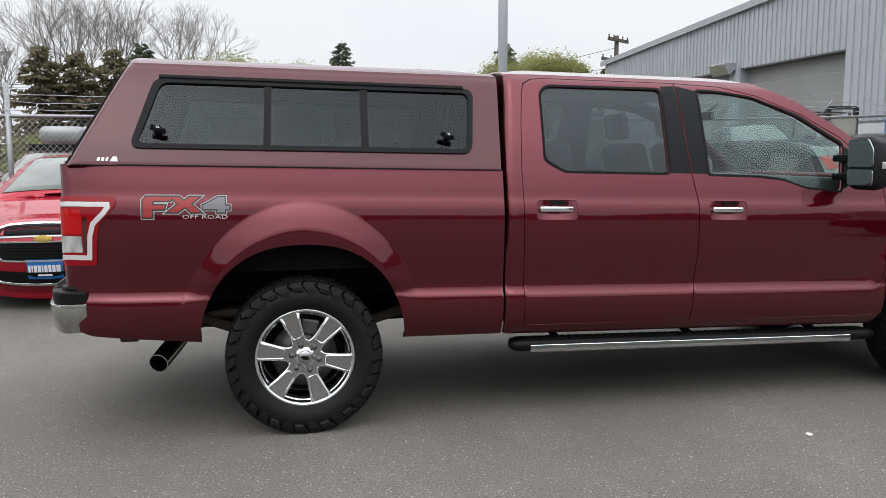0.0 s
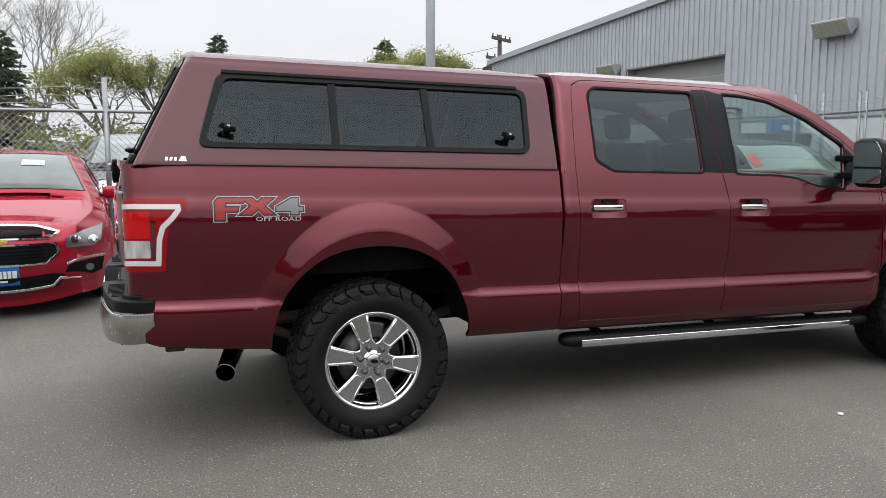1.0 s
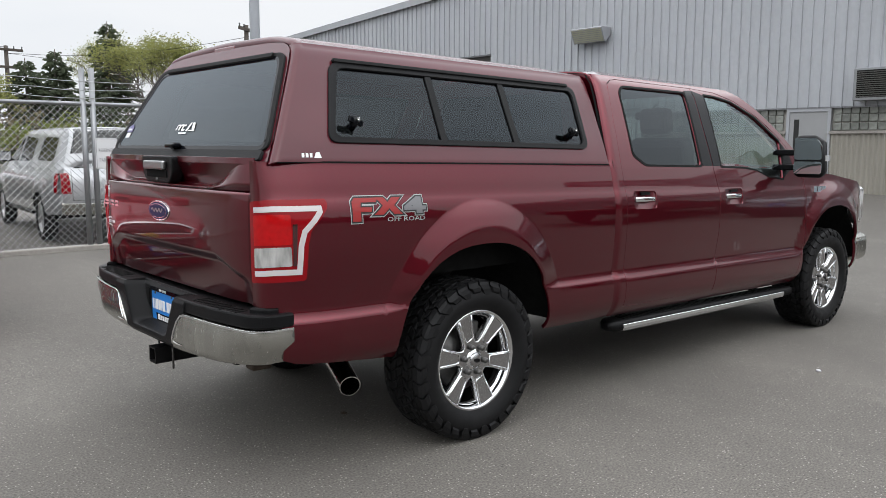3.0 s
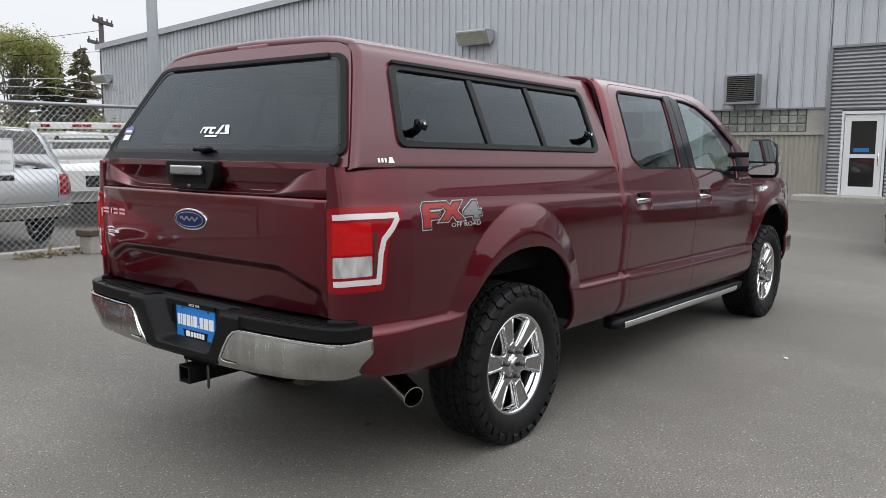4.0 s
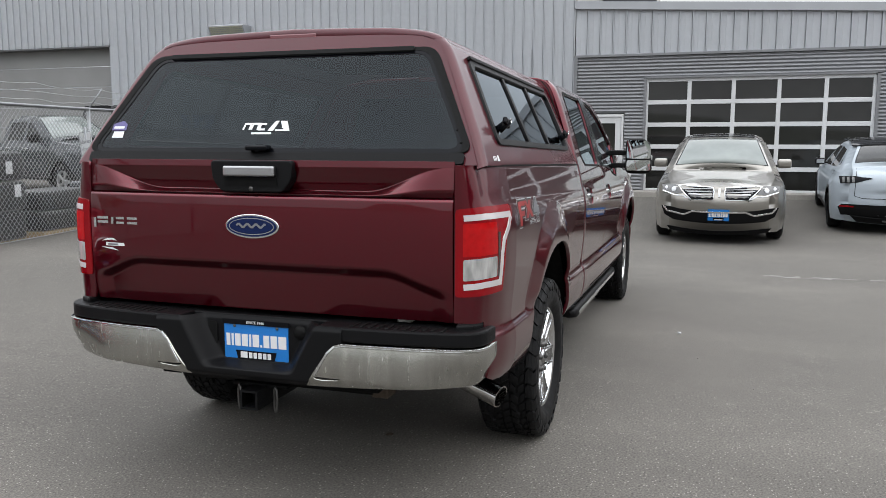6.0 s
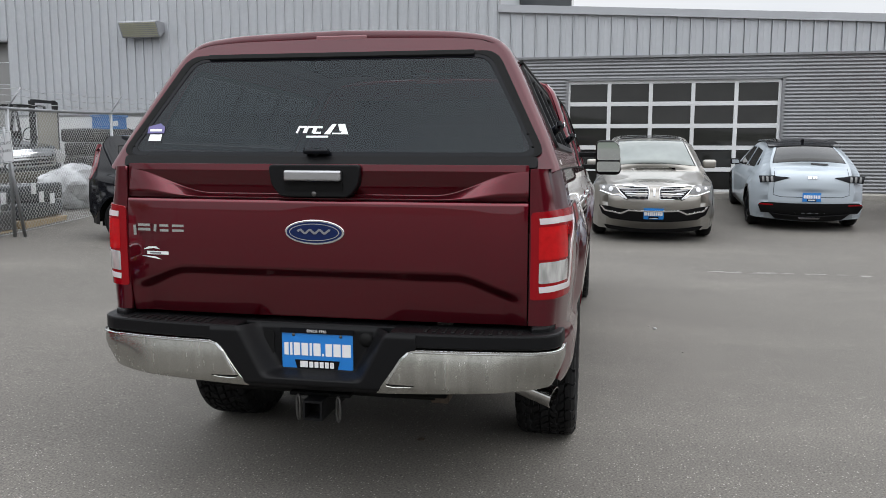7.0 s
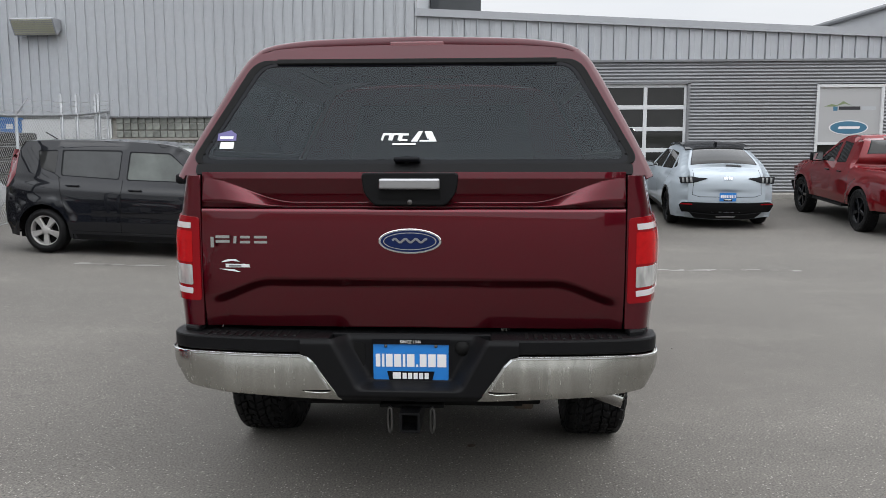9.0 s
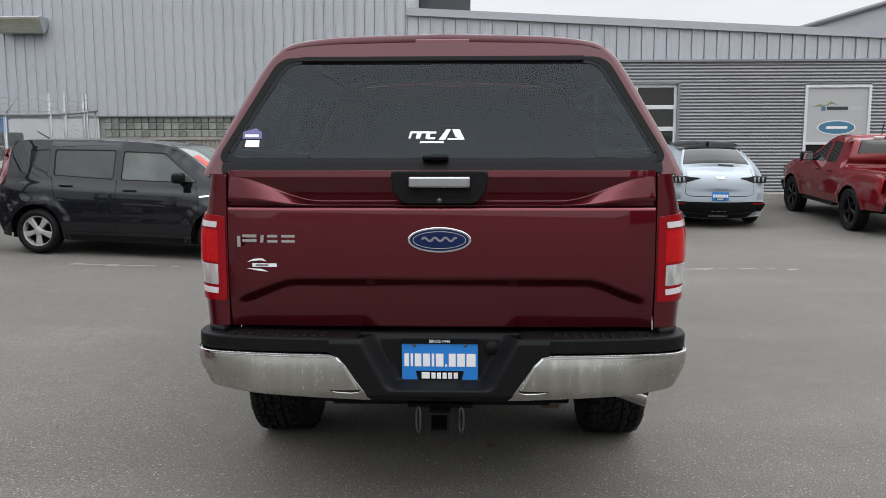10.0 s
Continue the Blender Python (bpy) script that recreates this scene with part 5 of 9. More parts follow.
def truck_wheel(parent, x, s):
    """One 20-inch alloy with its tyre; the outer face looks to -y, turned round on the left side."""
    m = Matrix.Translation((x, s * 0.862, 0.408)) @ (Matrix.Rotation(math.pi, 4, "Z") if s > 0 else Matrix()) @ Matrix.Rotation(radians(11 if x < 1 else 19), 4, "Y")
    w = new("wheel")
    w.parent, w.matrix_basis = parent, m
    w["label"] = "six-spoke chrome alloy wheel with a chunky all-terrain tyre"
    part("tyre", build_tyre(0.413, 0.288, 0.256), M["tyre"], w, "black all-terrain tyre")
    part("tread", build_tread(0.413, 0.288), M["tyre"], w)
    part("rim", lathe([(0.238, 0.10), (0.233, -0.06), (0.239, -0.095), (0.245, -0.112), (0.257, -0.120), (0.261, -0.116), (0.259, -0.10), (0.255, 0.10)], 64), M["chrome"], w)
    half = [(0.0762, 0.0440), (0.0815, 0.0372), (0.0900, 0.0328), (0.1020, 0.0305), (0.1180, 0.0305), (0.1400, 0.0330), (0.1700, 0.0372), (0.2100, 0.0432), (0.2420, 0.0485)]
    dish = lambda a, b: -0.094 - 0.016 * (math.hypot(a, b) / 0.243) ** 2
    outline = [(0.026, -0.015), *[(a, -b) for a, b in half], *half[::-1], (0.026, 0.015)]
    first = patch_obj("spoke", outline, [], lambda a, b: Vector((a, dish(a, b), b)), M["spoke_grey"], w, 0.012, 0.045)
    ridge = [(0.240, -0.0425), (0.190, -0.0355), (0.150, -0.0295), (0.118, -0.0255), (0.109, -0.019), (0.106, 0.0), (0.109, 0.019), (0.118, 0.0255), (0.150, 0.0295), (0.190, 0.0355), (0.240, 0.0425)]
    bm = tube([(a, dish(a, b) - 0.0005, b) for a, b in ridge], 0.0048, 8)
    edge = part("spoke_edge", bm, M["chrome"], first, "bright raised spoke edge")
    web = tube([(a, dish(a, b) + 0.006, b) for a, b in [(a, -b) for a, b in half[::-1]]], 0.0065, 8)
    bm_tube(web, [(a, dish(a, b) + 0.006, b) for a, b in half[::-1]], 0.0065, 8)
    bmesh.ops.recalc_face_normals(web, faces=web.faces)
    rounded = part("spoke_flank", web, M["chrome"], first)
    for k in range(1, 6):
        more = part("spoke", first.data, None, w, at=Matrix.Rotation(k * math.pi / 3, 4, "Y"))
        part("spoke_edge", edge.data, None, more)
        part("spoke_flank", rounded.data, None, more)
    part("hub", lathe([(0.0, -0.104), (0.040, -0.104), (0.046, -0.0985), (0.052, -0.0975), (0.056, -0.090), (0.056, -0.04), (0.0, -0.04)], 40), M["chrome"], w)
    part("centre_cap", lathe([(0.0, -0.117), (0.030, -0.116), (0.037, -0.111), (0.040, -0.100)], 32), M["spoke_grey"], w)
    bm = bmesh.new()
    ell = [(0.021 * math.cos(2 * math.pi * i / 24), 0.011 * math.sin(2 * math.pi * i / 24)) for i in range(24)]
    bm_prism(bm, ell, 0, 0.003)
    bmesh.ops.transform(bm, matrix=Matrix.Translation((0, -0.1165, 0)) @ Matrix.Rotation(radians(90), 4, "X"), verts=bm.verts)
    part("cap_oval", bm, M["trim"], w)
    for k in range(6):
        a = 2 * math.pi * k / 6
        part("lug_nut", lathe([(0.0, -0.119), (0.009, -0.118), (0.0145, -0.112), (0.0145, -0.094)], 12), M["steel"], w).location = (0.072 * math.cos(a), 0, 0.072 * math.sin(a))
    part("brake_disc", lathe([(0.04, -0.02), (0.172, -0.02), (0.172, 0.012), (0.04, 0.012)], 40), M["steel"], w)
    part("caliper", box(-0.05, 0.05, -0.045, 0.04, 0.11, 0.195, 0.012), M["steel"], w)
    part("barrel", lathe([(0.232, 0.11), (0.214, 0.045), (0.10, 0.05), (0.0, 0.05)], 40), M["dark"], w)
    part("inner_ring", lathe([(0.236, -0.088), (0.228, -0.082), (0.222, -0.045), (0.226, -0.01)], 56), M["chrome"], w)
    return w


def strokes(line, w):
    """The outline of a band of width w along a polyline."""
    left, right = [], []
    for i, p in enumerate(line):
        p = Vector(p)
        a = (p - Vector(line[i - 1])).normalized() if i else None
        b = (Vector(line[i + 1]) - p).normalized() if i + 1 < len(line) else None
        d = (a + b).normalized() if a and b else (a or b)
        n = Vector((-d.y, d.x))
        k = 1 / max(0.5, n.dot(Vector((-(a or b).y, (a or b).x))))
        left.append(tuple(p + n * w / 2 * k))
        right.append(tuple(p - n * w / 2 * k))
    return left + right[::-1]


def build_truck():
    ruby, T = M["ruby"], None
    T = thing("pickup_truck", pose(0, 0.017, 0), "dark ruby red crew-cab pickup with matching bed cap on asphalt", "pickup truck")
    GAP = 0.003
    # --- box sides, doors, wings
    arch_r, arch_f = arch(0.0), arch(3.983)
    bed = [(BOX_END, 0.80), (-1.11, 0.80), (-1.10, 0.575), (-1.04, 0.553), (-0.52, 0.505)] + arch_r[1:-1] + [(0.525, 0.50), (1.070, 0.505), (1.078, 1.405), (BOX_END, 1.405)]
    split = [(2.169, 1.92), (2.18, 1.648), (2.204, 1.393), (2.233, 1.232), (2.23, 0.94), (2.212, 0.742), (2.194, 0.556)]
    door_top = [(1.225, 1.83), (1.24, 1.885), (1.29, 1.912), (1.36, 1.920), (2.169, 1.920), (2.45, 1.908), (2.68, 1.862), (2.95, 1.765), (3.20, 1.630), (3.37, 1.490), (3.455, 1.40)]
    front_edge = [(3.47, 1.20), (3.475, 0.96), (3.455, 0.72), (3.41, 0.562)]
    rear_edge = [(1.197, 0.558), (1.192, 0.90), (1.190, 1.405), (1.205, 1.65)]
    rear_door = rear_edge + door_top[:4] + [(p[0] - GAP, p[1]) for p in split]
    front_door = [(p[0] + GAP, p[1]) for p in split[::-1]] + door_top[5:] + front_edge
    doors = rear_edge + door_top + front_edge
    grow = 0.004
    cx, cz = 2.3, 1.25
    doors_hole = [(x + math.copysign(grow, x - cx), z + math.copysign(grow, z - cz)) for x, z in doors]
    rear_win = round_poly([(1.330, 1.470), (1.445, 1.408), (2.062, 1.404), (2.062, 1.880), (1.385, 1.876), (1.335, 1.835)], 0.03, 4)
    front_win = round_poly([(2.315, 1.402), (2.64, 1.396), (2.78, 1.380), (2.93, 1.334), (3.165, 1.312), (3.215, 1.585), (2.93, 1.750), (2.66, 1.850), (2.45, 1.876), (2.305, 1.880)], 0.02, 4)
    cab = [(1.092, 0.50), (3.44, 0.50), (3.478, 0.60), (3.49, 1.20), (3.49, 1.385), (3.60, 1.40), (3.372, 1.575), (3.23, 1.675), (2.96, 1.832), (2.80, 1.900), (2.68, 1.943), (1.14, 1.943), (1.115, 1.65), (1.095, 1.40)]
    wing = [(3.478, 0.575), (3.43, 0.52)] + [(p[0], p[1]) for p in arch_f[1:-1]] + [(4.53, 0.52), (4.72, 0.60), (4.80, 0.80), (4.82, 1.05), (4.80, 1.20), (4.55, 1.275), (4.0, 1.34), (3.498, 1.378), (3.498, 1.20), (3.50, 0.96), (3.485, 0.72)]
    for s in (-1, 1):
        fl = s < 0
        patch_obj("bedside", bed, [], box_side(s), ruby, T, 0.018, 0.02, flip=not fl, lines=flare_rings(0.0))
        patch_obj("cab_side", cab, [doors_hole], side(s, 0, cab_width), ruby, T, 0.018, 0.02, flip=not fl)
        patch_obj("door_backing", cab, [rear_win, front_win], side(s, -0.024, cab_width), M["rubber"], T, 0.06, 0.0, flip=not fl)
        patch_obj("wing", wing, [], side(s), ruby, T, 0.03, 0.02, flip=not fl, label="front wing")
        for nm, outline, win, hx in (("rear_door", rear_door, rear_win, 1.375), ("front_door", front_door, front_win, 2.415)):
            pocket = round_poly([(hx - 0.115, 1.140), (hx + 0.120, 1.140), (hx + 0.120, 1.248), (hx - 0.115, 1.248)], 0.025, 4)
            d = patch_obj(nm, outline, [win, pocket], side(s, 0, cab_width), ruby, T, 0.028, 0.02, flip=not fl)
            patch_obj("window_pane", win, [], side(s, -0.010, cab_width), M["tint"] if nm == "rear_door" else M["clear_glass"], d, 0.05, flip=not fl).visible_shadow = False
            f = side(s, 0.003, cab_width)
            patch_obj("window_seal", [(x + math.copysign(0.012, x - sum(p[0] for p in win) / len(win)), z + math.copysign(0.012, z - sum(p[1] for p in win) / len(win))) for x, z in win], [win], f, M["rubber"], d, 0.04, 0.006, flip=not fl)
            # handle in its pocket
            patch_obj("handle_pocket", pocket, [], lambda x, z, hx=hx, s=s: raked(x, s * (cab_width(x, z) - 0.006 - 0.016 * math.cos((z - 1.194) * 26) * math.cos((x - hx) * 12)), z), M["ruby"], d, 0.02, flip=not fl)
            w0 = cab_width(hx, 1.195)
            bm = box(hx - 0.098, hx + 0.098, -0.012, 0.012, 1.181, 1.213, 0.009, 3)
            for v in bm.verts:
                u = (v.co.x - hx) / 0.098
                v.co = raked(v.co.x, s * (w0 + 0.012 - 0.020 * u * u + v.co.y * s), v.co.z)
            for fc in bm.faces:
                fc.smooth = True
            part("handle", bm, M["chrome"], d, "chrome pull handle")
            part("handle_shadow_bar", box(hx - 0.03, hx + 0.06, min(s * (w0 - 0.03), s * (w0 - 0.012)), max(s * (w0 - 0.03), s * (w0 - 0.012)), 1.222 - RAKE * hx, 1.240 - RAKE * hx), M["trim"], d)
        # black pillar trim between the door windows
        patch_obj("pillar_trim", [(2.076, 1.404), (2.198, 1.402), (2.176, 1.648), (2.163, 1.905), (2.076, 1.900)], [], side(s, 0.003, cab_width), M["gloss_black"], T, 0.05, 0.004, flip=not fl)
        patch_obj("pillar_trim", [(2.210, 1.402), (2.300, 1.402), (2.292, 1.880), (2.172, 1.905), (2.187, 1.648)], [], side(s, 0.003, cab_width), M["gloss_black"], T, 0.05, 0.004, flip=not fl)
        patch_obj("mirror_sail", [(3.182, 1.322), (3.35, 1.40), (3.32, 1.50), (3.228, 1.575)], [], side(s, 0.004, cab_width), M["trim"], T, 0.05, 0.006, flip=not fl)
        # sill below the doors and running board
        patch_obj("sill", [(1.20, 0.50), (3.40, 0.50), (3.41, 0.556), (1.20, 0.552)], [], side(s, -0.012, cab_width), M["ruby"], T, 0.04, 0.02, flip=not fl)
        st = new("side_step")
        st.parent = T
        st["label"] = "black running board with a polished strip"
        bm = bmesh.new()
        ring = [(0.055, -0.028), (0.062, 0.0), (0.055, 0.026), (0.03, 0.036), (-0.05, 0.036), (-0.062, 0.02), (-0.055, -0.028), (0.0, -0.04)]
        rows = []
        for x, k, dz in ((1.135, 0.35, 0.0), (1.15, 0.75, 0.0), (1.19, 1, 0), (3.40, 1, 0), (3.47, 0.8, 0), (3.50, 0.4, 0.0)):
            rows.append([bm.verts.new(raked(x, s * (0.905 + a * k), 0.425 + b * k + dz)) for a, b in ring])
        for p, q in zip(rows, rows[1:]):
            for i in range(8):
                bm.faces.new((p[i], p[(i + 1) % 8], q[(i + 1) % 8], q[i])).smooth = True
        bm.faces.new(rows[0]), bm.faces.new(rows[-1])
        bmesh.ops.recalc_face_normals(bm, faces=bm.faces)
        part("board", bm, M["trim"], st)
        strip = bmesh.new()
        a = [strip.verts.new(raked(x, s * y, z)) for x in (1.245, 3.30) for y, z in ((0.962, 0.392), (0.9695, 0.412), (0.967, 0.430), (0.957, 0.441))]
        for i in range(3):
            strip.faces.new((a[i], a[i + 1], a[i + 5], a[i + 4]))
        bmesh.ops.recalc_face_normals(strip, faces=strip.faces)
        part("bright_strip", strip, M["chrome"], st, "polished metal strip")
        rib0 = part("tread_rib", box(-0.012, 0.012, -0.033, 0.033, 0, 0.005), M["rubber"], st, at=pose(1.292, s * 0.9075, 0.461 - RAKE * 1.292))
        for i in range(1, 46):
            x = 1.292 + i * 0.043
            part("tread_rib", rib0.data, None, st, at=pose(x, s * 0.9075, 0.461 - RAKE * x))
        for x in (1.45, 2.3, 3.15):
            part("step_bracket", tube([raked(x, s * 0.88, 0.42), raked(x, s * 0.72, 0.46), raked(x, s * 0.6, 0.56)], 0.022, 8), M["dark"], st)
        # wheel wells
        for wx in WHEELS:
            bm = bmesh.new()
            pts = [(wx + 0.60 * math.cos(t), 0.41 + 0.64 * math.sin(t)) for t in np.linspace(0.20, math.pi - 0.20, 20)]
            a = [bm.verts.new((x, s * 0.98, z)) for x, z in pts]
            b = [bm.verts.new((x, s * 0.52, z)) for x, z in pts]
            for i in range(19):
                bm.faces.new((a[i], a[i + 1], b[i + 1], b[i])).smooth = True
            bm.faces.new(b)
            part("wheel_well", bm, M["dark"], T)
        # towing mirror
        mi = new("door_mirror")
        mi.parent = T
        mi["label"] = "tall black towing mirror with two glasses"
        bm = box(3.135, 3.285, min(s * 1.045, s * 1.290), max(s * 1.045, s * 1.290), 1.315, 1.640, 0.05, 4)
        for v in bm.verts:
            k = (v.co.x - 3.135) / 0.15
            v.co.y = s * (1.16 + (abs(v.co.y) - 1.16) * (1 - 0.25 * k))
            v.co.z = 1.48 + (v.co.z - 1.48) * (1 - 0.16 * k) - 0.06
            v.co.y -= s * 0.05 * smooth((abs(v.co.y) - 1.15) / 0.12) * smooth((v.co.z - 1.49) / 0.08)
        for fc in bm.faces:
            fc.smooth = True
        part("housing", bm, M["trim"], mi)
        for z0, z1, cut_in in ((1.395, 1.552, 0.042), (1.292, 1.382, 0.0)):
            g = [(s * 1.068, z0), (s * 1.270, z0), (s * 1.270, z1 - cut_in * 1.4), (s * (1.270 - cut_in), z1), (s * 1.068, z1)]
            if not cut_in:
                g.pop(3)
            bm = prism(round_poly(g, 0.018, 3), 0, 0.004, Matrix(((0, 0, -1, 3.134), (1, 0, 0, 0), (0, 1, 0, 0), (0, 0, 0, 1))))
            part("mirror_glass", bm, M["mirror"], mi, "mirror glass")
        part("indicator", box(3.19, 3.265, min(s * 1.245, s * 1.276), max(s * 1.245, s * 1.276), 1.385, 1.425, 0.004), M["lens_clear"], mi)
        for z in (1.445, 1.335):
            part("mirror_arm", box(3.17, 3.25, min(s * 0.88, s * 1.06), max(s * 0.88, s * 1.06), z - 0.022, z + 0.022, 0.01, 2), M["trim"], mi)
        # tail lamp, wrapped round the corner
        e = BOX_END + 0.006
        lamp = [(e, 1.238), (-1.14, 1.250), (-0.902, 1.253), (-0.897, 1.218), (-0.930, 1.172), (-0.978, 1.122), (-0.992, 1.060), (-1.000, 0.912), (-1.14, 0.908), (e, 0.902)]
        tl = patch_obj("tail_lamp", round_poly(lamp, 0.014, 3), [], box_side(s, 0.007), M["lens_red"], T, 0.011, 0.02, flip=not fl, label="red tail lamp with a white C-shaped light pipe")
        pipe = strokes([(e + 0.034, 1.206), (-1.13, 1.213), (-0.938, 1.214), (-0.936, 1.200), (-0.962, 1.165), (-1.008, 1.118), (-1.024, 1.060), (-1.031, 0.950), (-1.13, 0.950), (e + 0.034, 0.942)], 0.023)
        patch_obj("light_pipe", pipe, [], box_side(s, 0.0095), M["lens_white"], tl, 0.012, 0.003, flip=not fl)
        patch_obj("brake_lens", round_poly([(e + 0.030, 1.184), (-1.13, 1.190), (-1.065, 1.190), (-1.062, 1.066), (-1.13, 1.064), (e + 0.030, 1.058)], 0.006, 2), [], box_side(s, 0.0090), M["lens_bright"], tl, 0.012, 0.002, flip=not fl)
        patch_obj("reverse_lens", round_poly([(e + 0.032, 1.048), (-1.13, 1.055), (-1.066, 1.056), (-1.062, 0.976), (-1.13, 0.974), (e + 0.032, 0.966)], 0.006, 2), [], box_side(s, 0.0092), M["lens_clear"], tl, 0.012, 0.002, flip=not fl)
        patch_obj("dark_lens", [(-1.058, 1.150), (-1.038, 1.150), (-1.044, 0.976), (-1.058, 0.976)], [], box_side(s, 0.0090), M["lens_dark"], tl, 0.03, 0.0, flip=not fl)
    # --- tailgate
    scoop_low = lambda a: 1.298 + 0.094 * smooth((a - 0.46) / 0.345) ** 1.15
    step_top = lambda a: 1.008 - 0.075 * smooth((a - 0.56) / 0.26)
    def gate_x(y, z):
        a = abs(y)
        zc = scoop_low(a)
        if z >= 1.392:
            x = -1.196 + 0.06 * max(0.0, z - 1.392)
        elif z > zc:
            x = -1.196 + 0.046 * (1.392 - z) / 0.094
        elif z > 1.2795:
            xc = -1.196 + 0.046 * (1.392 - zc) / 0.094
            x = xc + (-1.207 - xc) * ((zc - z) / (zc - 1.2795)) ** 0.8
        else:
            x = -1.214 - 0.006 * (1 - ((z - 1.07) / 0.21) ** 2) + 0.010 * max(0.0, (z - 1.262) / 0.0175) ** 2
        if abs(z - 1.2795) < 0.0022:
            x += 0.014
        x += 0.030 * smooth((step_top(a) - z) / 0.050) * smooth((0.845 - a) / 0.10)
        x += 0.016 * (max(0.0, 0.99 - z) / 0.19) ** 1.4
        return x + 0.040 * (min(a, 0.84) / 0.84) ** 7
    gf = lambda y, z: raked(gate_x(y, z), y, z)
    def gate_rows(y):
        """Heights of the mesh rows at one y; they follow the creases."""
        a = abs(y)
        st, zc = step_top(a), min(scoop_low(a), 1.382)
        keys = [(0.797, 4), (st - 0.052, 6), (st + 0.002, 8), (1.262, 3), (1.2768, 1), (1.2774, 1), (1.2816, 1), (1.2822, 3), (zc - 0.0035, 2), (zc + 0.0035, 5), (1.3885, 2), (1.3945, 3), (1.418, 0)]
        zs = []
        for (z0, n), (z1, _) in zip(keys, keys[1:]):
            zs += [z0 + (z1 - z0) * k / n for k in range(n)]
        return zs + [1.418]
    sh = Shell()
    cols = [-0.838] + [float(v) for v in np.linspace(-0.838, 0.838, 145)] + [0.838]
    for ci, y in enumerate(cols):
        zs = gate_rows(y)
        zs = [zs[0]] + zs + [zs[-1]]
        for ri, z in enumerate(zs):
            p, e = gf(y, z), 1.2e-3
            n = (gf(y, z + e) - gf(y, z - e)).cross(gf(y + e, z) - gf(y - e, z)).normalized()
            if n.x > 0:
                n = -n
            if ci in (0, len(cols) - 1):
                p, n = p + Vector((0.03, 0, 0)), Vector((0, math.copysign(1, y), 0))
            if ri in (0, len(zs) - 1):
                p, n = p + Vector((0.03, 0, 0)), Vector((0, 0, -1 if ri == 0 else 1))
            sh.v.append(p), sh.n.append(n)
    rn = len(sh.v) // len(cols)
    for ci in range(len(cols) - 1):
        for ri in range(rn - 1):
            sh.f.append([ci * rn + ri, ci * rn + ri + 1, (ci + 1) * rn + ri + 1, (ci + 1) * rn + ri])
    tg = obj("tailgate", sh.mesh("tailgate"), ruby, T, "sculpted tailgate with a scooped top")
    part("tailgate_core", box(-1.10, -1.07, -0.80, 0.80, 0.83, 1.40), M["dark"], tg)
    # handle surround, pull and lock
    hs = round_poly([(-0.140, 1.312), (0.140, 1.312), (0.180, 1.360), (0.190, 1.440), (-0.190, 1.440), (-0.180, 1.360)], 0.02, 4)
    rot = Matrix(((0, 0, -1, 0), (1, 0, 0, 0), (0, 1, 0, 0), (0, 0, 0, 1)))
    hd = part("handle_surround", prism(hs, 1.165, 1.222, rot, 0.006), M["trim"], tg, "black handle surround")
    part("handle_pull", box(-1.245, -1.222, -0.118, 0.118, 1.376, 1.418, 0.008, 3), M["alloy"], hd, "chrome pull handle")
    part("handle_recess", box(-1.226, -1.2225, -0.12, 0.12, 1.338, 1.374), M["dark"], hd)
    part("lock", lathe([(0.0, 0), (0.009, 0), (0.011, 0.006)], 16), M["steel"], hd).matrix_basis = pose(-1.2265, 0, 1.326, 0, 0, -90)
    # blue oval and model badge as plain shapes
    ell = lambda a, b, n=48: [(a * math.cos(2 * math.pi * i / n), b * math.sin(2 * math.pi * i / n)) for i in range(n)]
    om = Matrix(((0, 0, -1, -1.213), (-1, 0, 0, 0.0), (0, 1, 0, 1.174), (0, 0, 0, 1)))
    ov = part("oval_badge", prism(ell(0.124, 0.050), 0, 0.012, om, 0.003), M["chrome"], tg, "blue oval badge with a chrome rim")
    part("oval_field", prism(ell(0.114, 0.042), 0.012, 0.0145, om), M["oval_blue"], ov)
    part("oval_line", prism(ell(0.104, 0.0345), 0.0146, 0.0155, om), M["chrome"], ov)
    part("oval_centre", prism(ell(0.100, 0.0315), 0.0156, 0.0165, om), M["oval_blue"], ov)
    # the script on it becomes a plain wavy band
    wave = [(-0.068 + 0.136 * k / 20, 0.007 * math.sin(k * 1.05) + 0.003) for k in range(21)]
    part("oval_band", prism(strokes(wave, 0.0085), 0.0166, 0.018, om), M["alloy"], ov)
    bm_ = Matrix(((0, 0, -1, -1.2075), (-1, 0, 0, 0.667), (0, 1, 0, 1.176), (0, 0, 0, 1)))
    shapes = [strokes([(-0.118, -0.030), (-0.118, 0.012)], 0.013), strokes([(-0.104, 0.012), (-0.048, 0.012)], 0.011), strokes([(-0.104, -0.006), (-0.048, -0.006)], 0.011), strokes([(-0.028, -0.014), (-0.025, 0.015)], 0.012),
              strokes([(-0.006, 0.011), (0.034, 0.011)], 0.010), strokes([(-0.006, -0.009), (0.034, -0.009)], 0.010), strokes([(0.050, 0.011), (0.102, 0.011)], 0.010), strokes([(0.050, -0.009), (0.102, -0.009)], 0.010)]
    for sh in shapes:
        part("badge_shape", prism(sh, 0, 0.011, bm_), M["chrome"], tg, "chrome badge shape")
    dm = Matrix(((0, 0, -1, -1.2145), (-1, 0, 0, 0.70), (0, 1, 0, 1.072), (0, 0, 0, 1)))
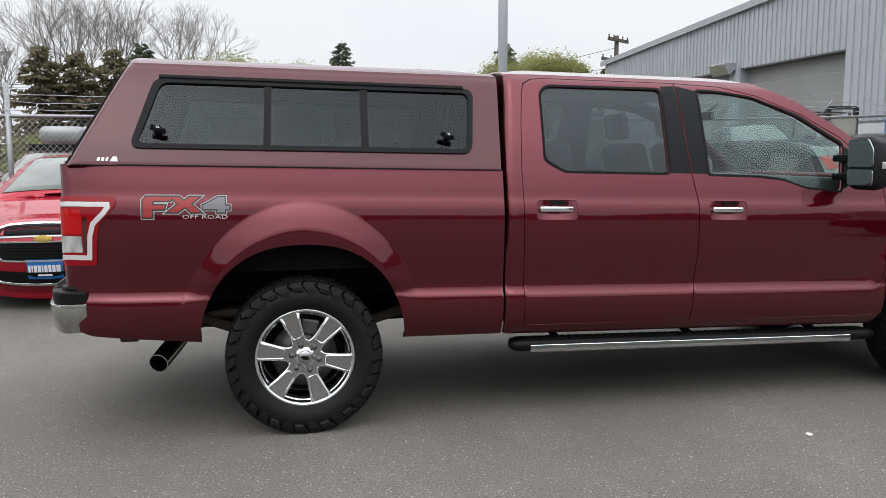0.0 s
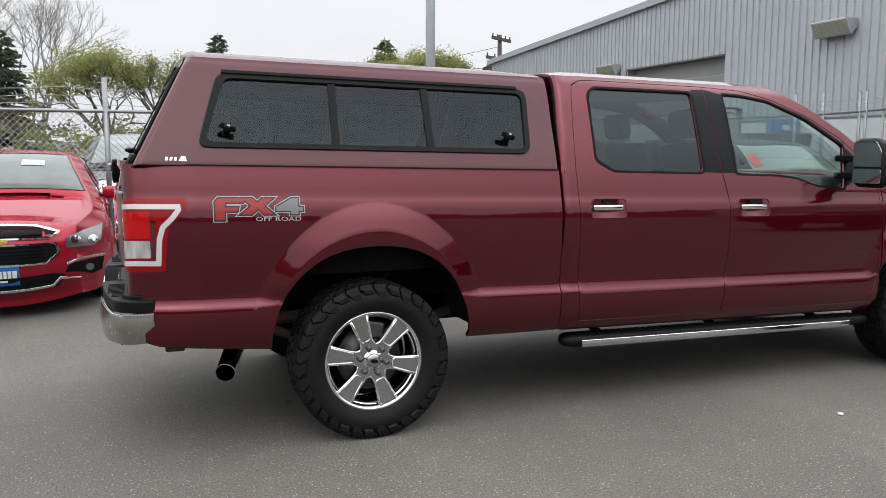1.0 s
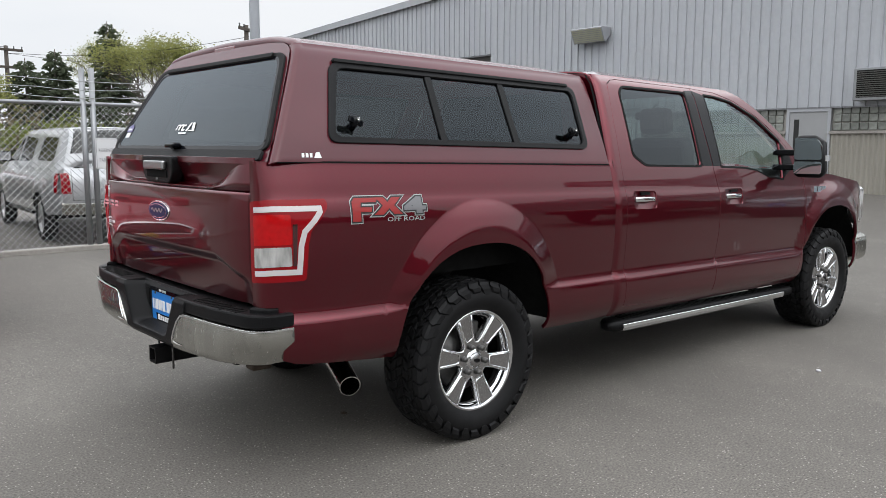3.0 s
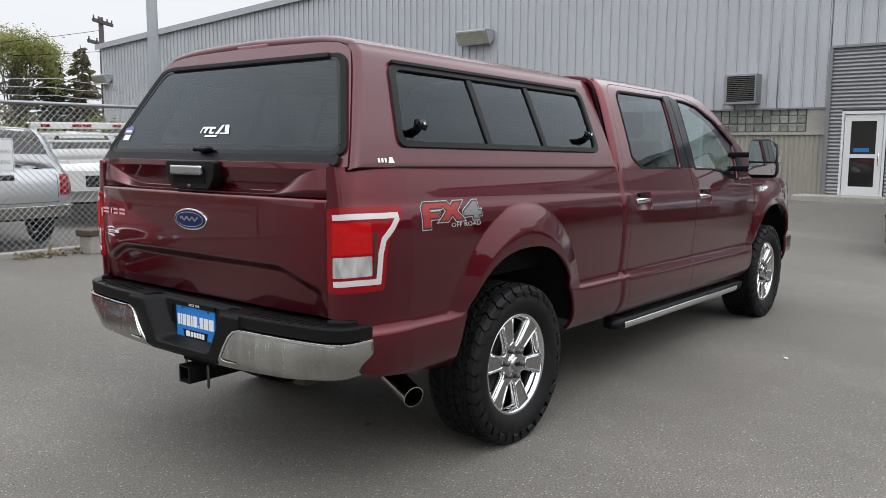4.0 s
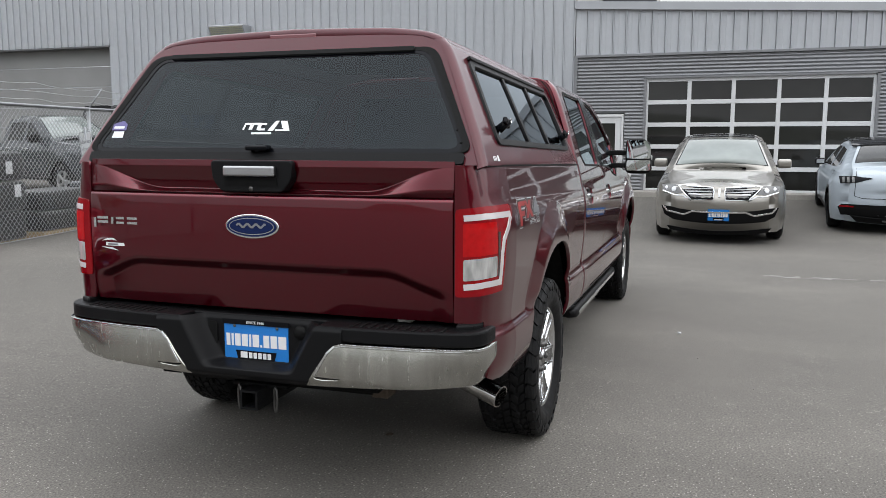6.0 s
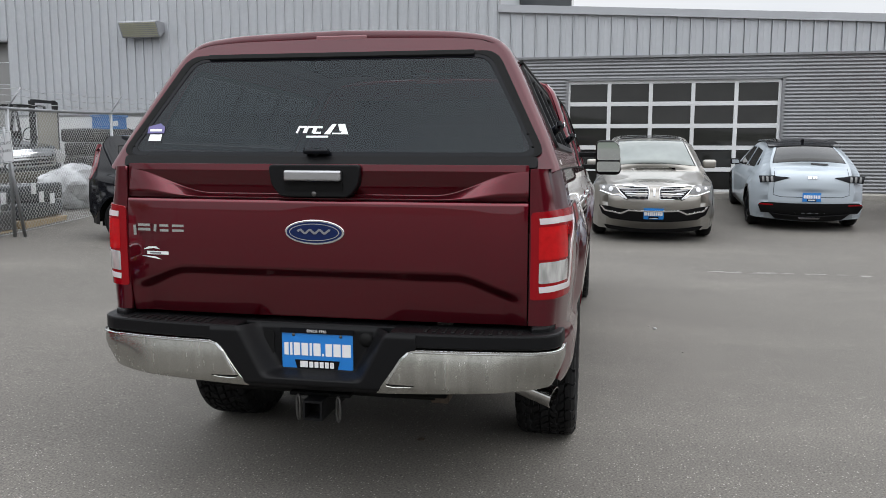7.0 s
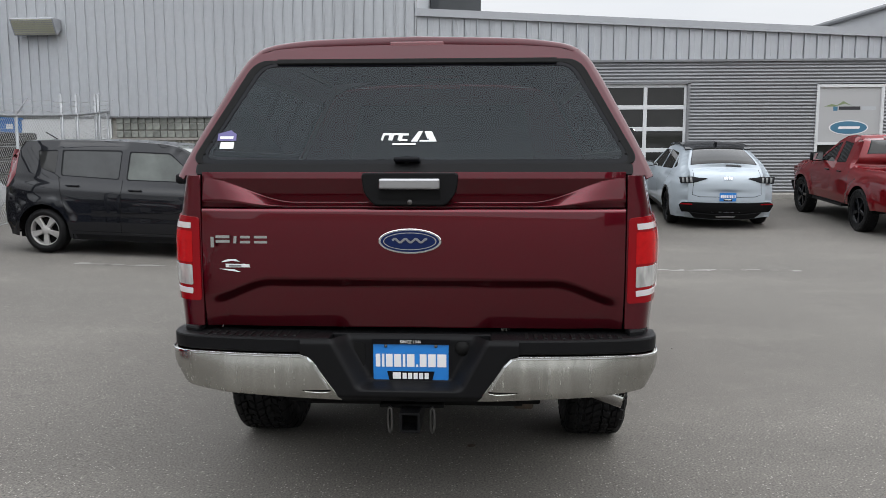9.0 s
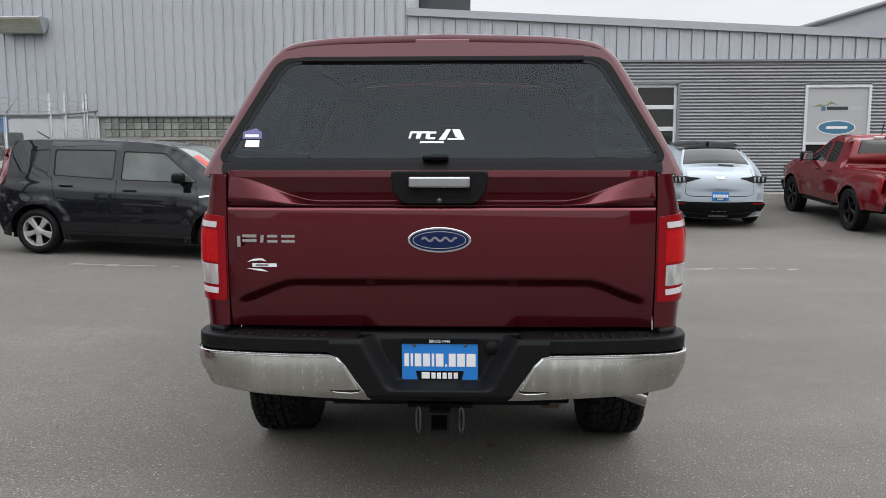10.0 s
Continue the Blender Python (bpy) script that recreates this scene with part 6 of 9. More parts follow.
    for sh in ([(-0.055, 0.014), (-0.028, 0.026), (0.005, 0.027), (0.022, 0.016), (-0.004, 0.020)], [(-0.035, -0.006), (0.062, -0.006), (0.060, 0.007), (-0.035, 0.008)], [(-0.060, -0.012), (0.0, -0.014), (0.028, -0.026), (-0.018, -0.020)]):
        part("dealer_decal", prism(sh, 0, 0.001, dm), M["white_vinyl"], tg)
    part("dealer_decal", prism([(-0.022, -0.003), (0.028, -0.003), (0.028, 0.004), (-0.022, 0.004)], 0.001, 0.002, dm), M["grey_vinyl"], tg)

    # --- bed floor, hidden frame, axle
    part("bed_floor", box(-1.12, 1.05, -0.86, 0.86, 0.86, 0.90), M["dark"], T)
    part("bed_front_wall", box(1.03, 1.06, -0.94, 0.94, 0.60, 1.39), M["dark"], T)
    for s in (-1, 1):
        part("bed_inner_wall", box(-1.12, 1.05, min(s * 0.84, s * 0.87), max(s * 0.84, s * 0.87), 0.88, 1.40), M["dark"], T)
        part("frame_rail", box(-1.15, 4.6, min(s * 0.42, s * 0.52), max(s * 0.42, s * 0.52), 0.50, 0.66, 0.01), M["dark"], T)
        part("shock_absorber", tube([(-0.15, s * 0.48, 0.40), (0.22, s * 0.50, 0.80)], 0.03, 10), M["steel"], T)
        part("leaf_spring", tube([(-0.65, s * 0.56, 0.60), (-0.3, s * 0.56, 0.47), (0.0, s * 0.56, 0.43), (0.3, s * 0.56, 0.48), (0.62, s * 0.56, 0.58)], 0.03, 6), M["rust"], T)
    part("rear_axle", tube([(0, -0.78, 0.408), (0, 0.78, 0.408)], 0.045, 14), M["dark"], T)
    part("differential", lathe([(0.0, -0.15), (0.09, -0.13), (0.15, -0.05), (0.15, 0.06), (0.08, 0.15), (0.0, 0.16)], 24, "y"), M["dark"], T).location = (0.02, 0.08, 0.42)
    part("front_axle", tube([(3.983, -0.78, 0.408), (3.983, 0.78, 0.408)], 0.05, 12), M["dark"], T)
    part("underbody", box(1.0, 4.6, -0.80, 0.80, 0.52, 0.62, 0.02), M["dark"], T)
    part("spare_tyre", build_tyre(0.38, 0.25, 0.22), M["tyre"], T).matrix_basis = Matrix.Translation((-0.62, 0.0, 0.66)) @ Matrix.Rotation(radians(90), 4, "X")
    part("muffler", tube([(0.9, -0.35, 0.52), (1.7, -0.35, 0.52)], 0.10, 16), M["rust"], T)
    part("tail_pipe", tube([(0.9, -0.35, 0.55), (0.35, -0.40, 0.62), (-0.1, -0.62, 0.62), (-0.46, -0.50, 0.57), (-0.61, -0.55, 0.52), (-0.67, -0.69, 0.476)], 0.036, 12), M["rust"], T)
    bm = bmesh.new()
    d0, d1 = Vector((-0.66, -0.66, 0.482)), Vector((-0.742, -0.925, 0.408))
    bm_tube(bm, [d0, d0.lerp(d1, 0.06), d1], 0.050, 28, False)
    bm_tube(bm, [d1, d0.lerp(d1, 0.2)], 0.046, 28, False)
    bm_tube(bm, [d1, d1 + (d1 - d0).normalized() * 0.001], 0.050, 28, False, 0.046)
    bmesh.ops.recalc_face_normals(bm, faces=bm.faces)
    part("exhaust_tip", bm, M["tip_steel"], T, "polished exhaust tip")
    part("exhaust_inside", tube([d0.lerp(d1, 0.25), d0.lerp(d1, 0.3)], 0.0455, 20), M["dark"], T)
    for x in WHEELS:
        for s in (-1, 1):
            truck_wheel(T, x, s)

    # --- rear bumper
    bp = new("rear_bumper")
    bp.parent = T
    bp["label"] = "chrome rear bumper with black step pads"
    plan = [(-1.300, 0.0), (-1.300, 0.30), (-1.294, 0.48), (-1.280, 0.66), (-1.260, 0.80), (-1.238, 0.900), (-1.200, 0.955), (-1.15, 0.978), (-1.06, 0.986)]
    acc = [0.0]
    for a, b in zip(plan, plan[1:]):
        acc.append(acc[-1] + math.hypot(b[0] - a[0], b[1] - a[1]))
    px, py = pchip(acc, [p[0] for p in plan]), pchip(acc, [p[1] for p in plan])
    end = acc[-1]
    for s in (-1, 1):
        bulge = lambda z: 0.010 * math.sin(math.pi * min(max((z - 0.55) / 0.18, 0), 1)) - 0.020 * smooth((0.60 - z) / 0.07)
        def cf(u, z, s=s):
            e = 1e-3
            tx, ty = px(u + e) - px(u - e), py(u + e) - py(u - e)
            n = math.hypot(tx, ty) or 1.0
            b = bulge(z) - 0.045 * smooth((u - end + 0.42) / 0.26) * smooth((0.735 - z) / 0.16) ** 1.3
            return Vector((px(u) - ty / n * b, s * (py(u) + tx / n * b), z + 0.0))
        face = [(0.266, 0.553), (0.45, 0.560), (0.70, 0.572), (end - 0.24, 0.580), (end - 0.10, 0.586), (end - 0.03, 0.590), (end, 0.594), (end, 0.738), (end - 0.15, 0.735), (0.425, 0.735), (0.392, 0.726), (0.365, 0.698)]
        slot = [(0.302, 0.600), (0.325, 0.598), (0.425, 0.596), (0.40, 0.587), (0.34, 0.583), (0.312, 0.588)]
        ch = patch_obj("chrome_face", face, [slot], cf, M["bumper_chrome"], bp, 0.02, 0.012, flip=s > 0, label="dusty chrome bumper face")
        # brighter chrome strip drawn as the highlight along the bumper's upper edge
        patch_obj("bright_edge", strokes([(end, 0.735), (end - 0.15, 0.732), (0.425, 0.732), (0.393, 0.724), (0.366, 0.698), (0.310, 0.603)], 0.008), [], lambda u, z, s=s: cf(u, z, s) + Vector((-0.005, s * 0.003, 0)), M["chrome"], ch, 0.03, 0.004, flip=s > 0)
        patch_obj("slot_back", [(0.295, 0.575), (0.46, 0.578), (0.46, 0.606), (0.295, 0.606)], [], lambda u, z, s=s: cf(u, z, s) + Vector((0.012, 0, 0)), M["trim"], ch, 0.03, flip=s > 0)
        # step pad, thick plastic with ribs
        outer = [(px(u), py(u)) for u in np.linspace(0.40, end, 22)]
        poly = [(x + 0.006, s * (y - 0.003)) for x, y in outer] + [(-1.06, s * 0.90), (-1.10, s * 0.86), (-1.12, s * 0.36)]
        part("step_pad", prism(poly, 0.740, 0.800, None, 0.010), M["trim"], bp, "black ribbed step pad")
        for i in range(11):
            y = 0.448 + i * 0.036
            part("step_rib", box(-1.262 + 0.02 * (i > 7), -1.185, min(s * y, s * (y + 0.016)), max(s * y, s * (y + 0.016)), 0.797, 0.804, 0.002, 1), M["rubber"], bp)
        # corner cap beside the lamp
        part("corner_cap", prism([(-1.20, s * 0.86), (-1.165, s * 0.925), (-1.06, s * 0.962), (-1.05, s * 0.88), (-1.14, s * 0.85)], 0.79, 0.822, None, 0.01), M["trim"], bp)
        part("plate_lamp", box(-0.006, 0.006, -0.009, 0.009, -0.022, 0.022, 0.002), M["lens_clear"], bp).matrix_basis = Matrix.Translation((-1.256, s * 0.262, 0.700)) @ Matrix.Rotation(radians(s * 18), 4, "X") @ Matrix.Rotation(radians(-s * 40), 4, "Z")
        part("cheek_top", box(-1.286, -1.12, min(s * 0.315, s * 0.42), max(s * 0.315, s * 0.42), 0.765, 0.799, 0.008), M["trim"], bp)
    # moulded centre with the plate recess: one smooth skin, open to the shelf above
    def recess_x(y, z):
        a = abs(y)
        edge = 0.205 + 0.105 * min(max((z - 0.600) / 0.20, 0.0), 1.0)
        k = smooth((edge - a) / 0.075 + 0.15) * smooth((z - 0.590) / 0.030)
        return -1.300 + 0.088 * k + 0.022 * smooth((0.575 - z) / 0.03) + 0.010 * smooth((z - 0.775) / 0.025)
    skin = [(-0.264, 0.548), (0.264, 0.548), (0.330, 0.640), (0.363, 0.700), (0.394, 0.732), (0.425, 0.740), (0.425, 0.797), (-0.425, 0.797), (-0.425, 0.740), (-0.394, 0.732), (-0.363, 0.700), (-0.330, 0.640)]
    patch_obj("bumper_centre", skin, [], lambda y, z: Vector((recess_x(y, z), y, z)), M["trim"], bp, 0.0075, 0.03, flip=True, label="black moulded bumper centre")
    part("pad_bridge", box(-1.185, -1.10, -0.36, 0.36, 0.770, 0.798, 0.006), M["trim"], bp)
    part("trailer_socket", lathe([(0.0, 0), (0.026, 0), (0.030, 0.01), (0.030, 0.02)], 20), M["rubber"], bp).matrix_basis = pose(-1.222, -0.205, 0.745, 0, 0, -90)
    bm = prism(round_poly([(-0.022, -0.05), (0.022, -0.05), (0.022, 0.05), (-0.022, 0.05)], 0.018, 4), 0, 0.012, Matrix(((0, 0, -1, -1.206), (1, 0, 0, 0.205), (0, 1, 0, 0.718), (0, 0, 0, 1))))
    part("socket_flap", bm, M["rubber"], bp)
    pl = part("number_plate", prism(round_poly([(-0.150, -0.076), (0.150, -0.076), (0.150, 0.076), (-0.150, 0.076)], 0.008, 3), 0, 0.004, Matrix(((0, 0, -1, -1.212), (-1, 0, 0, 0), (0, 1, 0, 0.692), (0, 0, 0, 1)))), M["plate_blue"], bp, "blue dealer plate with white bars")
    pm = Matrix(((0, 0, -1, -1.2165), (-1, 0, 0, 0), (0, 1, 0, 0.692), (0, 0, 0, 1)))
    x = -0.140
    for wd in (0.018, 0.010, 0.026, 0.028, 0.010, 0.030, 0.008, 0.027, 0.030, 0.036):
        h0 = -0.022 if wd != 0.008 else -0.022
        part("plate_bar", prism([(x, h0), (x + wd, h0), (x + wd, 0.030 if wd != 0.008 else -0.012), (x, 0.030 if wd != 0.008 else -0.012)], 0, 0.001, pm), M["white_vinyl"], pl)
        x += wd + 0.0065
    part("plate_frame", prism([(-0.155, 0.070), (0.155, 0.070), (0.155, 0.090), (-0.155, 0.090)], -0.002, 0.004, pm), M["gloss_black"], pl)
    part("plate_frame", prism([(-0.085, -0.078), (0.085, -0.078), (0.095, -0.040), (-0.095, -0.040)], -0.002, 0.003, pm), M["gloss_black"], pl)
    part("plate_mark", prism([(-0.072, -0.070), (-0.040, -0.070), (-0.040, -0.044), (-0.072, -0.044)], 0.003, 0.004, pm), M["white_vinyl"], pl)
    for k in range(5):
        part("plate_mark", prism([(-0.033 + k * 0.022, -0.070), (-0.017 + k * 0.022, -0.070), (-0.017 + k * 0.022, -0.046), (-0.033 + k * 0.022, -0.046)], 0.003, 0.004, pm), M["white_vinyl"], pl)
    me = text_mesh("SINCE 1946", 0.017, 0.0006)
    me.transform(pm @ Matrix.Translation((0, 0.080, 0.0046)))
    part("plate_words", me, M["white_vinyl"], pl)
    for y in (-0.10, 0.10):
        part("plate_screw", lathe([(0.0, 0), (0.006, 0.001), (0.007, 0.004)], 12), M["steel"], pl).matrix_basis = pose(-1.2205, y, 0.754, 0, 0, -90)
    # hitch receiver and chain loops
    hi = new("tow_hitch")
    hi.parent = T
    hi["label"] = "black square tow hitch receiver with hanging chain loops"
    bm = bmesh.new()
    for y0, y1, z0, z1 in ((-0.040, 0.040, 0.494, 0.503), (-0.040, 0.040, 0.423, 0.432), (-0.040, -0.031, 0.432, 0.494), (0.031, 0.040, 0.432, 0.494)):
        bm_box(bm, -1.285, -0.95, y0, y1, z0, z1)
    part("receiver", bm, M["trim"], hi)
    part("receiver_inside", box(-1.20, -1.19, -0.031, 0.031, 0.432, 0.494), M["dark"], hi)
    part("cross_tube", tube([(-1.05, -0.45, 0.50), (-1.05, 0.45, 0.50)], 0.038, 12), M["dark"], hi)
    part("hitch_plate", box(-1.20, -1.06, -0.13, 0.13, 0.495, 0.512, 0.004), M["dark"], hi)
    for y in (-0.085, 0.085):
        loop = [(-1.215 + 0.004 * math.cos(t), y + 0.009 * math.cos(t), 0.452 + 0.052 * math.sin(t)) for t in np.linspace(0, 2 * math.pi, 21)]
        part("chain_loop", tube(loop, 0.0055, 8, False), M["steel"], hi)
    part("bracket", box(-1.0, -0.9, -0.50, -0.42, 0.43, 0.52, 0.01), M["rust"], hi)
    part("bracket", box(-1.0, -0.9, 0.42, 0.50, 0.46, 0.52, 0.01), M["rust"], hi)

    # --- roof, screens, bonnet, front
    front_x = pchip((-0.76, -0.5, 0.0, 0.5, 0.76), (2.68, 2.80, 2.84, 2.80, 2.68))
    roof = [(1.14, y) for y in np.linspace(-0.745, 0.745, 13)] + [(front_x(y), y) for y in np.linspace(0.745, -0.745, 13)]
    def roof_f(x, y):
        return raked(x, y, ROOF_Z(abs(y)) - 0.055 * smooth((x - 2.30) / 0.75) ** 1.6 - 0.014 * smooth((1.30 - x) / 0.18))
    patch_obj("roof", [tuple(p) for p in roof], [], roof_f, ruby, T, 0.05, 0.01)
    part("headliner", box(1.25, 2.75, -0.66, 0.66, 1.87, 1.88), M["lining"], T)
    def wind(u, v):
        # u across, v from the roof down to the cowl
        w = 0.70 + (0.85 - 0.70) * v
        y = u * w
        x0 = front_x(y * 0.745 / 0.70 if v < 0.05 else y)
        return raked(x0 + (3.66 - 0.10 * u * u - x0) * v, y, (ROOF_Z(min(abs(y), 0.74)) - 0.05) * (1 - v) + 1.355 * v + 0.03 * math.sin(math.pi * v))
    patch_obj("windscreen", [(-1, 0.0), (1, 0.0), (1, 1), (-1, 1)], [], wind, M["clear_glass"], T, 0.1, flip=True).visible_shadow = False
    for s in (-1, 1):
        bm = bmesh.new()
        bm_tube(bm, [raked(2.80, s * 0.725, 1.862), raked(2.97, s * 0.755, 1.800), raked(3.24, s * 0.800, 1.66), raked(3.60, s * 0.86, 1.38)], 0.034, 8)
        part("pillar", bm, ruby, T, "windscreen pillar")
    rw = lambda y, z: raked(1.115 + 0.03 * (z - 1.4) / 0.5, y, z)
    patch_obj("cab_back", [(-0.955, 0.55), (0.955, 0.55), (0.955, 1.40), (0.745, 1.943), (0.0, 1.99), (-0.745, 1.943), (-0.955, 1.40)], [[(-0.66, 1.46), (0.66, 1.46), (0.60, 1.84), (-0.60, 1.84)]], rw, ruby, T, 0.08, flip=True)
    patch_obj("rear_screen", [(-0.66, 1.46), (0.66, 1.46), (0.60, 1.84), (-0.60, 1.84)], [], lambda y, z: rw(y, z) + Vector((0.008, 0, 0)), M["tint"], T, 0.1, flip=True).visible_shadow = False
    part("brake_light", box(1.10, 1.13, -0.12, 0.12, 1.955 - 0.03, 1.985 - 0.03, 0.004), M["lens_red"], T)
    bonnet_z = pchip((3.49, 3.9, 4.4, 4.72, 4.88), (1.392, 1.385, 1.345, 1.285, 1.20))
    def bonnet_f(x, y):
        dome = 0.020 * smooth((0.52 - abs(y)) / 0.10)
        return raked(x, y, bonnet_z(x) + dome - 0.05 * smooth((abs(y) - 0.62) / 0.34))
    patch_obj("bonnet", [(3.50, -0.94), (3.62, -0.94), (4.3, -0.935), (4.70, -0.86), (4.86, -0.70), (4.90, 0.0), (4.86, 0.70), (4.70, 0.86), (4.3, 0.935), (3.62, 0.94), (3.50, 0.94)], [], bonnet_f, ruby, T, 0.06, 0.03)
    fr = new("front_end")
    fr.parent = T
    part("grille_surround", box(4.82, 4.93, -0.62, 0.62, 0.80, 1.13, 0.03), M["chrome"], fr)
    for z in (0.86, 0.94, 1.02):
        part("grille_bar", box(4.92, 4.95, -0.58, 0.58, z, z + 0.045, 0.01), M["chrome"], fr)
    part("front_bumper", box(4.66, 4.98, -0.93, 0.93, 0.47, 0.72, 0.07, 3), M["bumper_chrome"], fr, "chrome front bumper")
    part("radiator_panel", box(4.55, 4.80, -0.84, 0.84, 0.50, 1.18), M["dark"], fr)
    for s in (-1, 1):
        part("headlamp", box(4.68, 4.90, min(s * 0.62, s * 0.90), max(s * 0.62, s * 0.90), 0.80, 1.14, 0.05, 3), M["lens_clear"], fr)
        wm = Matrix(((-s, 0, 0, 3.72), (0, 0, s, s * 0.998), (0, 1, 0, 1.155), (0, 0, 0, 1)))
        for a, b in ((-0.10, -0.045), (-0.035, 0.03), (0.04, 0.105)):
            part("badge_shape", prism([(a, -0.022), (b, -0.022), (b, 0.022), (a, 0.022)], 0, 0.012, wm), M["chrome"], T, "chrome wing badge shape")

    # --- cabin
    cb = new("cabin")
    cb.parent = T
    for x in (1.62, 2.50):
        for y in (-0.40, 0.40):
            part("seat_base", box(x, x + 0.50, y - 0.25, y + 0.25, 0.80, 1.00, 0.05, 3), M["seat"], cb)
            part("seat_back", box(-0.07, 0.09, y - 0.25, y + 0.25, 0, 0.60, 0.05, 3, m=Matrix.Translation((x + 0.02, 0, 0.96)) @ Matrix.Rotation(radians(-14), 4, "Y")), M["seat"], cb)
            part("headrest", box(-0.05, 0.06, y - 0.125, y + 0.125, 0, 0.19, 0.045, 3, m=Matrix.Translation((x - 0.15, 0, 1.575)) @ Matrix.Rotation(radians(-8), 4, "Y")), M["seat"], cb)
    part("floor_pan", box(1.15, 3.6, -0.80, 0.80, 0.60, 0.66), M["dark"], cb)
    part("dashboard", prism([(3.12, 1.0), (3.08, 1.22), (3.16, 1.33), (3.60, 1.31), (3.62, 0.9)], -0.80, 0.80, Matrix(((1, 0, 0, 0), (0, 0, 1, 0), (0, 1, 0, 0), (0, 0, 0, 1))), 0.02), M["cabin"], cb)
    ring = [(0, 0.19 * math.cos(t), 0.19 * math.sin(t)) for t in np.linspace(0, 2 * math.pi, 33)]
    sm = Matrix.Translation((2.98, 0.40, 1.27)) @ Matrix.Rotation(radians(22), 4, "Y")
    part("steering_wheel", tube(ring, 0.017, 8, False), M["cabin"], cb).matrix_basis = sm
    part("steering_hub", box(0.0, 0.05, -0.08, 0.08, -0.06, 0.06, 0.02), M["cabin"], cb).matrix_basis = sm
    part("inner_mirror", box(2.80, 2.83, -0.12, 0.12, 1.70, 1.765, 0.015), M["cabin"], cb)
    part("mirror_stalk", tube([(2.83, 0, 1.75), (2.92, 0, 1.82)], 0.012, 6), M["cabin"], cb)
    part("console", box(2.4, 3.1, -0.14, 0.14, 0.66, 0.98, 0.03), M["cabin"], cb)

    # --- bed cap
    cap = new("bed_cap")
    cap.parent = T
    cap["label"] = "ruby red fibreglass bed cap with smoked sliding windows"
    def rear_edge_x(z):
        return -1.130 + 0.270 * (z - 1.405) / 0.525
    R = 0.036
    def cap_side(s):
        def f(x, z):
            h = CAP_H(z)
            xe = rear_edge_x(z)
            d = x - xe
            inset = 0.0
            if d < R:
                th = max(0.0, d) / R * math.pi / 2
                x, inset = xe + R * (1 - math.cos(th)), R * (1 - math.sin(th))
            return raked(x, s * (h - inset * 0.92), z - inset * 0.35)
        return f
    def cap_side_d(s):
        f = cap_side(s)
        return lambda d, z: f(d + rear_edge_x(z), z)
    win = round_poly([(-0.838, 1.488), (0.915, 1.489), (0.958, 1.846), (-0.722, 1.850)], 0.055, 6)
    inner = round_poly([(-0.800, 1.512), (0.890, 1.513), (0.928, 1.822), (-0.690, 1.826)], 0.045, 5)
    for s in (-1, 1):
        fl = s < 0
        outline = [(0.0, 1.405)] + [(x - rear_edge_x(z), z) for x, z in ((1.070, 1.405), (1.085, 1.65), (1.108, 1.93))] + [(0.0, 1.93)]
        rings = [[(d, float(z)) for z in np.linspace(1.415, 1.92, 36)] for d in (R * 0.25, R * 0.5, R * 0.75, R)]
        patch_obj("cap_side", outline, [[(x - rear_edge_x(z), z) for x, z in win]], cap_side_d(s), M["dull_roof"], cap, 0.016, 0.012, flip=not fl, lines=rings)
        off = lambda p, s=s: (lambda x, z: cap_side(s)(x, z) + Vector((0, s * p, p * 0.35)))
        wf = patch_obj("window_frame", win, [inner], off(0.010), M["trim"], cap, 0.03, 0.020, flip=not fl, label="black window frame")
        patch_obj("cap_window", inner, [], off(-0.002), M["cap_tint"], cap, 0.06, flip=not fl, label="smoked sliding window").visible_shadow = False
        for xx, lean in ((-0.168, 0.012), (0.338, 0.008)):
            patch_obj("window_divider", [(xx - 0.019, 1.514), (xx + 0.019, 1.514), (xx + 0.019 + lean, 1.822), (xx - 0.019 + lean, 1.822)], [], off(0.006), M["trim"], wf, 0.05, 0.010, flip=not fl)
        patch_obj("drip_rail", [(-0.70, 1.848), (0.90, 1.844), (0.90, 1.858), (-0.70, 1.862)], [], off(0.018), M["rubber"], cap, 0.05, 0.02, flip=not fl)
        for xx in (-0.70, 0.775):
            c0, c1 = off(0.0)(xx, 1.555), off(0.055)(xx + 0.005, 1.575)
            kb = part("window_latch", tube([c0, c0.lerp(c1, 0.5), c1], 0.020, 12, r_end=0.016), M["gloss_black"], cap, "black twist latch")
            part("latch_wing", box(-0.038, 0.038, -0.010, 0.010, -0.014, 0.014, 0.006), M["gloss_black"], kb).matrix_basis = Matrix.Translation(c0.lerp(c1, 0.75)) @ Matrix.Rotation(radians(20), 4, "Y")
            part("latch_lock", lathe([(0.0, 0.002), (0.009, 0.0), (0.010, -0.006)], 12), M["chrome"], kb).matrix_basis = Matrix.Translation(c1 + Vector((0, s * 0.003, 0))) @ Matrix.Rotation(0 if fl else math.pi, 4, "Z")
        patch_obj("joint_line", [(-1.118, 1.4005), (1.068, 1.4005), (1.068, 1.4085), (-1.118, 1.4085)], [], lambda x, z, s=s: raked(x, s * (0.957 - CORNER(max(0.85, -x)) * 0.9), z), M["rubber"], cap, 0.03, 0.01, flip=not fl)
        # plain maker's mark by the rear corner
        mm = lambda a, b, s=s: cap_side(s)(a, b) + Vector((0, s * 0.002, 0))
        sx = -0.985
        for a, b in ((0.0, 0.016), (0.020, 0.036), (0.040, 0.055)):
            patch_obj("maker_mark", [(sx + a, 1.424), (sx + b - 0.003, 1.424), (sx + b, 1.441), (sx + a + 0.003, 1.441)], [], mm, M["white_vinyl"], cap, 0.02, flip=not fl)
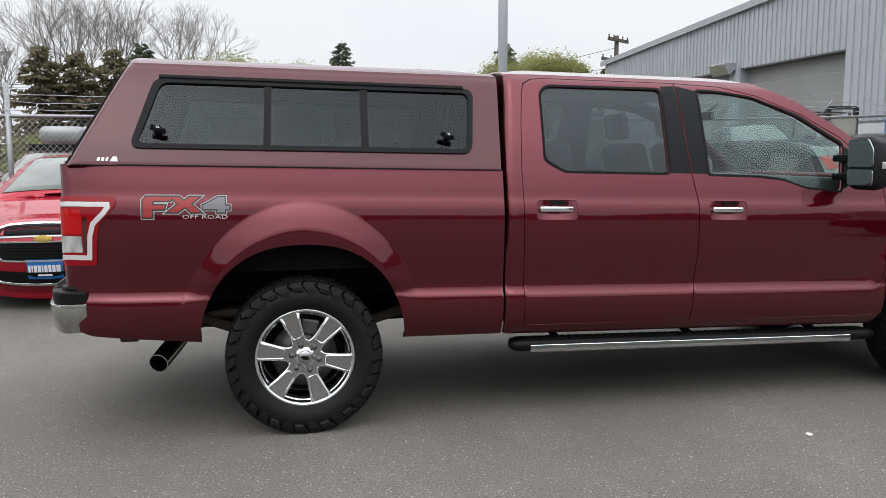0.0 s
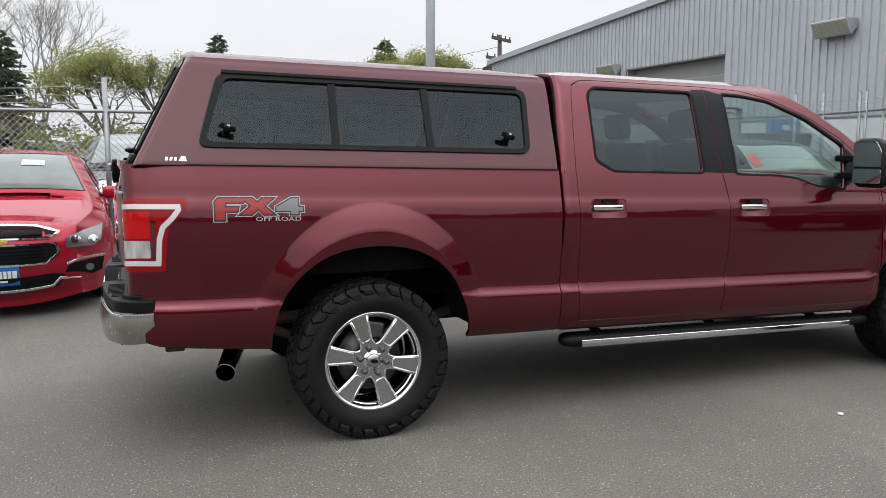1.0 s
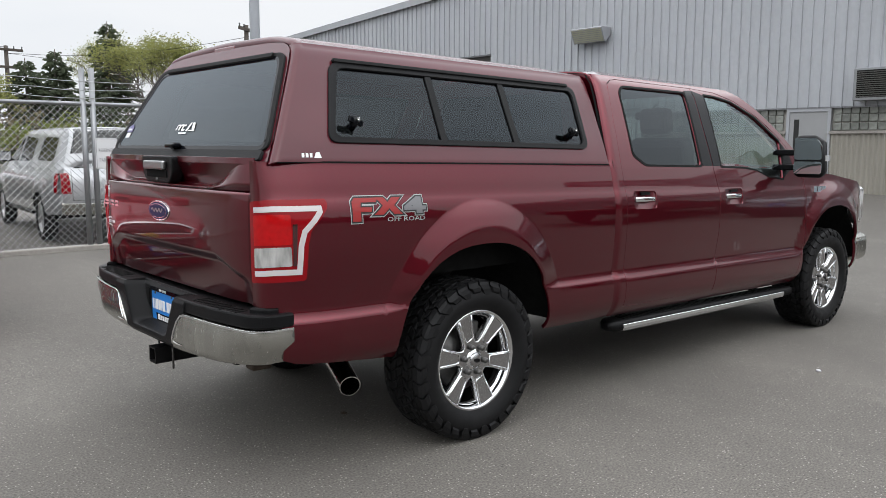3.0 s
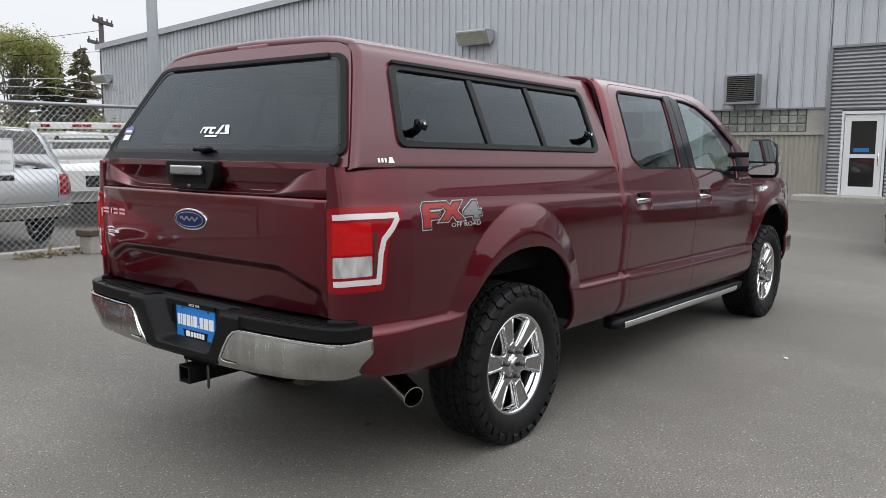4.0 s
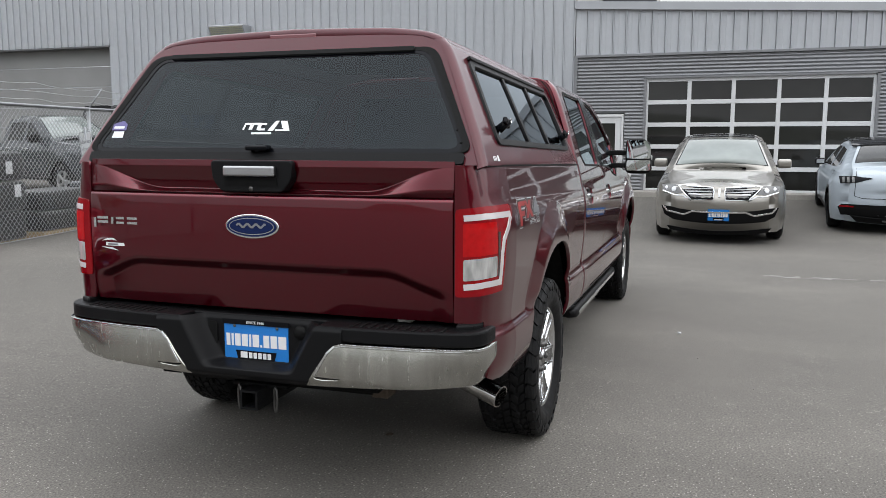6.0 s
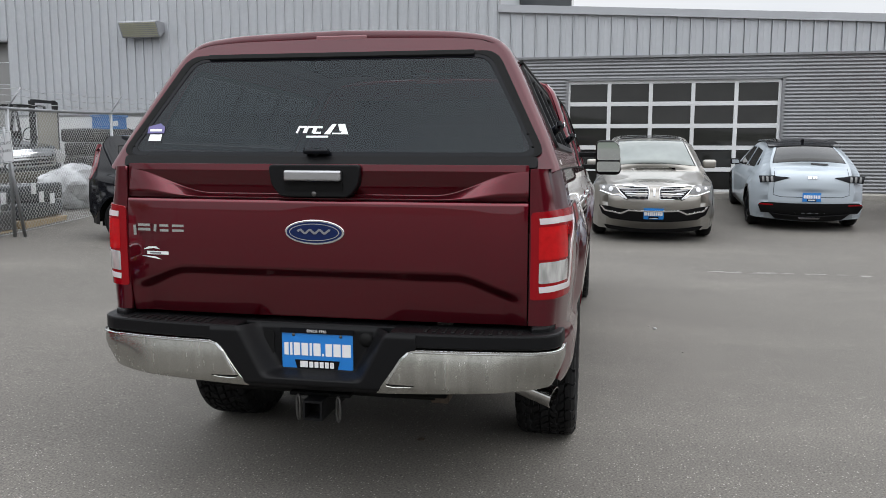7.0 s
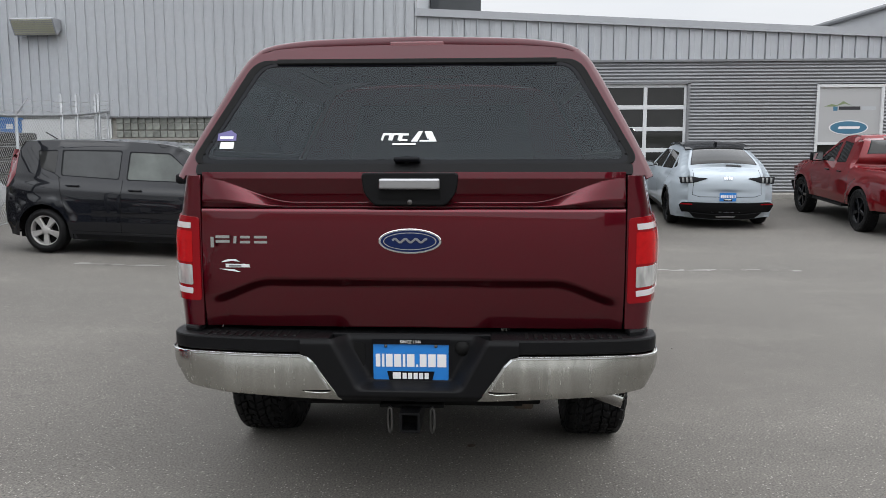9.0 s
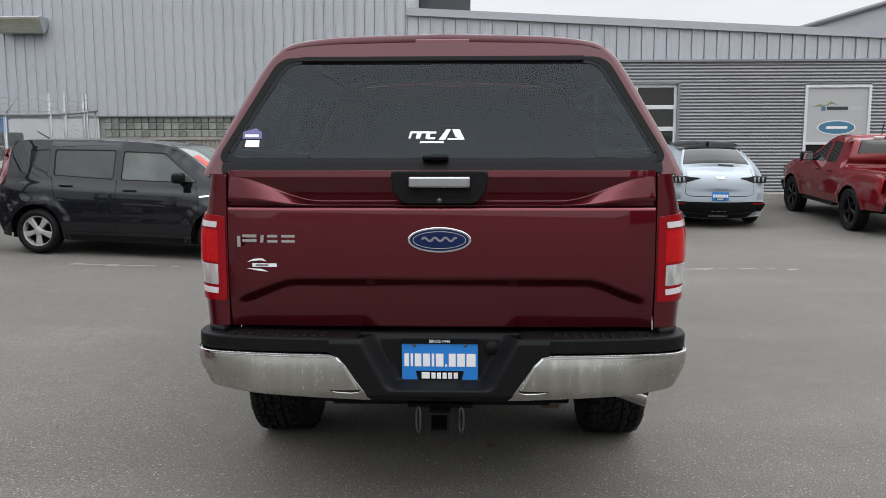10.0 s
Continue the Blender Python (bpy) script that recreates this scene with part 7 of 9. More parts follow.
        patch_obj("maker_mark", [(sx + 0.060, 1.422), (sx + 0.098, 1.422), (sx + 0.092, 1.446), (sx + 0.074, 1.446)], [], mm, M["white_vinyl"], cap, 0.02, flip=not fl)
        part("gasket", box(-1.10, 1.06, min(s * 0.90, s * 0.952), max(s * 0.90, s * 0.952), 1.400, 1.4085, m=Matrix(((1, 0, 0, 0), (0, 1, 0, 0), (-RAKE, 0, 1, 0), (0, 0, 0, 1)))), M["rubber"], cap)
    def roof_end(y):
        return CAP_Z(abs(y)) - R * (1 - 0.65 * (abs(y) / 0.688) ** 4)
    def cap_roof(x, y):
        xe = rear_edge_x(1.93)
        d, inset, y1 = x - xe, 0.0, y
        if d < R:
            th = max(0.0, d) / R * math.pi / 2
            inset = R * (1 - math.sin(th))
            x = xe + R * (1 - math.cos(th)) + (rear_edge_x(roof_end(y)) - xe) * (1 - max(0.0, d) / R) * (1 - (abs(y) / 0.688) ** 8)
            y1 = y * (0.688 - 0.92 * inset) / 0.688
        return raked(x, y1, CAP_Z(abs(y)) - inset * (1 - 0.65 * (abs(y) / 0.688) ** 4) - 0.012 * smooth((x - 0.8) / 0.3))
    xe = rear_edge_x(1.93)
    patch_obj("cap_roof", [(xe, -0.688), (1.108, -0.688), (1.108, 0.688), (xe, 0.688)], [], cap_roof, M["dull_roof"], cap, 0.025, lines=[[(xe + d, float(y)) for y in np.linspace(-0.675, 0.675, 57)] for d in (R * 0.25, R * 0.5, R * 0.75, R)])
    front_pane = [(-0.62, 1.47), (0.62, 1.47), (0.54, 1.84), (-0.54, 1.84)]
    patch_obj("cap_front", [(-0.955, 1.405), (0.955, 1.405), (0.688, 1.93), (0.0, 1.98), (-0.688, 1.93)], [front_pane], lambda y, z: raked(1.07 + 0.07 * (z - 1.405), y, z), M["dull_roof"], cap, 0.1)
    patch_obj("front_pane", front_pane, [], lambda y, z: raked(1.074 + 0.07 * (z - 1.405), y, z), M["tint"], cap, 0.2).visible_shadow = False
    # raked rear face with the lift-up glass
    def rear_f(y, z, p=0.0):
        return raked(rear_edge_x(z) - p, y, z)
    edge = lambda z: CAP_H(z) - 0.92 * R
    top = [(float(y) * (0.688 - 0.92 * R) / 0.688, roof_end(float(y))) for y in np.linspace(0.688, -0.688, 25)]
    rear_outline = [(-edge(1.405), 1.405), (edge(1.405), 1.405)] + [(edge(z), z) for z in np.linspace(1.45, 1.895, 9)] + top + [(-edge(z), z) for z in np.linspace(1.895, 1.45, 9)]
    rear_outline = [(float(a), float(b)) for a, b in rear_outline]
    glass = round_poly([(-0.872, 1.452), (0.872, 1.452), (0.652, 1.872), (-0.652, 1.872)], 0.06, 6)
    patch_obj("cap_rear", rear_outline, [glass], rear_f, M["dull_roof"], cap, 0.04, 0.0, hole_lip=0.02, flip=True)
    gl = patch_obj("rear_glass", glass, [], lambda y, z: rear_f(y, z, 0.006), M["cap_tint"], cap, 0.08, 0.005, flip=True, label="large smoked lift-up rear glass")
    gl.visible_shadow = False
    patch_obj("glass_border", glass, [round_poly([(-0.848, 1.468), (0.848, 1.468), (0.638, 1.858), (-0.638, 1.858)], 0.05, 5)], lambda y, z: rear_f(y, z, 0.009), M["gloss_black"], gl, 0.04, 0.003, flip=True)
    patch_obj("glass_seal", round_poly([(-0.900, 1.452), (0.900, 1.452), (0.680, 1.886), (-0.680, 1.886)], 0.06, 6), [glass], lambda y, z: rear_f(y, z, 0.011), M["rubber"], cap, 0.04, 0.012, flip=True)
    patch_obj("hinge_rail", [(-0.585, 1.871), (0.585, 1.871), (0.585, 1.889), (-0.585, 1.889)], [], lambda y, z: rear_f(y, z, 0.022), M["rubber"], cap, 0.05, 0.022, flip=True)
    patch_obj("lower_bar", round_poly([(-0.868, 1.410), (0.868, 1.410), (0.868, 1.452), (-0.868, 1.452)], 0.012, 3), [], lambda y, z: rear_f(y, z, 0.018), M["trim"], cap, 0.04, 0.02, flip=True, label="black lower bar of the rear glass")
    for s in (-1, 1):
        for z in (1.49, 1.54):
            p = rear_f(s * (CAP_H(z) - 0.075), z, 0.012)
            part("hinge_screw", lathe([(0.0, 0), (0.006, 0.001), (0.007, 0.004)], 10), M["rubber"], cap).matrix_basis = Matrix.Translation(p) @ Matrix.Rotation(radians(-90), 4, "Z")
    # high brake lamp, twist handle, maker's mark, sticker
    part("high_brake_lamp", box(-0.885, -0.80, -0.115, 0.115, 1.958, 1.982, 0.006, m=Matrix.Translation((0.035, 0, 0.002))), M["lens_dark_clear"], cap, "dull smoky high brake lamp")
    hk = rear_f(0.018, 1.468, 0.012)
    part("twist_handle", box(-0.045, 0.0, -0.052, 0.052, -0.010, 0.012, 0.008, 2), M["gloss_black"], cap, "black T-handle").matrix_basis = Matrix.Translation(hk)
    part("handle_stem", tube([hk + Vector((0.01, 0, 0)), hk + Vector((-0.03, 0, 0.0))], 0.016, 10), M["gloss_black"], cap)
    lf = lambda y, z: rear_f(y, z, 0.0095)
    for a, b in ((0.126, 0.094), (0.088, 0.056), (0.050, 0.018)):
        patch_obj("maker_mark", strokes([(a, 1.545), (a - 0.008, 1.570), (b - 0.004, 1.570), (b + 0.002, 1.545)] if b != 0.018 else [(b, 1.569), (a - 0.006, 1.569), (a, 1.546), (b + 0.004, 1.546)], 0.0085), [], lf, M["white_vinyl"], gl, 0.03, flip=True)
    patch_obj("maker_mark", [(0.008, 1.540), (-0.018, 1.540), (-0.040, 1.582), (-0.022, 1.582)], [], lf, M["white_vinyl"], gl, 0.03, flip=True)
    patch_obj("maker_mark", [(-0.026, 1.540), (-0.096, 1.540), (-0.076, 1.582), (-0.046, 1.582), (-0.058, 1.552), (-0.066, 1.552), (-0.064, 1.546), (-0.028, 1.546)], [], lf, M["white_vinyl"], gl, 0.03, flip=True)
    patch_obj("maker_bar", [(0.082, 1.526), (-0.012, 1.526), (-0.012, 1.534), (0.082, 1.534)], [], lf, M["white_vinyl"], gl, 0.03, flip=True)
    patch_obj("club_sticker", [(0.800, 1.545), (0.722, 1.545), (0.724, 1.572), (0.748, 1.588), (0.800, 1.574)], [], lf, M["violet_vinyl"], gl, 0.03, flip=True)
    patch_obj("club_sticker", [(0.788, 1.512), (0.730, 1.512), (0.730, 1.540), (0.785, 1.540)], [], lf, M["white_vinyl"], gl, 0.03, flip=True)
    patch_obj("club_sticker", [(0.790, 1.553), (0.735, 1.553), (0.735, 1.563), (0.790, 1.563)], [], lambda y, z: rear_f(y, z, 0.0105), M["white_vinyl"], gl, 0.03, flip=True)

    # --- box-side decal: three angular characters with a silver and black outline
    for s in (-1, 1):
        def dec(push):
            return side(s, push)
        x0 = -0.785
        def put(pts, push, mat):
            q = [(x0 + u, 1.148 + v) if s < 0 else (x0 + 0.44 - u, 1.148 + v) for u, v in pts]
            patch_obj("decal", q, [], dec(push), M[mat], T, 0.03, flip=s > 0)
        F = [(0.012, 0.002), (0.055, 0.002), (0.055, 0.042), (0.112, 0.042), (0.118, 0.063), (0.055, 0.063), (0.060, 0.084), (0.140, 0.084), (0.156, 0.104), (0.028, 0.104), (0.012, 0.088)]
        X = [(0.128, 0.028), (0.178, 0.028), (0.212, 0.055), (0.238, 0.028), (0.286, 0.028), (0.240, 0.068), (0.282, 0.104), (0.232, 0.104), (0.206, 0.084), (0.184, 0.104), (0.140, 0.104), (0.178, 0.068)]
        Q = [(0.296, 0.044), (0.366, 0.044), (0.366, 0.028), (0.402, 0.028), (0.402, 0.044), (0.424, 0.044), (0.424, 0.062), (0.402, 0.062), (0.402, 0.104), (0.372, 0.104), (0.296, 0.062)]
        glyphs = ((F, "red_vinyl"), (X, "red_vinyl"), (Q, "grey_vinyl"))
        for glyph, _ in glyphs:
            put(offset_poly(glyph, 0.0105), 0.0010, "silver_vinyl")
        for glyph, mat in glyphs:
            put(offset_poly(glyph, 0.0068), 0.0018, "black_vinyl")
        for glyph, mat in glyphs:
            put(glyph, 0.0026, mat)
        me = text_mesh("OFF ROAD", 0.028, 0.0004)
        for v in me.vertices:
            u, w = v.co.x * 1.62, v.co.y
            xx = (x0 + 0.306 + u) if s < 0 else (x0 + 0.134 - u)
            v.co = side(s, 0.003 + v.co.z)(xx, 1.153 + w)
        part("decal_words", me, M["silver_vinyl"], T)
    return T


build_truck()


# ---- other vehicles ----
def catmull(pts, step=0.05):
    """A smooth path through points, about evenly stepped."""
    out = []
    for i in range(len(pts) - 1):
        p0, p1, p2, p3 = (Vector(pts[min(max(j, 0), len(pts) - 1)]) for j in (i - 1, i, i + 1, i + 2))
        n = max(2, math.ceil((p2 - p1).length / step))
        for k in range(n):
            t = k / n
            out.append(tuple(0.5 * ((2 * p1) + (p2 - p0) * t + (2 * p0 - 5 * p1 + 4 * p2 - p3) * t * t + (3 * p1 - p0 - 3 * p2 + p3) * t ** 3)))
    return out + [tuple(pts[-1])]


class Car:
    """A vehicle from its side outline: rounded sides with arches and windows, and a strip over the top."""
    def __init__(self, name, m, label, category, mat, outline, wb, half, belt, wheel_r, round_edge=0.07, tumble=0.42, roof_mat=None, sill=0.24, nose=0.22, tail=0.16, group=""):
        self.t = thing(name, m, label, category, group)
        self.mat, self.wb, self.half, self.r, self.wr = mat, wb, half, round_edge, wheel_r
        self.belt = pchip(*zip(*belt))
        self.tumble, self.sill_z = tumble, sill
        self.path = catmull(outline, 0.06)
        self.xf, self.xr = max(p[0] for p in self.path), min(p[0] for p in self.path)
        self.nose, self.tail = nose, tail
        self.roof_mat = roof_mat or mat
        poly = self.path + resample([self.path[-1], self.path[0]], 0.08)[1:]
        self.closed = self.path
        acc = [0.0]
        for a, b in zip(self.path, self.path[1:]):
            acc.append(acc[-1] + math.hypot(b[0] - a[0], b[1] - a[1]))
        self.acc = acc
        self.arr = np.array(self.path)
        self.memo = {}

    def raw(self, x, z):
        b = self.belt(x)
        zm = (z - self.sill_z) / max(0.1, b - self.sill_z)
        if z <= b:
            w = self.half * (0.925 + 0.075 * math.sin(math.pi * min(max(0.12 + 0.72 * zm, 0), 1)))
            w += 0.012 * smooth((0.40 - zm) / 0.15) - 0.03 * smooth((zm - 0.80) / 0.2)
        else:
            w = self.half * (0.925 + 0.075 * math.sin(math.pi * 0.84)) - 0.03 - self.tumble * (z - b)
        for axle in (0.0, self.wb):
            s = math.hypot(x - axle, z - self.wr) / (self.wr * 1.62)
            w += 0.022 * smooth((1 - s) / 0.15) * (z < b)
        f, r = (x - (self.xf - 0.75)) / 0.75, ((self.xr + 0.6) - x) / 0.6
        return w - (self.nose * max(0, f) ** 2.3) - (self.tail * max(0, r) ** 2.3)

    def out_distance(self, x, z):
        a, b = self.arr[:-1], self.arr[1:]
        ab = b - a
        p = np.array((x, z))
        t = np.clip(((p - a) * ab).sum(1) / (ab * ab).sum(1), 0, 1)
        return float(np.hypot(*(p - a - t[:, None] * ab).T).min())

    def width(self, x, z):
        key = (round(x, 4), round(z, 4))
        if key not in self.memo:
            self.memo[key] = self.width_at(x, z)
        return self.memo[key]

    def width_at(self, x, z):
        d = self.out_distance(x, z)
        return self.raw(x, z) - (self.r - math.sqrt(max(0.0, self.r ** 2 - (self.r - d) ** 2)) if d < self.r else 0.0)

    def side(self, s, push=0.0):
        return lambda x, z: Vector((x, s * (self.width(x, z) + push), z))

    def at(self, t):
        i = min(max(int(np.searchsorted(self.acc, t)) - 1, 0), len(self.path) - 2)
        k = (t - self.acc[i]) / max(1e-6, self.acc[i + 1] - self.acc[i])
        (x0, z0), (x1, z1) = self.path[i], self.path[i + 1]
        d = Vector((x1 - x0, z1 - z0)).normalized()
        return x0 + (x1 - x0) * k, z0 + (z1 - z0) * k, Vector((d.y, -d.x))

    def strip(self, push=0.0):
        """The surface over the top, from (distance along the outline, y)."""
        def f(t, y):
            x, z, n = self.at(t)
            hw = self.raw(x, z) - self.r
            v = y / max(hw, 0.05)
            k = max(0.0, 1 - v * v)
            ends = self.nose * 0.9 if n.x > 0 else self.tail * 0.9
            c = push - (0.0)
            bow = abs(n.x) ** 2 * ends + (1 - abs(n.x)) * 0.025
            return Vector((x, y, z)) + Vector((-n.x, 0, -n.y)) * -1 * (bow * k + c) * self.sign
        return f

    sign = 1.0

    def t_at_front(self, z):
        lim = next(i for i, p in enumerate(self.path) if i > 3 and self.at(self.acc[i])[2].y * self.sign > 0.7)
        zs = [p[1] for p in self.path[:lim + 1]]
        return float(np.interp(z, zs, self.acc[:lim + 1]))

    def t_at_rear(self, z):
        idx = [i for i in range(len(self.path)) if self.at(self.acc[i])[2].x * self.sign < -0.5]
        zs, ts = [self.path[i][1] for i in idx][::-1], [self.acc[i] for i in idx][::-1]
        return float(np.interp(z, zs, ts))

    def front(self, push):
        g = self.strip(push)
        return lambda y, z: g(self.t_at_front(z), y)

    def rear(self, push):
        g = self.strip(push)
        return lambda y, z: g(self.t_at_rear(z), y)

    def t_of(self, x, top=True):
        """Distance along the outline of its point over x."""
        best = [(p[1], self.acc[i]) for i, p in enumerate(self.path) if abs(p[0] - x) < 0.05]
        return max(best)[1]

    def detail(self, name, poly, where, mat, label="", step=0.05, lip=0.004, parent=None, flip=None):
        sh = patch(Shell(), poly, [], where, step, False, 0.0)
        n = sum((Vector(v) for v in sh.n), Vector()).normalized()
        c = sum((Vector(v) for v in sh.v), Vector()) / len(sh.v)
        out = (c - Vector((self.wb / 2, 0, 0.75)))
        if abs(c.y) > 0.8 * self.half:
            out = Vector((0, c.y, 0))
        flip = n.dot(out) < 0
        return obj(name, patch(Shell(), poly, [], where, step, flip, lip).mesh(name), mat, parent or self.t, label)

    def build_body(self, windows, glass, step=0.07):
        z0 = self.sill_z
        lo_f, lo_r = self.path[0], self.path[-1]
        def foot(axle):
            R = self.wr * 1.16
            return [(axle + R * math.cos(a), max(z0, self.wr + R * math.sin(a))) for a in np.linspace(0.0, math.pi, 15)]
        outline = list(self.path) + [(lo_r[0], lo_r[1])]
        lower = [(-self.wr * 1.16 - 0.01, z0)] + foot(0.0)[::-1] + [(self.wr * 1.16 + 0.01, z0), (self.wb - self.wr * 1.16 - 0.01, z0)] + foot(self.wb)[::-1] + [(self.wb + self.wr * 1.16 + 0.01, z0)]
        poly = outline[:-1] + lower
        clean = [poly[0]]
        for p in poly[1:]:
            if math.hypot(p[0] - clean[-1][0], p[1] - clean[-1][1]) > 0.004:
                clean.append(p)
        for s in (-1, 1):
            patch_obj("body_side", clean, windows, self.side(s), self.mat, self.t, step, 0.0, hole_lip=0.015, flip=s > 0)
            for w in windows:
                pane = patch_obj("side_window", w, [], self.side(s, -0.008), glass[windows.index(w)] if isinstance(glass, tuple) else glass, self.t, 0.12, flip=s > 0)
                cx, cz = sum(p[0] for p in w) / len(w), sum(p[1] for p in w) / len(w)
                patch_obj("window_seal", w, [[(cx + (x - cx) * 0.965, cz + (z - cz) * 0.93) for x, z in w]], self.side(s, -0.002), M["gloss_black"], pane, 0.1, flip=s > 0)
        # strip over the top, cut where another material takes over
        n = self.at(self.acc[len(self.acc) // 2])[2]
        self.sign = 1.0 if n.y > 0 else -1.0
        Sf = self.strip()
        sh = Shell()
        rows = []
        ts = self.acc
        for t in ts:
            x, z, nn = self.at(t)
            hw = self.raw(x, z) - self.r
            rows.append([(t, hw * v) for v in np.linspace(-1, 1, 13)])
        for row in rows:
            for t, y in row:
                e = 2e-3
                p = Sf(t, y)
                tt = min(max(t, 2 * e), ts[-1] - 2 * e)
                nrm = (Sf(tt + e, y) - Sf(tt - e, y)).cross(Sf(t, y + e) - Sf(t, y - e)).normalized()
                x, z, nn = self.at(t)
                if nrm.dot(Vector((nn.x, 0, nn.y)) * self.sign) < 0:
                    nrm = -nrm
                edge = abs(y) / max(0.05, self.raw(x, z) - self.r)
                sh.v.append(p), sh.n.append((nrm + Vector((0, math.copysign(0.6 * max(0, edge - 0.85) / 0.15, y), 0))).normalized())
        k = 13
        for i in range(len(rows) - 1):
            for j in range(k - 1):
                q = [i * k + j, (i + 1) * k + j, (i + 1) * k + j + 1, i * k + j + 1]
                a, b, c = (sh.v[v] for v in q[:3])
                if (b - a).cross(c - a).dot(sh.n[q[0]]) < 0:
                    q.reverse()
                sh.f.append(q)
        obj("body_shell", sh.mesh("body_shell"), self.mat, self.t)
        part("underbody", box(self.xr + 0.25, self.xf - 0.3, -self.half * 0.82, self.half * 0.82, z0 - 0.03, z0 + 0.12), M["dark"], self.t)
        for axle in (0.0, self.wb):
            for s in (-1, 1):
                bm = bmesh.new()
                R = self.wr * 1.22
                pts = [(axle + R * math.cos(a), self.wr + R * math.sin(a)) for a in np.linspace(0, math.pi, 13)]
                a = [bm.verts.new((x, s * self.half * 0.95, z)) for x, z in pts]
                b = [bm.verts.new((x, s * self.half * 0.62, z)) for x, z in pts]
                for i in range(12):
                    bm.faces.new((a[i], a[i + 1], b[i + 1], b[i]))
                bm.faces.new(b)
                part("wheel_well", bm, M["dark"], self.t)

    def screen(self, name, x0, x1, inset, mat, taper=0.0):
        """A pane laid on the strip between two places of the outline."""
        t0, t1 = self.t_of(x0), self.t_of(x1)
        def hw(t):
            x, z, n = self.at(t)
            return self.raw(x, z) - self.r - inset
        ts = np.linspace(t0, t1, 7)
        poly = [(float(t), -hw(t)) for t in ts] + [(float(t), hw(t)) for t in ts[::-1]]
        rim = self.detail(name + "_rim", [(t + 0.0, y * 1.03) for t, y in poly], self.strip(0.003), M["gloss_black"], step=0.12)
        return self.detail(name, poly, self.strip(0.008), mat, step=0.1, parent=rim)

    def wheels(self, style="five", rim_mat=None, rim=0.66, lugs=False):
        rim_mat = rim_mat or M["wheel_silver"]
        r = self.wr
        meshes = {}
        for axle in (0.0, self.wb):
            for s in (-1, 1):
                w = new("wheel")
                w.parent = self.t
                w.matrix_basis = Matrix.Translation((axle, s * (self.half - 0.11), r)) @ (Matrix.Rotation(math.pi, 4, "Z") if s > 0 else Matrix()) @ Matrix.Rotation(axle * 0.7 + 0.3, 4, "Y")
                if not meshes:
                    ty = part("tyre", build_tyre(r, 0.22, r * rim), M["tyre"], w)
                    ri = part("rim", lathe([(r * rim * 0.93, 0.08), (r * rim * 0.92, -0.06), (r * rim * 0.97, -0.088), (r * rim + 0.004, -0.094), (r * rim, 0.08)], 40), rim_mat, w)
                    count = 5 if style == "five" else 10
                    sp = part("spoke", spoke_face(1, 0.04, r * rim * 0.95, 0.055 if style == "five" else 0.03, 0.095 if style == "five" else 0.03, -0.080, -0.084, 0.035), rim_mat, w)
                    for k in range(1, count):
                        part("spoke", sp.data, None, w, at=Matrix.Rotation(2 * math.pi * k / count, 4, "Y"))
                    hu = part("hub", lathe([(0.0, -0.088), (0.05, -0.086), (0.07, -0.07), (0.07, -0.02), (0.0, -0.02)], 24), rim_mat, w)
                    ba = part("barrel", lathe([(r * rim * 0.9, 0.08), (r * rim * 0.9, -0.02), (0.10, 0.0), (0.0, 0.0)], 24), M["dark"], w)
                    meshes = {o.name.split(".")[0]: o.data for o in (ty, ri, sp, hu, ba)}
                    if lugs:
                        meshes["tread"] = part("tread", build_tread(r, 0.24, 36), M["tyre"], w).data
                else:
                    for nm, me in meshes.items():
                        for k in range(count if nm == "spoke" else 1):
                            obj(nm, me, None, w, at=Matrix.Rotation(2 * math.pi * k / count, 4, "Y"))

    def line(self, pts, s, width=0.006, mat=None):
        return self.detail("shut_line", strokes(pts, width), self.side(s, 0.0015), mat or M["rubber"], step=0.08, lip=0.0)

    def door_handle(self, x, z, s, mat=None):
        w = self.width(x, z)
        bm = box(x - 0.09, x + 0.09, min(s * w, s * (w + 0.03)), max(s * w, s * (w + 0.03)), z - 0.014, z + 0.014, 0.009, 2)
        part("door_handle", bm, mat or self.mat, self.t)

    def mirror(self, x, z, s, size=(0.14, 0.20, 0.13), mat=None):
        w = self.raw(x, z) - 0.02
        mi = part("door_mirror", box(x, x + size[0], min(s * (w + 0.03), s * (w + 0.03 + size[1])), max(s * (w + 0.03), s * (w + 0.03 + size[1])), z, z + size[2], 0.04, 3), mat or self.mat, self.t)
        for fc in mi.data.polygons:
            fc.use_smooth = True
        part("mirror_foot", box(x + 0.02, x + 0.09, min(s * (w - 0.03), s * (w + 0.06)), max(s * (w - 0.03), s * (w + 0.06)), z + 0.02, z + 0.05, 0.008), M["trim"], mi)
        part("mirror_glass", box(x - 0.003, x + 0.002, min(s * (w + 0.055), s * (w + size[1])), max(s * (w + 0.055), s * (w + size[1])), z + 0.025, z + size[2] - 0.025, 0.0), M["chrome"], mi)

    def plate(self, front, z, y=0.0, w=0.15, h=0.075):
        f = (self.front if front else self.rear)
        p = self.detail("dealer_plate", [(y - w, z - h), (y + w, z - h), (y + w, z + h), (y - w, z + h)], f(0.012), M["plate_blue"], "blue dealer plate with white bars", 0.2, 0.006)
        x = -w + 0.012
        for wd in (0.02, 0.012, 0.026, 0.026, 0.012, 0.026, 0.024, 0.026, 0.034):
            self.detail("plate_bar", [(y + x, z - 0.022), (y + x + wd, z - 0.022), (y + x + wd, z + 0.032), (y + x, z + 0.032)], f(0.014), M["white_vinyl"], "", 0.2, 0, p)
            x += wd + 0.008
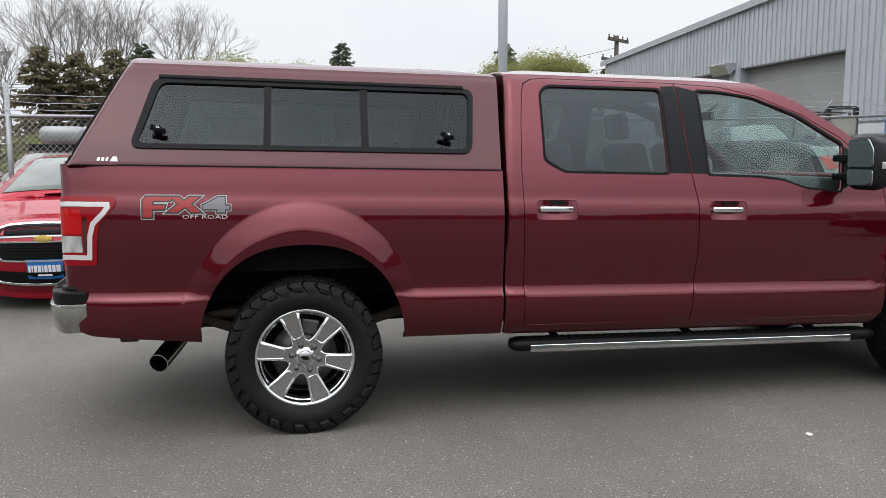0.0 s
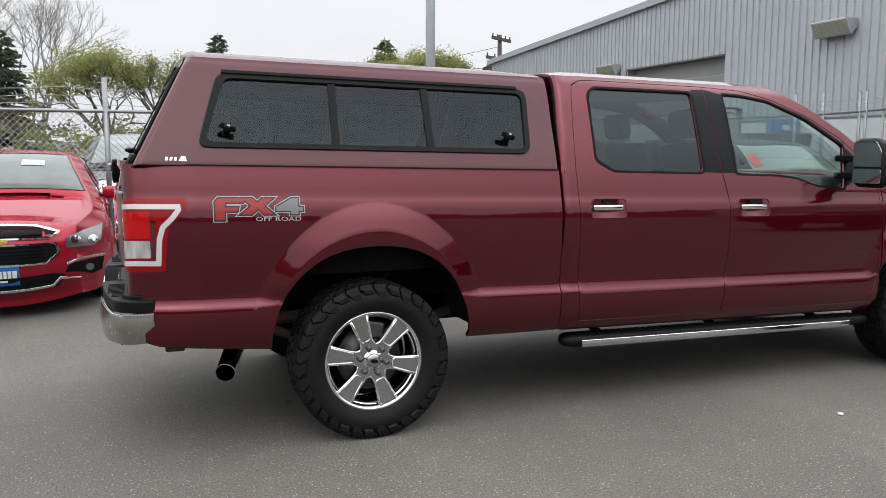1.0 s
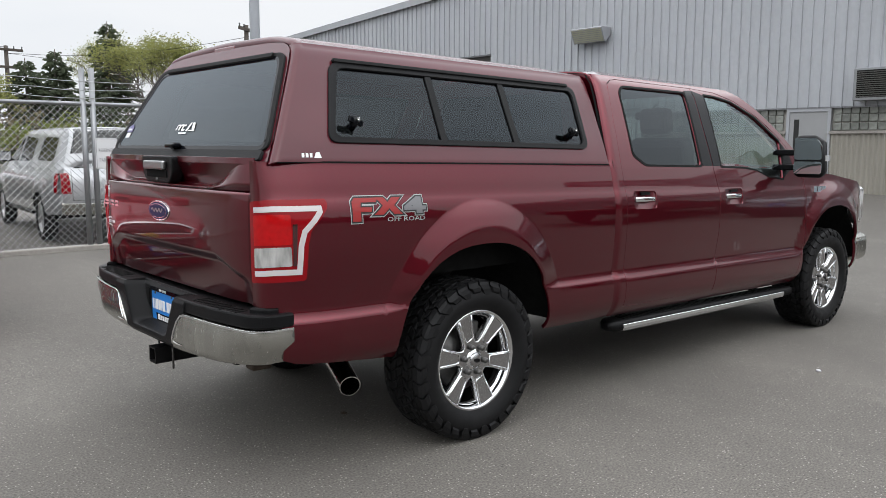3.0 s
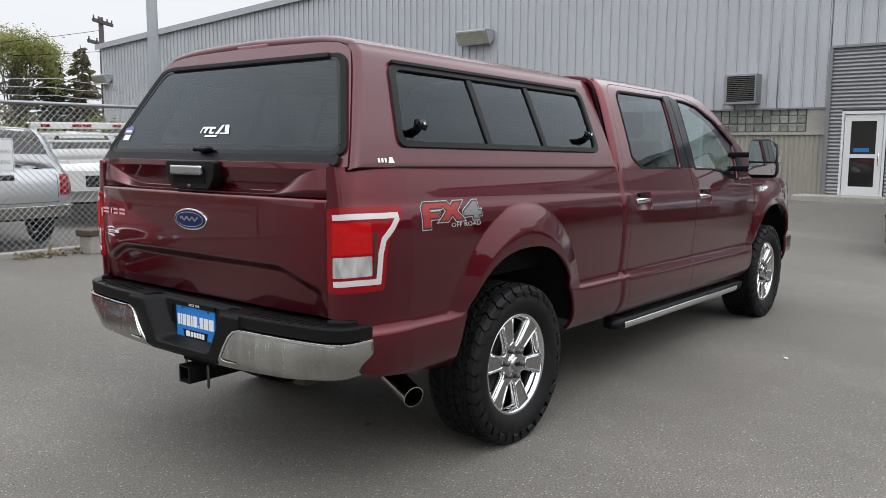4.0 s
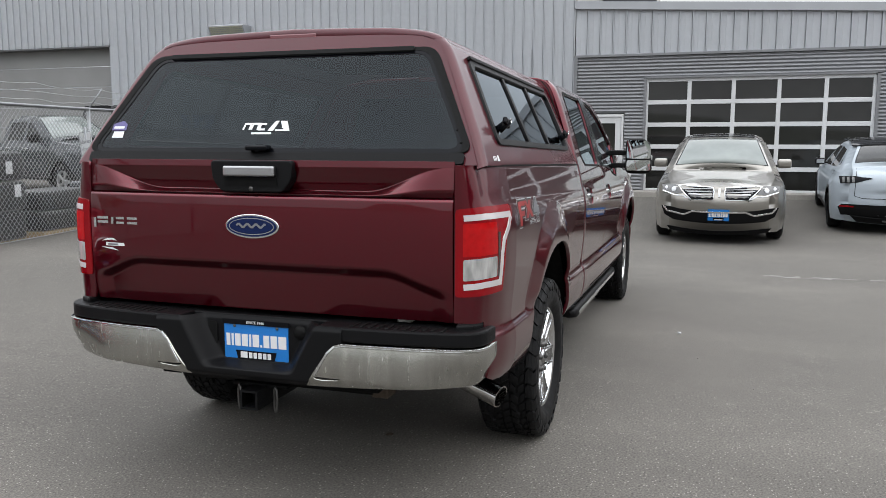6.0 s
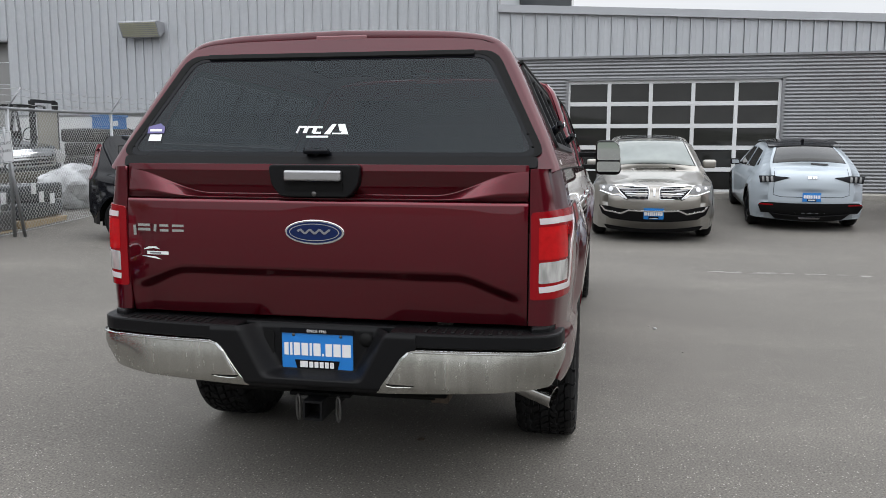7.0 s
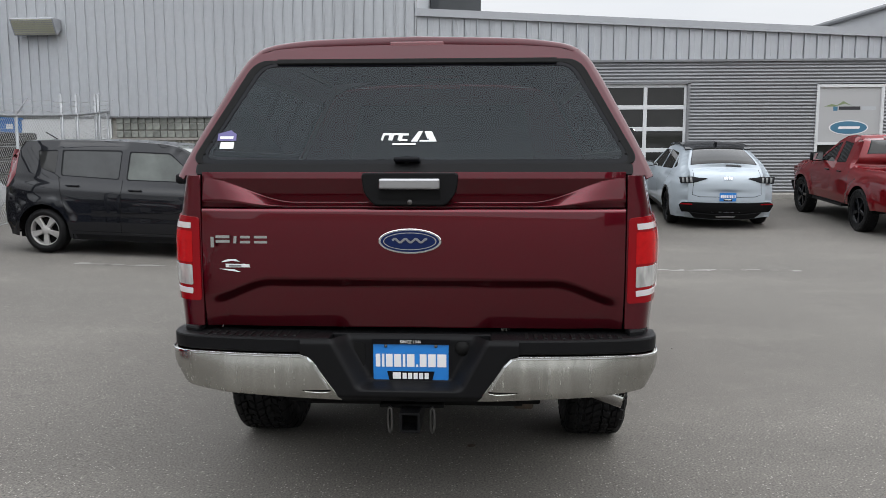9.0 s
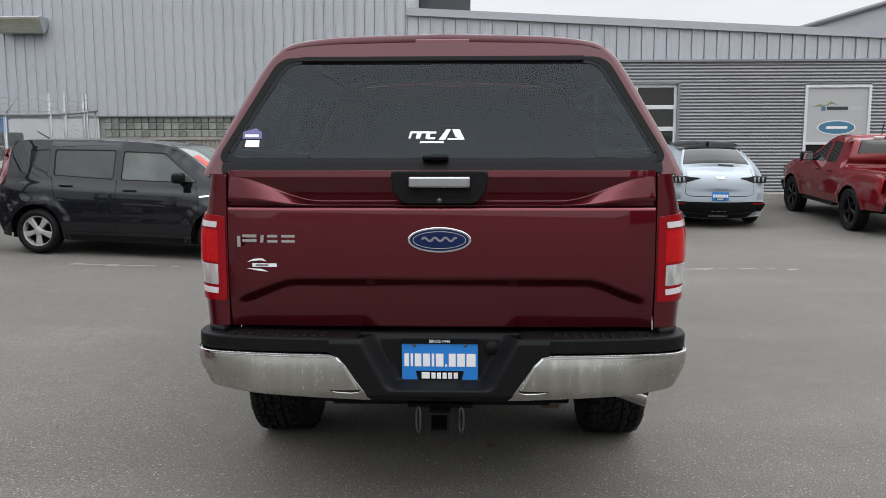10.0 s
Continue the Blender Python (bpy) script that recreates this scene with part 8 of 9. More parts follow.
        self.detail("plate_bar", [(y - 0.075, z - h + 0.008), (y + 0.075, z - h + 0.008), (y + 0.075, z - 0.034), (y - 0.075, z - 0.034)], f(0.0145), M["gloss_black"], "", 0.2, 0, p)
        self.detail("plate_bar", [(y - 0.06, z - h + 0.014), (y + 0.06, z - h + 0.014), (y + 0.06, z - 0.042), (y - 0.06, z - 0.042)], f(0.0155), M["white_vinyl"], "", 0.2, 0, p)


def both(poly):
    return poly, [(-y, z) for y, z in poly]


def place_car(x, y, heading, back):
    """The pose of a car whose local point (back, 0) stands at x, y; it tilts with the lot."""
    c, s = math.cos(radians(heading)), math.sin(radians(heading))
    ox, oy = x - c * back, y - s * back
    e = 0.8
    zf, zr = ground_z(ox + c * 2.8, oy + s * 2.8), ground_z(ox, oy)
    zl, zri = ground_z(ox - s * e, oy + c * e), ground_z(ox + s * e, oy - c * e)
    pitch, roll = math.atan2(zf - zr, 2.8), math.atan2(zl - zri, 2 * e)
    m = Matrix.Translation((ox, oy, zr)) @ Matrix.Rotation(radians(heading), 4, "Z") @ Matrix.Rotation(-pitch, 4, "Y") @ Matrix.Rotation(roll, 4, "X")
    return m


def crossover_champagne():
    c = Car("crossover", place_car(8.62, -1.90, 179, 3.80) @ Matrix.Diagonal((1, 1, 0.968, 1)), "champagne grey crossover with chrome split-wing grille, parked", "crossover car", M["champagne"],
            [(3.66, 0.22), (3.76, 0.42), (3.80, 0.64), (3.77, 0.82), (3.64, 0.955), (2.95, 1.075), (2.62, 1.115), (1.98, 1.49), (1.62, 1.575), (0.8, 1.615), (-0.2, 1.59), (-0.70, 1.52), (-0.90, 1.32), (-1.01, 1.0), (-1.03, 0.6), (-0.95, 0.28)],
            2.85, 0.945, ((-1.1, 1.10), (0, 1.06), (2.6, 1.05), (3.8, 1.02)), 0.36, 0.09, 0.40, nose=0.16)
    c.build_body([round_poly([(2.25, 1.12), (1.25, 1.13), (1.25, 1.50), (1.72, 1.50)], 0.03), round_poly([(1.17, 1.13), (0.25, 1.15), (0.28, 1.50), (1.17, 1.50)], 0.03), round_poly([(0.17, 1.16), (-0.55, 1.22), (-0.35, 1.47), (0.18, 1.50)], 0.03)], M["dark_glass"])
    c.screen("windscreen", 2.56, 1.80, 0.05, M["screen_glass"])
    c.screen("rear_screen", -0.72, -0.88, 0.08, M["dark_glass"])
    c.detail("roof_panel", [(c.t_of(1.55), -0.52), (c.t_of(-0.3), -0.52), (c.t_of(-0.3), 0.52), (c.t_of(1.55), 0.52)], c.strip(0.004), M["gloss_black"], "black glass roof", 0.15)
    F = c.front
    for g in both([(0.075, 0.80), (0.085, 0.712), (0.40, 0.712), (0.50, 0.790), (0.585, 0.900), (0.50, 0.902), (0.09, 0.868)]):
        gr = c.detail("grille_wing", g, F(0.006), M["gloss_black"], "dark half of the split grille")
        c.detail("wing_rim", strokes(g + g[:1], 0.012), F(0.012), M["chrome"], "", 0.08, 0.006, gr)
        sg = 1 if g[0][0] > 0 else -1
        for i in range(5):
            z = 0.738 + i * 0.026
            c.detail("grille_bar", [(sg * 0.09, z), (sg * (0.41 + 0.028 * i), z + 0.010), (sg * (0.41 + 0.028 * i), z + 0.019), (sg * 0.09, z + 0.009)], F(0.014), M["alloy"], "", 0.1, 0.006, gr)
    for g in both([(0.52, 0.79), (0.62, 0.785), (0.80, 0.850), (0.85, 0.955), (0.72, 0.950), (0.60, 0.905)]):
        h = c.detail("headlamp", g, F(0.010), M["lens_smoke"], "swept smoky headlamp")
        sg = 1 if g[0][0] > 0 else -1
        for cy, cz, r in ((0.655, 0.858, 0.036), (0.765, 0.885, 0.022)):
            c.detail("lamp_lens", [(sg * cy + r * math.cos(a), cz + r * math.sin(a)) for a in np.linspace(0, 2 * math.pi, 10, False)], F(0.016), M["alloy"], "", 0.1, 0.003, h)
        c.detail("lamp_lip", strokes([(sg * 0.40, 0.698), (sg * 0.52, 0.762), (sg * 0.63, 0.770), (sg * 0.82, 0.842)], 0.016), F(0.014), M["chrome"], "", 0.1, 0.004, h)
    c.detail("front_emblem", [(-0.014, 0.74), (0.014, 0.74), (0.014, 0.85), (-0.014, 0.85)], F(0.020), M["chrome"], "upright chrome emblem")
    c.detail("lower_grille", [(-0.78, 0.47), (-0.66, 0.40), (0.66, 0.40), (0.78, 0.47), (0.83, 0.615), (0.55, 0.575), (0.30, 0.565), (-0.30, 0.565), (-0.55, 0.575), (-0.83, 0.615)], F(0.006), M["trim"], "dark lower intake")
    c.detail("chrome_lip", strokes([(-0.80, 0.605), (-0.74, 0.530), (-0.50, 0.500), (-0.38, 0.555), (0.38, 0.555), (0.50, 0.500), (0.74, 0.530), (0.80, 0.605)], 0.022), F(0.016), M["chrome"], "", 0.1, 0.008)
    c.detail("bumper_skirt", [(-0.70, 0.22), (0.70, 0.22), (0.75, 0.285), (-0.75, 0.285)], F(0.006), M["trim"])
    c.plate(True, 0.515)
    for s in (-1, 1):
        c.mirror(2.02, 1.10, s, (0.14, 0.22, 0.15))
        c.line([(2.30, 0.32), (2.34, 0.8), (2.28, 1.10)], s)
        c.line([(1.21, 0.32), (1.21, 1.12)], s)
        c.door_handle(1.42, 0.98, s, M["chrome"])
    c.wheels("ten")


def electric_crossover():
    c = Car("electric_crossover", place_car(10.38, -4.58, -3, -0.88) @ Matrix.Diagonal((1, 0.96, 0.915, 1)), "pale icy blue electric crossover with a black roof, parked", "crossover car", M["pale_blue"],
            [(3.70, 0.22), (3.80, 0.48), (3.78, 0.72), (3.58, 0.87), (3.0, 1.01), (2.7, 1.06), (1.95, 1.46), (1.45, 1.59), (0.75, 1.625), (0.15, 1.57), (-0.25, 1.42), (-0.58, 1.225), (-0.76, 1.125), (-0.85, 1.0), (-0.87, 0.78), (-0.88, 0.55), (-0.84, 0.40), (-0.72, 0.24)],
            2.98, 0.94, ((-0.9, 1.06), (0, 1.03), (2.6, 0.97), (3.8, 0.72)), 0.36, 0.10, 0.50, tail=0.14)
    c.build_body([round_poly([(2.35, 1.03), (1.25, 1.07), (1.25, 1.46), (1.80, 1.44)], 0.03), round_poly([(1.17, 1.07), (0.15, 1.13), (0.30, 1.44), (1.17, 1.47)], 0.03), round_poly([(0.07, 1.15), (-0.20, 1.20), (0.18, 1.40)], 0.02)], M["dark_glass"])
    c.screen("windscreen", 2.6, 1.75, 0.05, M["screen_glass"])
    t = c.t_of
    c.detail("roof_panel", [(t(1.70), -0.60), (t(0.05), -0.62), (t(0.05), 0.62), (t(1.70), 0.60)], c.strip(0.005), M["gloss_black"], "glossy black roof", 0.1)
    c.screen("rear_screen", 0.02, -0.55, 0.06, M["dark_glass"])
    c.detail("spoiler", [(t(0.10), -0.62), (t(-0.02), -0.62), (t(-0.02), 0.62), (t(0.10), 0.62)], c.strip(0.022), M["gloss_black"], "black roof spoiler", 0.1, 0.02)
    part("roof_fin", prism([(0.0, 0.0), (0.16, 0.0), (0.03, 0.07), (0.0, 0.07)], -0.02, 0.02, Matrix(((1, 0, 0, 0.15), (0, 0, 1, 0), (0, 1, 0, 1.60), (0, 0, 0, 1)))), M["gloss_black"], c.t)
    R = c.rear
    c.detail("wiper", [(-0.02, 1.19), (-0.30, 1.185), (-0.30, 1.205), (-0.02, 1.215)], R(0.02), M["trim"])
    for g in both([(0.36, 0.995), (0.62, 0.925), (0.84, 0.915), (0.87, 1.045), (0.62, 1.045), (0.52, 1.015)]):
        lp = c.detail("lamp_panel", g, R(0.004), M["gloss_black"], "black lamp panel")
        sg = 1 if g[0][0] > 0 else -1
        for k in range(3):
            a = 0.625 + k * 0.074
            c.detail("tail_light_bar", round_poly([(sg * a, 0.935), (sg * (a + 0.038), 0.935), (sg * (a + 0.046), 1.030), (sg * (a + 0.008), 1.030)], 0.008, 2), R(0.010), M["lens_smoke"], "pale upright tail light bar", 0.1, 0.006, lp)
    c.detail("lower_bumper", [(-0.80, 0.36), (0.80, 0.36), (0.86, 0.50), (0.80, 0.555), (-0.80, 0.555), (-0.86, 0.50)], R(0.010), M["trim"], "black lower bumper", 0.08, 0.02)
    c.detail("diffuser", [(-0.55, 0.27), (0.55, 0.27), (0.66, 0.37), (-0.66, 0.37)], R(0.03), M["trim"], "", 0.08, 0.02)
    c.detail("reflector", [(-0.16, 0.315), (0.16, 0.315), (0.18, 0.345), (-0.18, 0.345)], R(0.036), M["alloy"])
    for g in both([(0.62, 0.505), (0.84, 0.51), (0.84, 0.535), (0.62, 0.53)]):
        c.detail("red_reflector", g, R(0.018), M["lens_red"])
    for a in (-0.075, -0.035, 0.01, 0.045):
        c.detail("badge_shape", [(a, 0.975), (a + 0.03, 0.975), (a + 0.03, 1.005), (a, 1.005)], R(0.012), M["chrome"])
    c.detail("hatch_line", strokes([(-0.60, 1.16), (-0.62, 0.70), (-0.50, 0.66), (0.50, 0.66), (0.62, 0.70), (0.60, 1.16)], 0.008), R(0.002), M["rubber"], "", 0.06, 0)
    c.plate(False, 0.665)
    for s in (-1, 1):
        c.mirror(2.05, 1.02, s, (0.13, 0.20, 0.13), M["gloss_black"])
        c.line([(2.36, 0.34), (2.42, 0.8), (2.36, 1.02)], s)
        c.line([(1.21, 0.32), (1.21, 1.06)], s)
        c.line([(0.42, 0.42), (0.30, 0.70), (0.12, 1.10)], s)
        c.detail("sill_trim", [(0.45, 0.25), (2.52, 0.25), (2.50, 0.33), (0.47, 0.33)], c.side(s, 0.006), M["trim"], "black sill", 0.1)
        for axle in (0.0, c.wb):
            a0 = [(axle + c.wr * 1.17 * math.cos(a), c.wr + c.wr * 1.17 * math.sin(a)) for a in np.linspace(0.25, math.pi - 0.25, 15)]
            c.detail("arch_trim", strokes(a0, 0.05), c.side(s, 0.008), M["trim"], "", 0.06, 0.008)
    c.wheels("ten", M["gloss_black"], 0.72)


def boxy_hatchback():
    hd = -95
    c = Car("hatchback", place_car(6.45, 5.77, hd, 0.0) @ Matrix.Translation((0, 0.80, 0)) @ Matrix.Diagonal((1, 1, 0.975, 1)), "boxy black hatchback with silver five-spoke wheels, dusty", "hatchback car", M["black_car"],
            [(3.26, 0.2), (3.38, 0.46), (3.37, 0.72), (3.24, 0.90), (2.80, 1.03), (2.54, 1.075), (2.00, 1.44), (1.74, 1.545), (1.40, 1.580), (0.6, 1.598), (-0.30, 1.575), (-0.47, 1.52), (-0.58, 1.20), (-0.66, 0.92), (-0.70, 0.56), (-0.60, 0.26)],
            2.57, 0.90, ((-0.8, 1.10), (0, 1.06), (2.5, 0.98), (3.4, 0.78)), 0.325, 0.07, 0.30, tail=0.12)
    c.build_body([round_poly([(2.26, 1.05), (1.18, 1.06), (1.18, 1.46), (1.76, 1.45)], 0.04), round_poly([(1.08, 1.065), (0.22, 1.10), (0.20, 1.46), (1.08, 1.47)], 0.04), round_poly([(0.14, 1.12), (-0.08, 1.20), (-0.16, 1.44), (0.14, 1.46)], 0.03)], (M["pale_side_glass"], M["smoky_glass"], M["dark_glass"]))
    c.screen("windscreen", 2.48, 1.80, 0.05, M["screen_glass"])
    c.screen("rear_screen", -0.50, -0.59, 0.1, M["dark_glass"])
    for s in (-1, 1):
        c.mirror(1.98, 1.05, s, (0.13, 0.20, 0.14), M["trim"])
        c.line([(2.22, 0.32), (2.30, 0.75), (2.24, 1.02)], s)
        c.line([(1.13, 0.30), (1.13, 1.06)], s)
        c.line([(0.42, 0.45), (0.28, 0.75), (0.20, 1.08)], s)
        c.line([(2.20, 0.34), (0.44, 0.34)], s)
        c.door_handle(1.33, 0.93, s)
        c.door_handle(0.42, 0.97, s)
        c.detail("tail_lamp", round_poly([(-0.56, 1.45), (-0.46, 1.45), (-0.47, 1.10), (-0.57, 0.92), (-0.66, 0.92), (-0.60, 1.2)], 0.02), c.side(s, 0.006), M["lens_dark_clear"], "tall red tail lamp", 0.05, 0.01)
        c.detail("front_badge", [(2.30, 0.86), (2.44, 0.88), (2.44, 0.90), (2.30, 0.885)], c.side(s, 0.006), M["chrome"])
        c.detail("headlamp", [(3.06, 0.78), (3.30, 0.70), (3.30, 0.82), (3.12, 0.90)], c.side(s, 0.006), M["lens_clear"])
        c.detail("sill_trim", [(0.42, 0.22), (2.16, 0.22), (2.16, 0.30), (0.42, 0.30)], c.side(s, 0.004), M["trim"], "", 0.1)
    c.detail("screen_card", [(c.t_of(2.34), -0.60), (c.t_of(2.10), -0.58), (c.t_of(2.10), -0.46), (c.t_of(2.34), -0.47)], c.strip(0.014), M["red_card"], "red card behind the windscreen")
    part("roof_aerial", tube([(-0.30, 0, 1.58), (-0.52, 0, 1.70)], 0.008, 6), M["trim"], c.t)
    c.wheels("five", M["wheel_silver"], 0.64)


def red_sedan():
    c = Car("sedan", place_car(-2.19, 2.88, -88, 3.45) @ Matrix.Diagonal((0.95, 1, 0.925, 1)), "bright red sedan with a split black grille and gold badge", "sedan car", M["red_car"],
            [(3.52, 0.19), (3.61, 0.40), (3.63, 0.62), (3.60, 0.80), (3.44, 0.895), (2.70, 1.02), (2.42, 1.06), (1.58, 1.40), (1.15, 1.465), (0.5, 1.46), (-0.1, 1.37), (-0.60, 1.12), (-0.88, 1.06), (-0.95, 0.92), (-0.97, 0.6), (-0.9, 0.28)],
            2.69, 0.90, ((-1.0, 1.0), (0, 0.98), (2.4, 0.98), (3.6, 0.92)), 0.325, 0.08, 0.46)
    c.build_body([round_poly([(2.10, 1.0), (1.12, 1.0), (1.12, 1.35), (1.50, 1.34)], 0.03), round_poly([(1.04, 1.0), (0.05, 1.03), (0.20, 1.32), (1.04, 1.35)], 0.03)], M["dark_glass"])
    c.screen("windscreen", 2.36, 1.42, 0.04, M["pale_side_glass"])
    c.screen("rear_screen", 0.05, -0.55, 0.06, M["dark_glass"])
    F = c.front
    up = [(-0.40, 0.735), (0.40, 0.735), (0.46, 0.785), (0.30, 0.815), (-0.30, 0.815), (-0.46, 0.785)]
    lo = [(-0.36, 0.535), (0.36, 0.535), (0.46, 0.62), (0.44, 0.705), (-0.44, 0.705), (-0.46, 0.62)]
    for g in (up, lo):
        gr = c.detail("grille", g, F(0.006), M["trim"], "black grille opening")
        c.detail("grille_rim", strokes(g + g[:1], 0.016), F(0.012), M["chrome"], "", 0.08, 0.006, gr)
        z0, z1 = min(p[1] for p in g), max(p[1] for p in g)
        for i in range(1, 6):
            z = z0 + (z1 - z0) * i / 6
            c.detail("grille_slat", [(-0.34, z - 0.004), (0.34, z - 0.004), (0.34, z + 0.004), (-0.34, z + 0.004)], F(0.010), M["gloss_black"], "", 0.1, 0.004, gr)
    c.detail("front_emblem", [(-0.075, 0.712), (-0.03, 0.712), (-0.025, 0.700), (0.035, 0.700), (0.03, 0.712), (0.075, 0.712), (0.085, 0.732), (0.03, 0.732), (0.028, 0.744), (-0.03, 0.744), (-0.03, 0.732), (-0.065, 0.732)], F(0.022), M["gold"], "plain gold emblem", 0.05, 0.01)
    for g in both([(0.52, 0.655), (0.74, 0.665), (0.80, 0.72), (0.82, 0.86), (0.66, 0.81), (0.52, 0.745)]):
        h = c.detail("headlamp", g, F(0.010), M["lens_smoke"], "clear wrap-round headlamp")
        cy = sum(p[0] for p in g) / 6
        for dy in (-0.08, 0.06):
            c.detail("lamp_lens", [(cy + dy + 0.042 * math.cos(a), 0.728 + 0.036 * math.sin(a)) for a in np.linspace(0, 2 * math.pi, 12, False)], F(0.016), M["chrome"], "", 0.1, 0.004, h)
    for g in both([(0.50, 0.44), (0.72, 0.39), (0.80, 0.43), (0.82, 0.56), (0.54, 0.50)]):
        fg = c.detail("fog_recess", g, F(0.006), M["trim"], "black fog lamp recess")
        sg = 1 if g[0][0] > 0 else -1
        c.detail("fog_lip", strokes([(sg * 0.52, 0.51), (sg * 0.66, 0.555), (sg * 0.83, 0.575)], 0.018), F(0.014), M["chrome"], "", 0.1, 0.006, fg)
        c.detail("fog_lamp", [(sg * 0.70 + 0.035 * math.cos(a), 0.46 + 0.035 * math.sin(a)) for a in np.linspace(0, 2 * math.pi, 12, False)], F(0.012), M["lens_smoke"], "", 0.1, 0.004, fg)
    c.detail("lower_grille", [(-0.44, 0.33), (0.44, 0.33), (0.50, 0.42), (0.40, 0.45), (-0.40, 0.45), (-0.50, 0.42)], F(0.006), M["trim"])
    c.detail("lower_lip", strokes([(-0.62, 0.36), (-0.46, 0.40), (-0.40, 0.345), (0.40, 0.345), (0.46, 0.40), (0.62, 0.36)], 0.014), F(0.014), M["chrome"], "", 0.1, 0.006)
    c.plate(True, 0.475)
    g = c.strip(0.016)
    t0 = c.t_of(1.80)
    c.detail("screen_tag", [(t0 - 0.05, 0.08), (t0 + 0.10, 0.08), (t0 + 0.10, 0.30), (t0 - 0.05, 0.30)], g, M["silver_vinyl"], "pale tag behind the windscreen")
    for s in (-1, 1):
        c.mirror(1.92, 0.98, s, (0.12, 0.22, 0.14))
        c.line([(2.24, 0.32), (2.28, 0.7), (2.16, 0.98)], s)
        c.line([(1.08, 0.30), (1.08, 0.98)], s)
        c.door_handle(1.32, 0.86, s)
    c.wheels("five", M["wheel_silver"], 0.64)


def pickup(name, m, label, mat, wb=3.3, half=0.98, lugs=False, cap=False, scale=1.0, rear_detail=True, front_detail=True, wheel_mat=None, glass=None, bed=True, arches=False, wr=0.40, roof_lamps=False):
    """A crew-cab pickup, open bed under a cover or with a cap of the same height as the cab."""
    cab_back = 0.62
    tail = [(0.98, 1.80), (cab_back + 0.14, 1.76), (cab_back, 1.40), (cab_back - 0.06, 1.235), (-0.9, 1.225), (-1.13, 1.21)] if not cap else [(0.7, 1.865), (0.0, 1.86), (-0.62, 1.84), (-0.86, 1.72), (-1.05, 1.30), (-1.13, 1.19)]
    zc = 1.0
    c = Car(name, m, label, "pickup truck", mat,
            [(wb + 0.66, 0.42), (wb + 0.84, 0.62), (wb + 0.86, 0.85), (wb + 0.82, 1.06), (wb + 0.66, 1.18), (wb - 0.30, 1.27), (wb - 0.52, 1.31), (wb - 1.22, 1.74), (wb - 1.52, 1.845), (wb - 2.0, 1.86)] + tail + [(-1.19, 1.05), (-1.20, 0.75), (-1.12, 0.52)],
            wb, half, ((-1.3, 1.22), (wb - 0.5, 1.22), (wb + 0.9, 1.10)), wr, 0.07, 0.36, sill=0.48, nose=0.13, tail=0.05, group="pickups in the lot")
    b1, a0 = wb - 1.55, wb - 0.72
    ws = [round_poly([(a0, 1.285), (b1 + 0.05, 1.29), (b1 + 0.05, 1.72), (wb - 1.35, 1.68)], 0.03), round_poly([(b1 - 0.06, 1.29), (cab_back + 0.32, 1.31), (cab_back + 0.36, 1.70), (b1 - 0.06, 1.74)], 0.03)]
    if cap:
        ws.append(round_poly([(0.50, 1.33), (-0.72, 1.33), (-0.62, 1.70), (0.50, 1.72)], 0.05))
    c.build_body(ws, M["cab_glass"], 0.08)
    c.screen("windscreen", wb - 0.56, wb - 1.38, 0.05, M["screen_glass"])
    if cap:
        c.screen("rear_screen", -0.70, -1.03, 0.08, M["dark_glass"])
    else:
        c.screen("rear_screen", cab_back + 0.13, cab_back - 0.01, 0.14, M["dark_glass"])
    F, R = c.front, c.rear
    if front_detail:
        gr = c.detail("grille", round_poly([(-0.60, 0.74), (0.60, 0.74), (0.62, 1.10), (-0.62, 1.10)], 0.05), F(0.012), M["chrome"], "chrome grille frame", 0.08, 0.02)
        c.detail("grille_mesh", round_poly([(-0.54, 0.79), (0.54, 0.79), (0.56, 1.05), (-0.56, 1.05)], 0.04), F(0.016), M["trim"], "", 0.1, 0.004, gr)
        for z in (0.84, 0.92, 1.0):
            c.detail("grille_bar", [(-0.54, z - 0.015), (0.54, z - 0.015), (0.54, z + 0.015), (-0.54, z + 0.015)], F(0.03), M["chrome"], "", 0.1, 0.01, gr)
        for g in both([(0.64, 0.78), (0.88, 0.80), (0.90, 1.05), (0.65, 1.09)]):
            c.detail("headlamp", g, F(0.010), M["lens_clear"], "clear headlamp", 0.08)
        c.detail("front_bumper", [(-0.90, 0.47), (0.90, 0.47), (0.92, 0.68), (-0.92, 0.68)], F(0.05), M["bumper_chrome"] if not arches else M["trim"], "front bumper", 0.08, 0.05)
    if rear_detail:
        for g in both([(0.76, 0.84), (0.90, 0.84), (0.90, 1.15), (0.78, 1.15)]):
            c.detail("tail_lamp", g, R(0.008), M["lens_red"], "red tail lamp", 0.06, 0.008)
        c.detail("rear_bumper", [(-0.90, 0.54), (0.90, 0.54), (0.90, 0.70), (-0.90, 0.70)], R(0.07), M["bumper_chrome"] if not arches else M["trim"], "rear bumper", 0.08, 0.06)
        c.detail("tailgate_line", strokes([(-0.74, 1.18), (-0.74, 0.74), (0.74, 0.74), (0.74, 1.18)], 0.008), R(0.002), M["rubber"], "", 0.06, 0)
        c.detail("gate_handle", [(-0.12, 1.06), (0.12, 1.06), (0.12, 1.13), (-0.12, 1.13)], R(0.012), M["trim"])
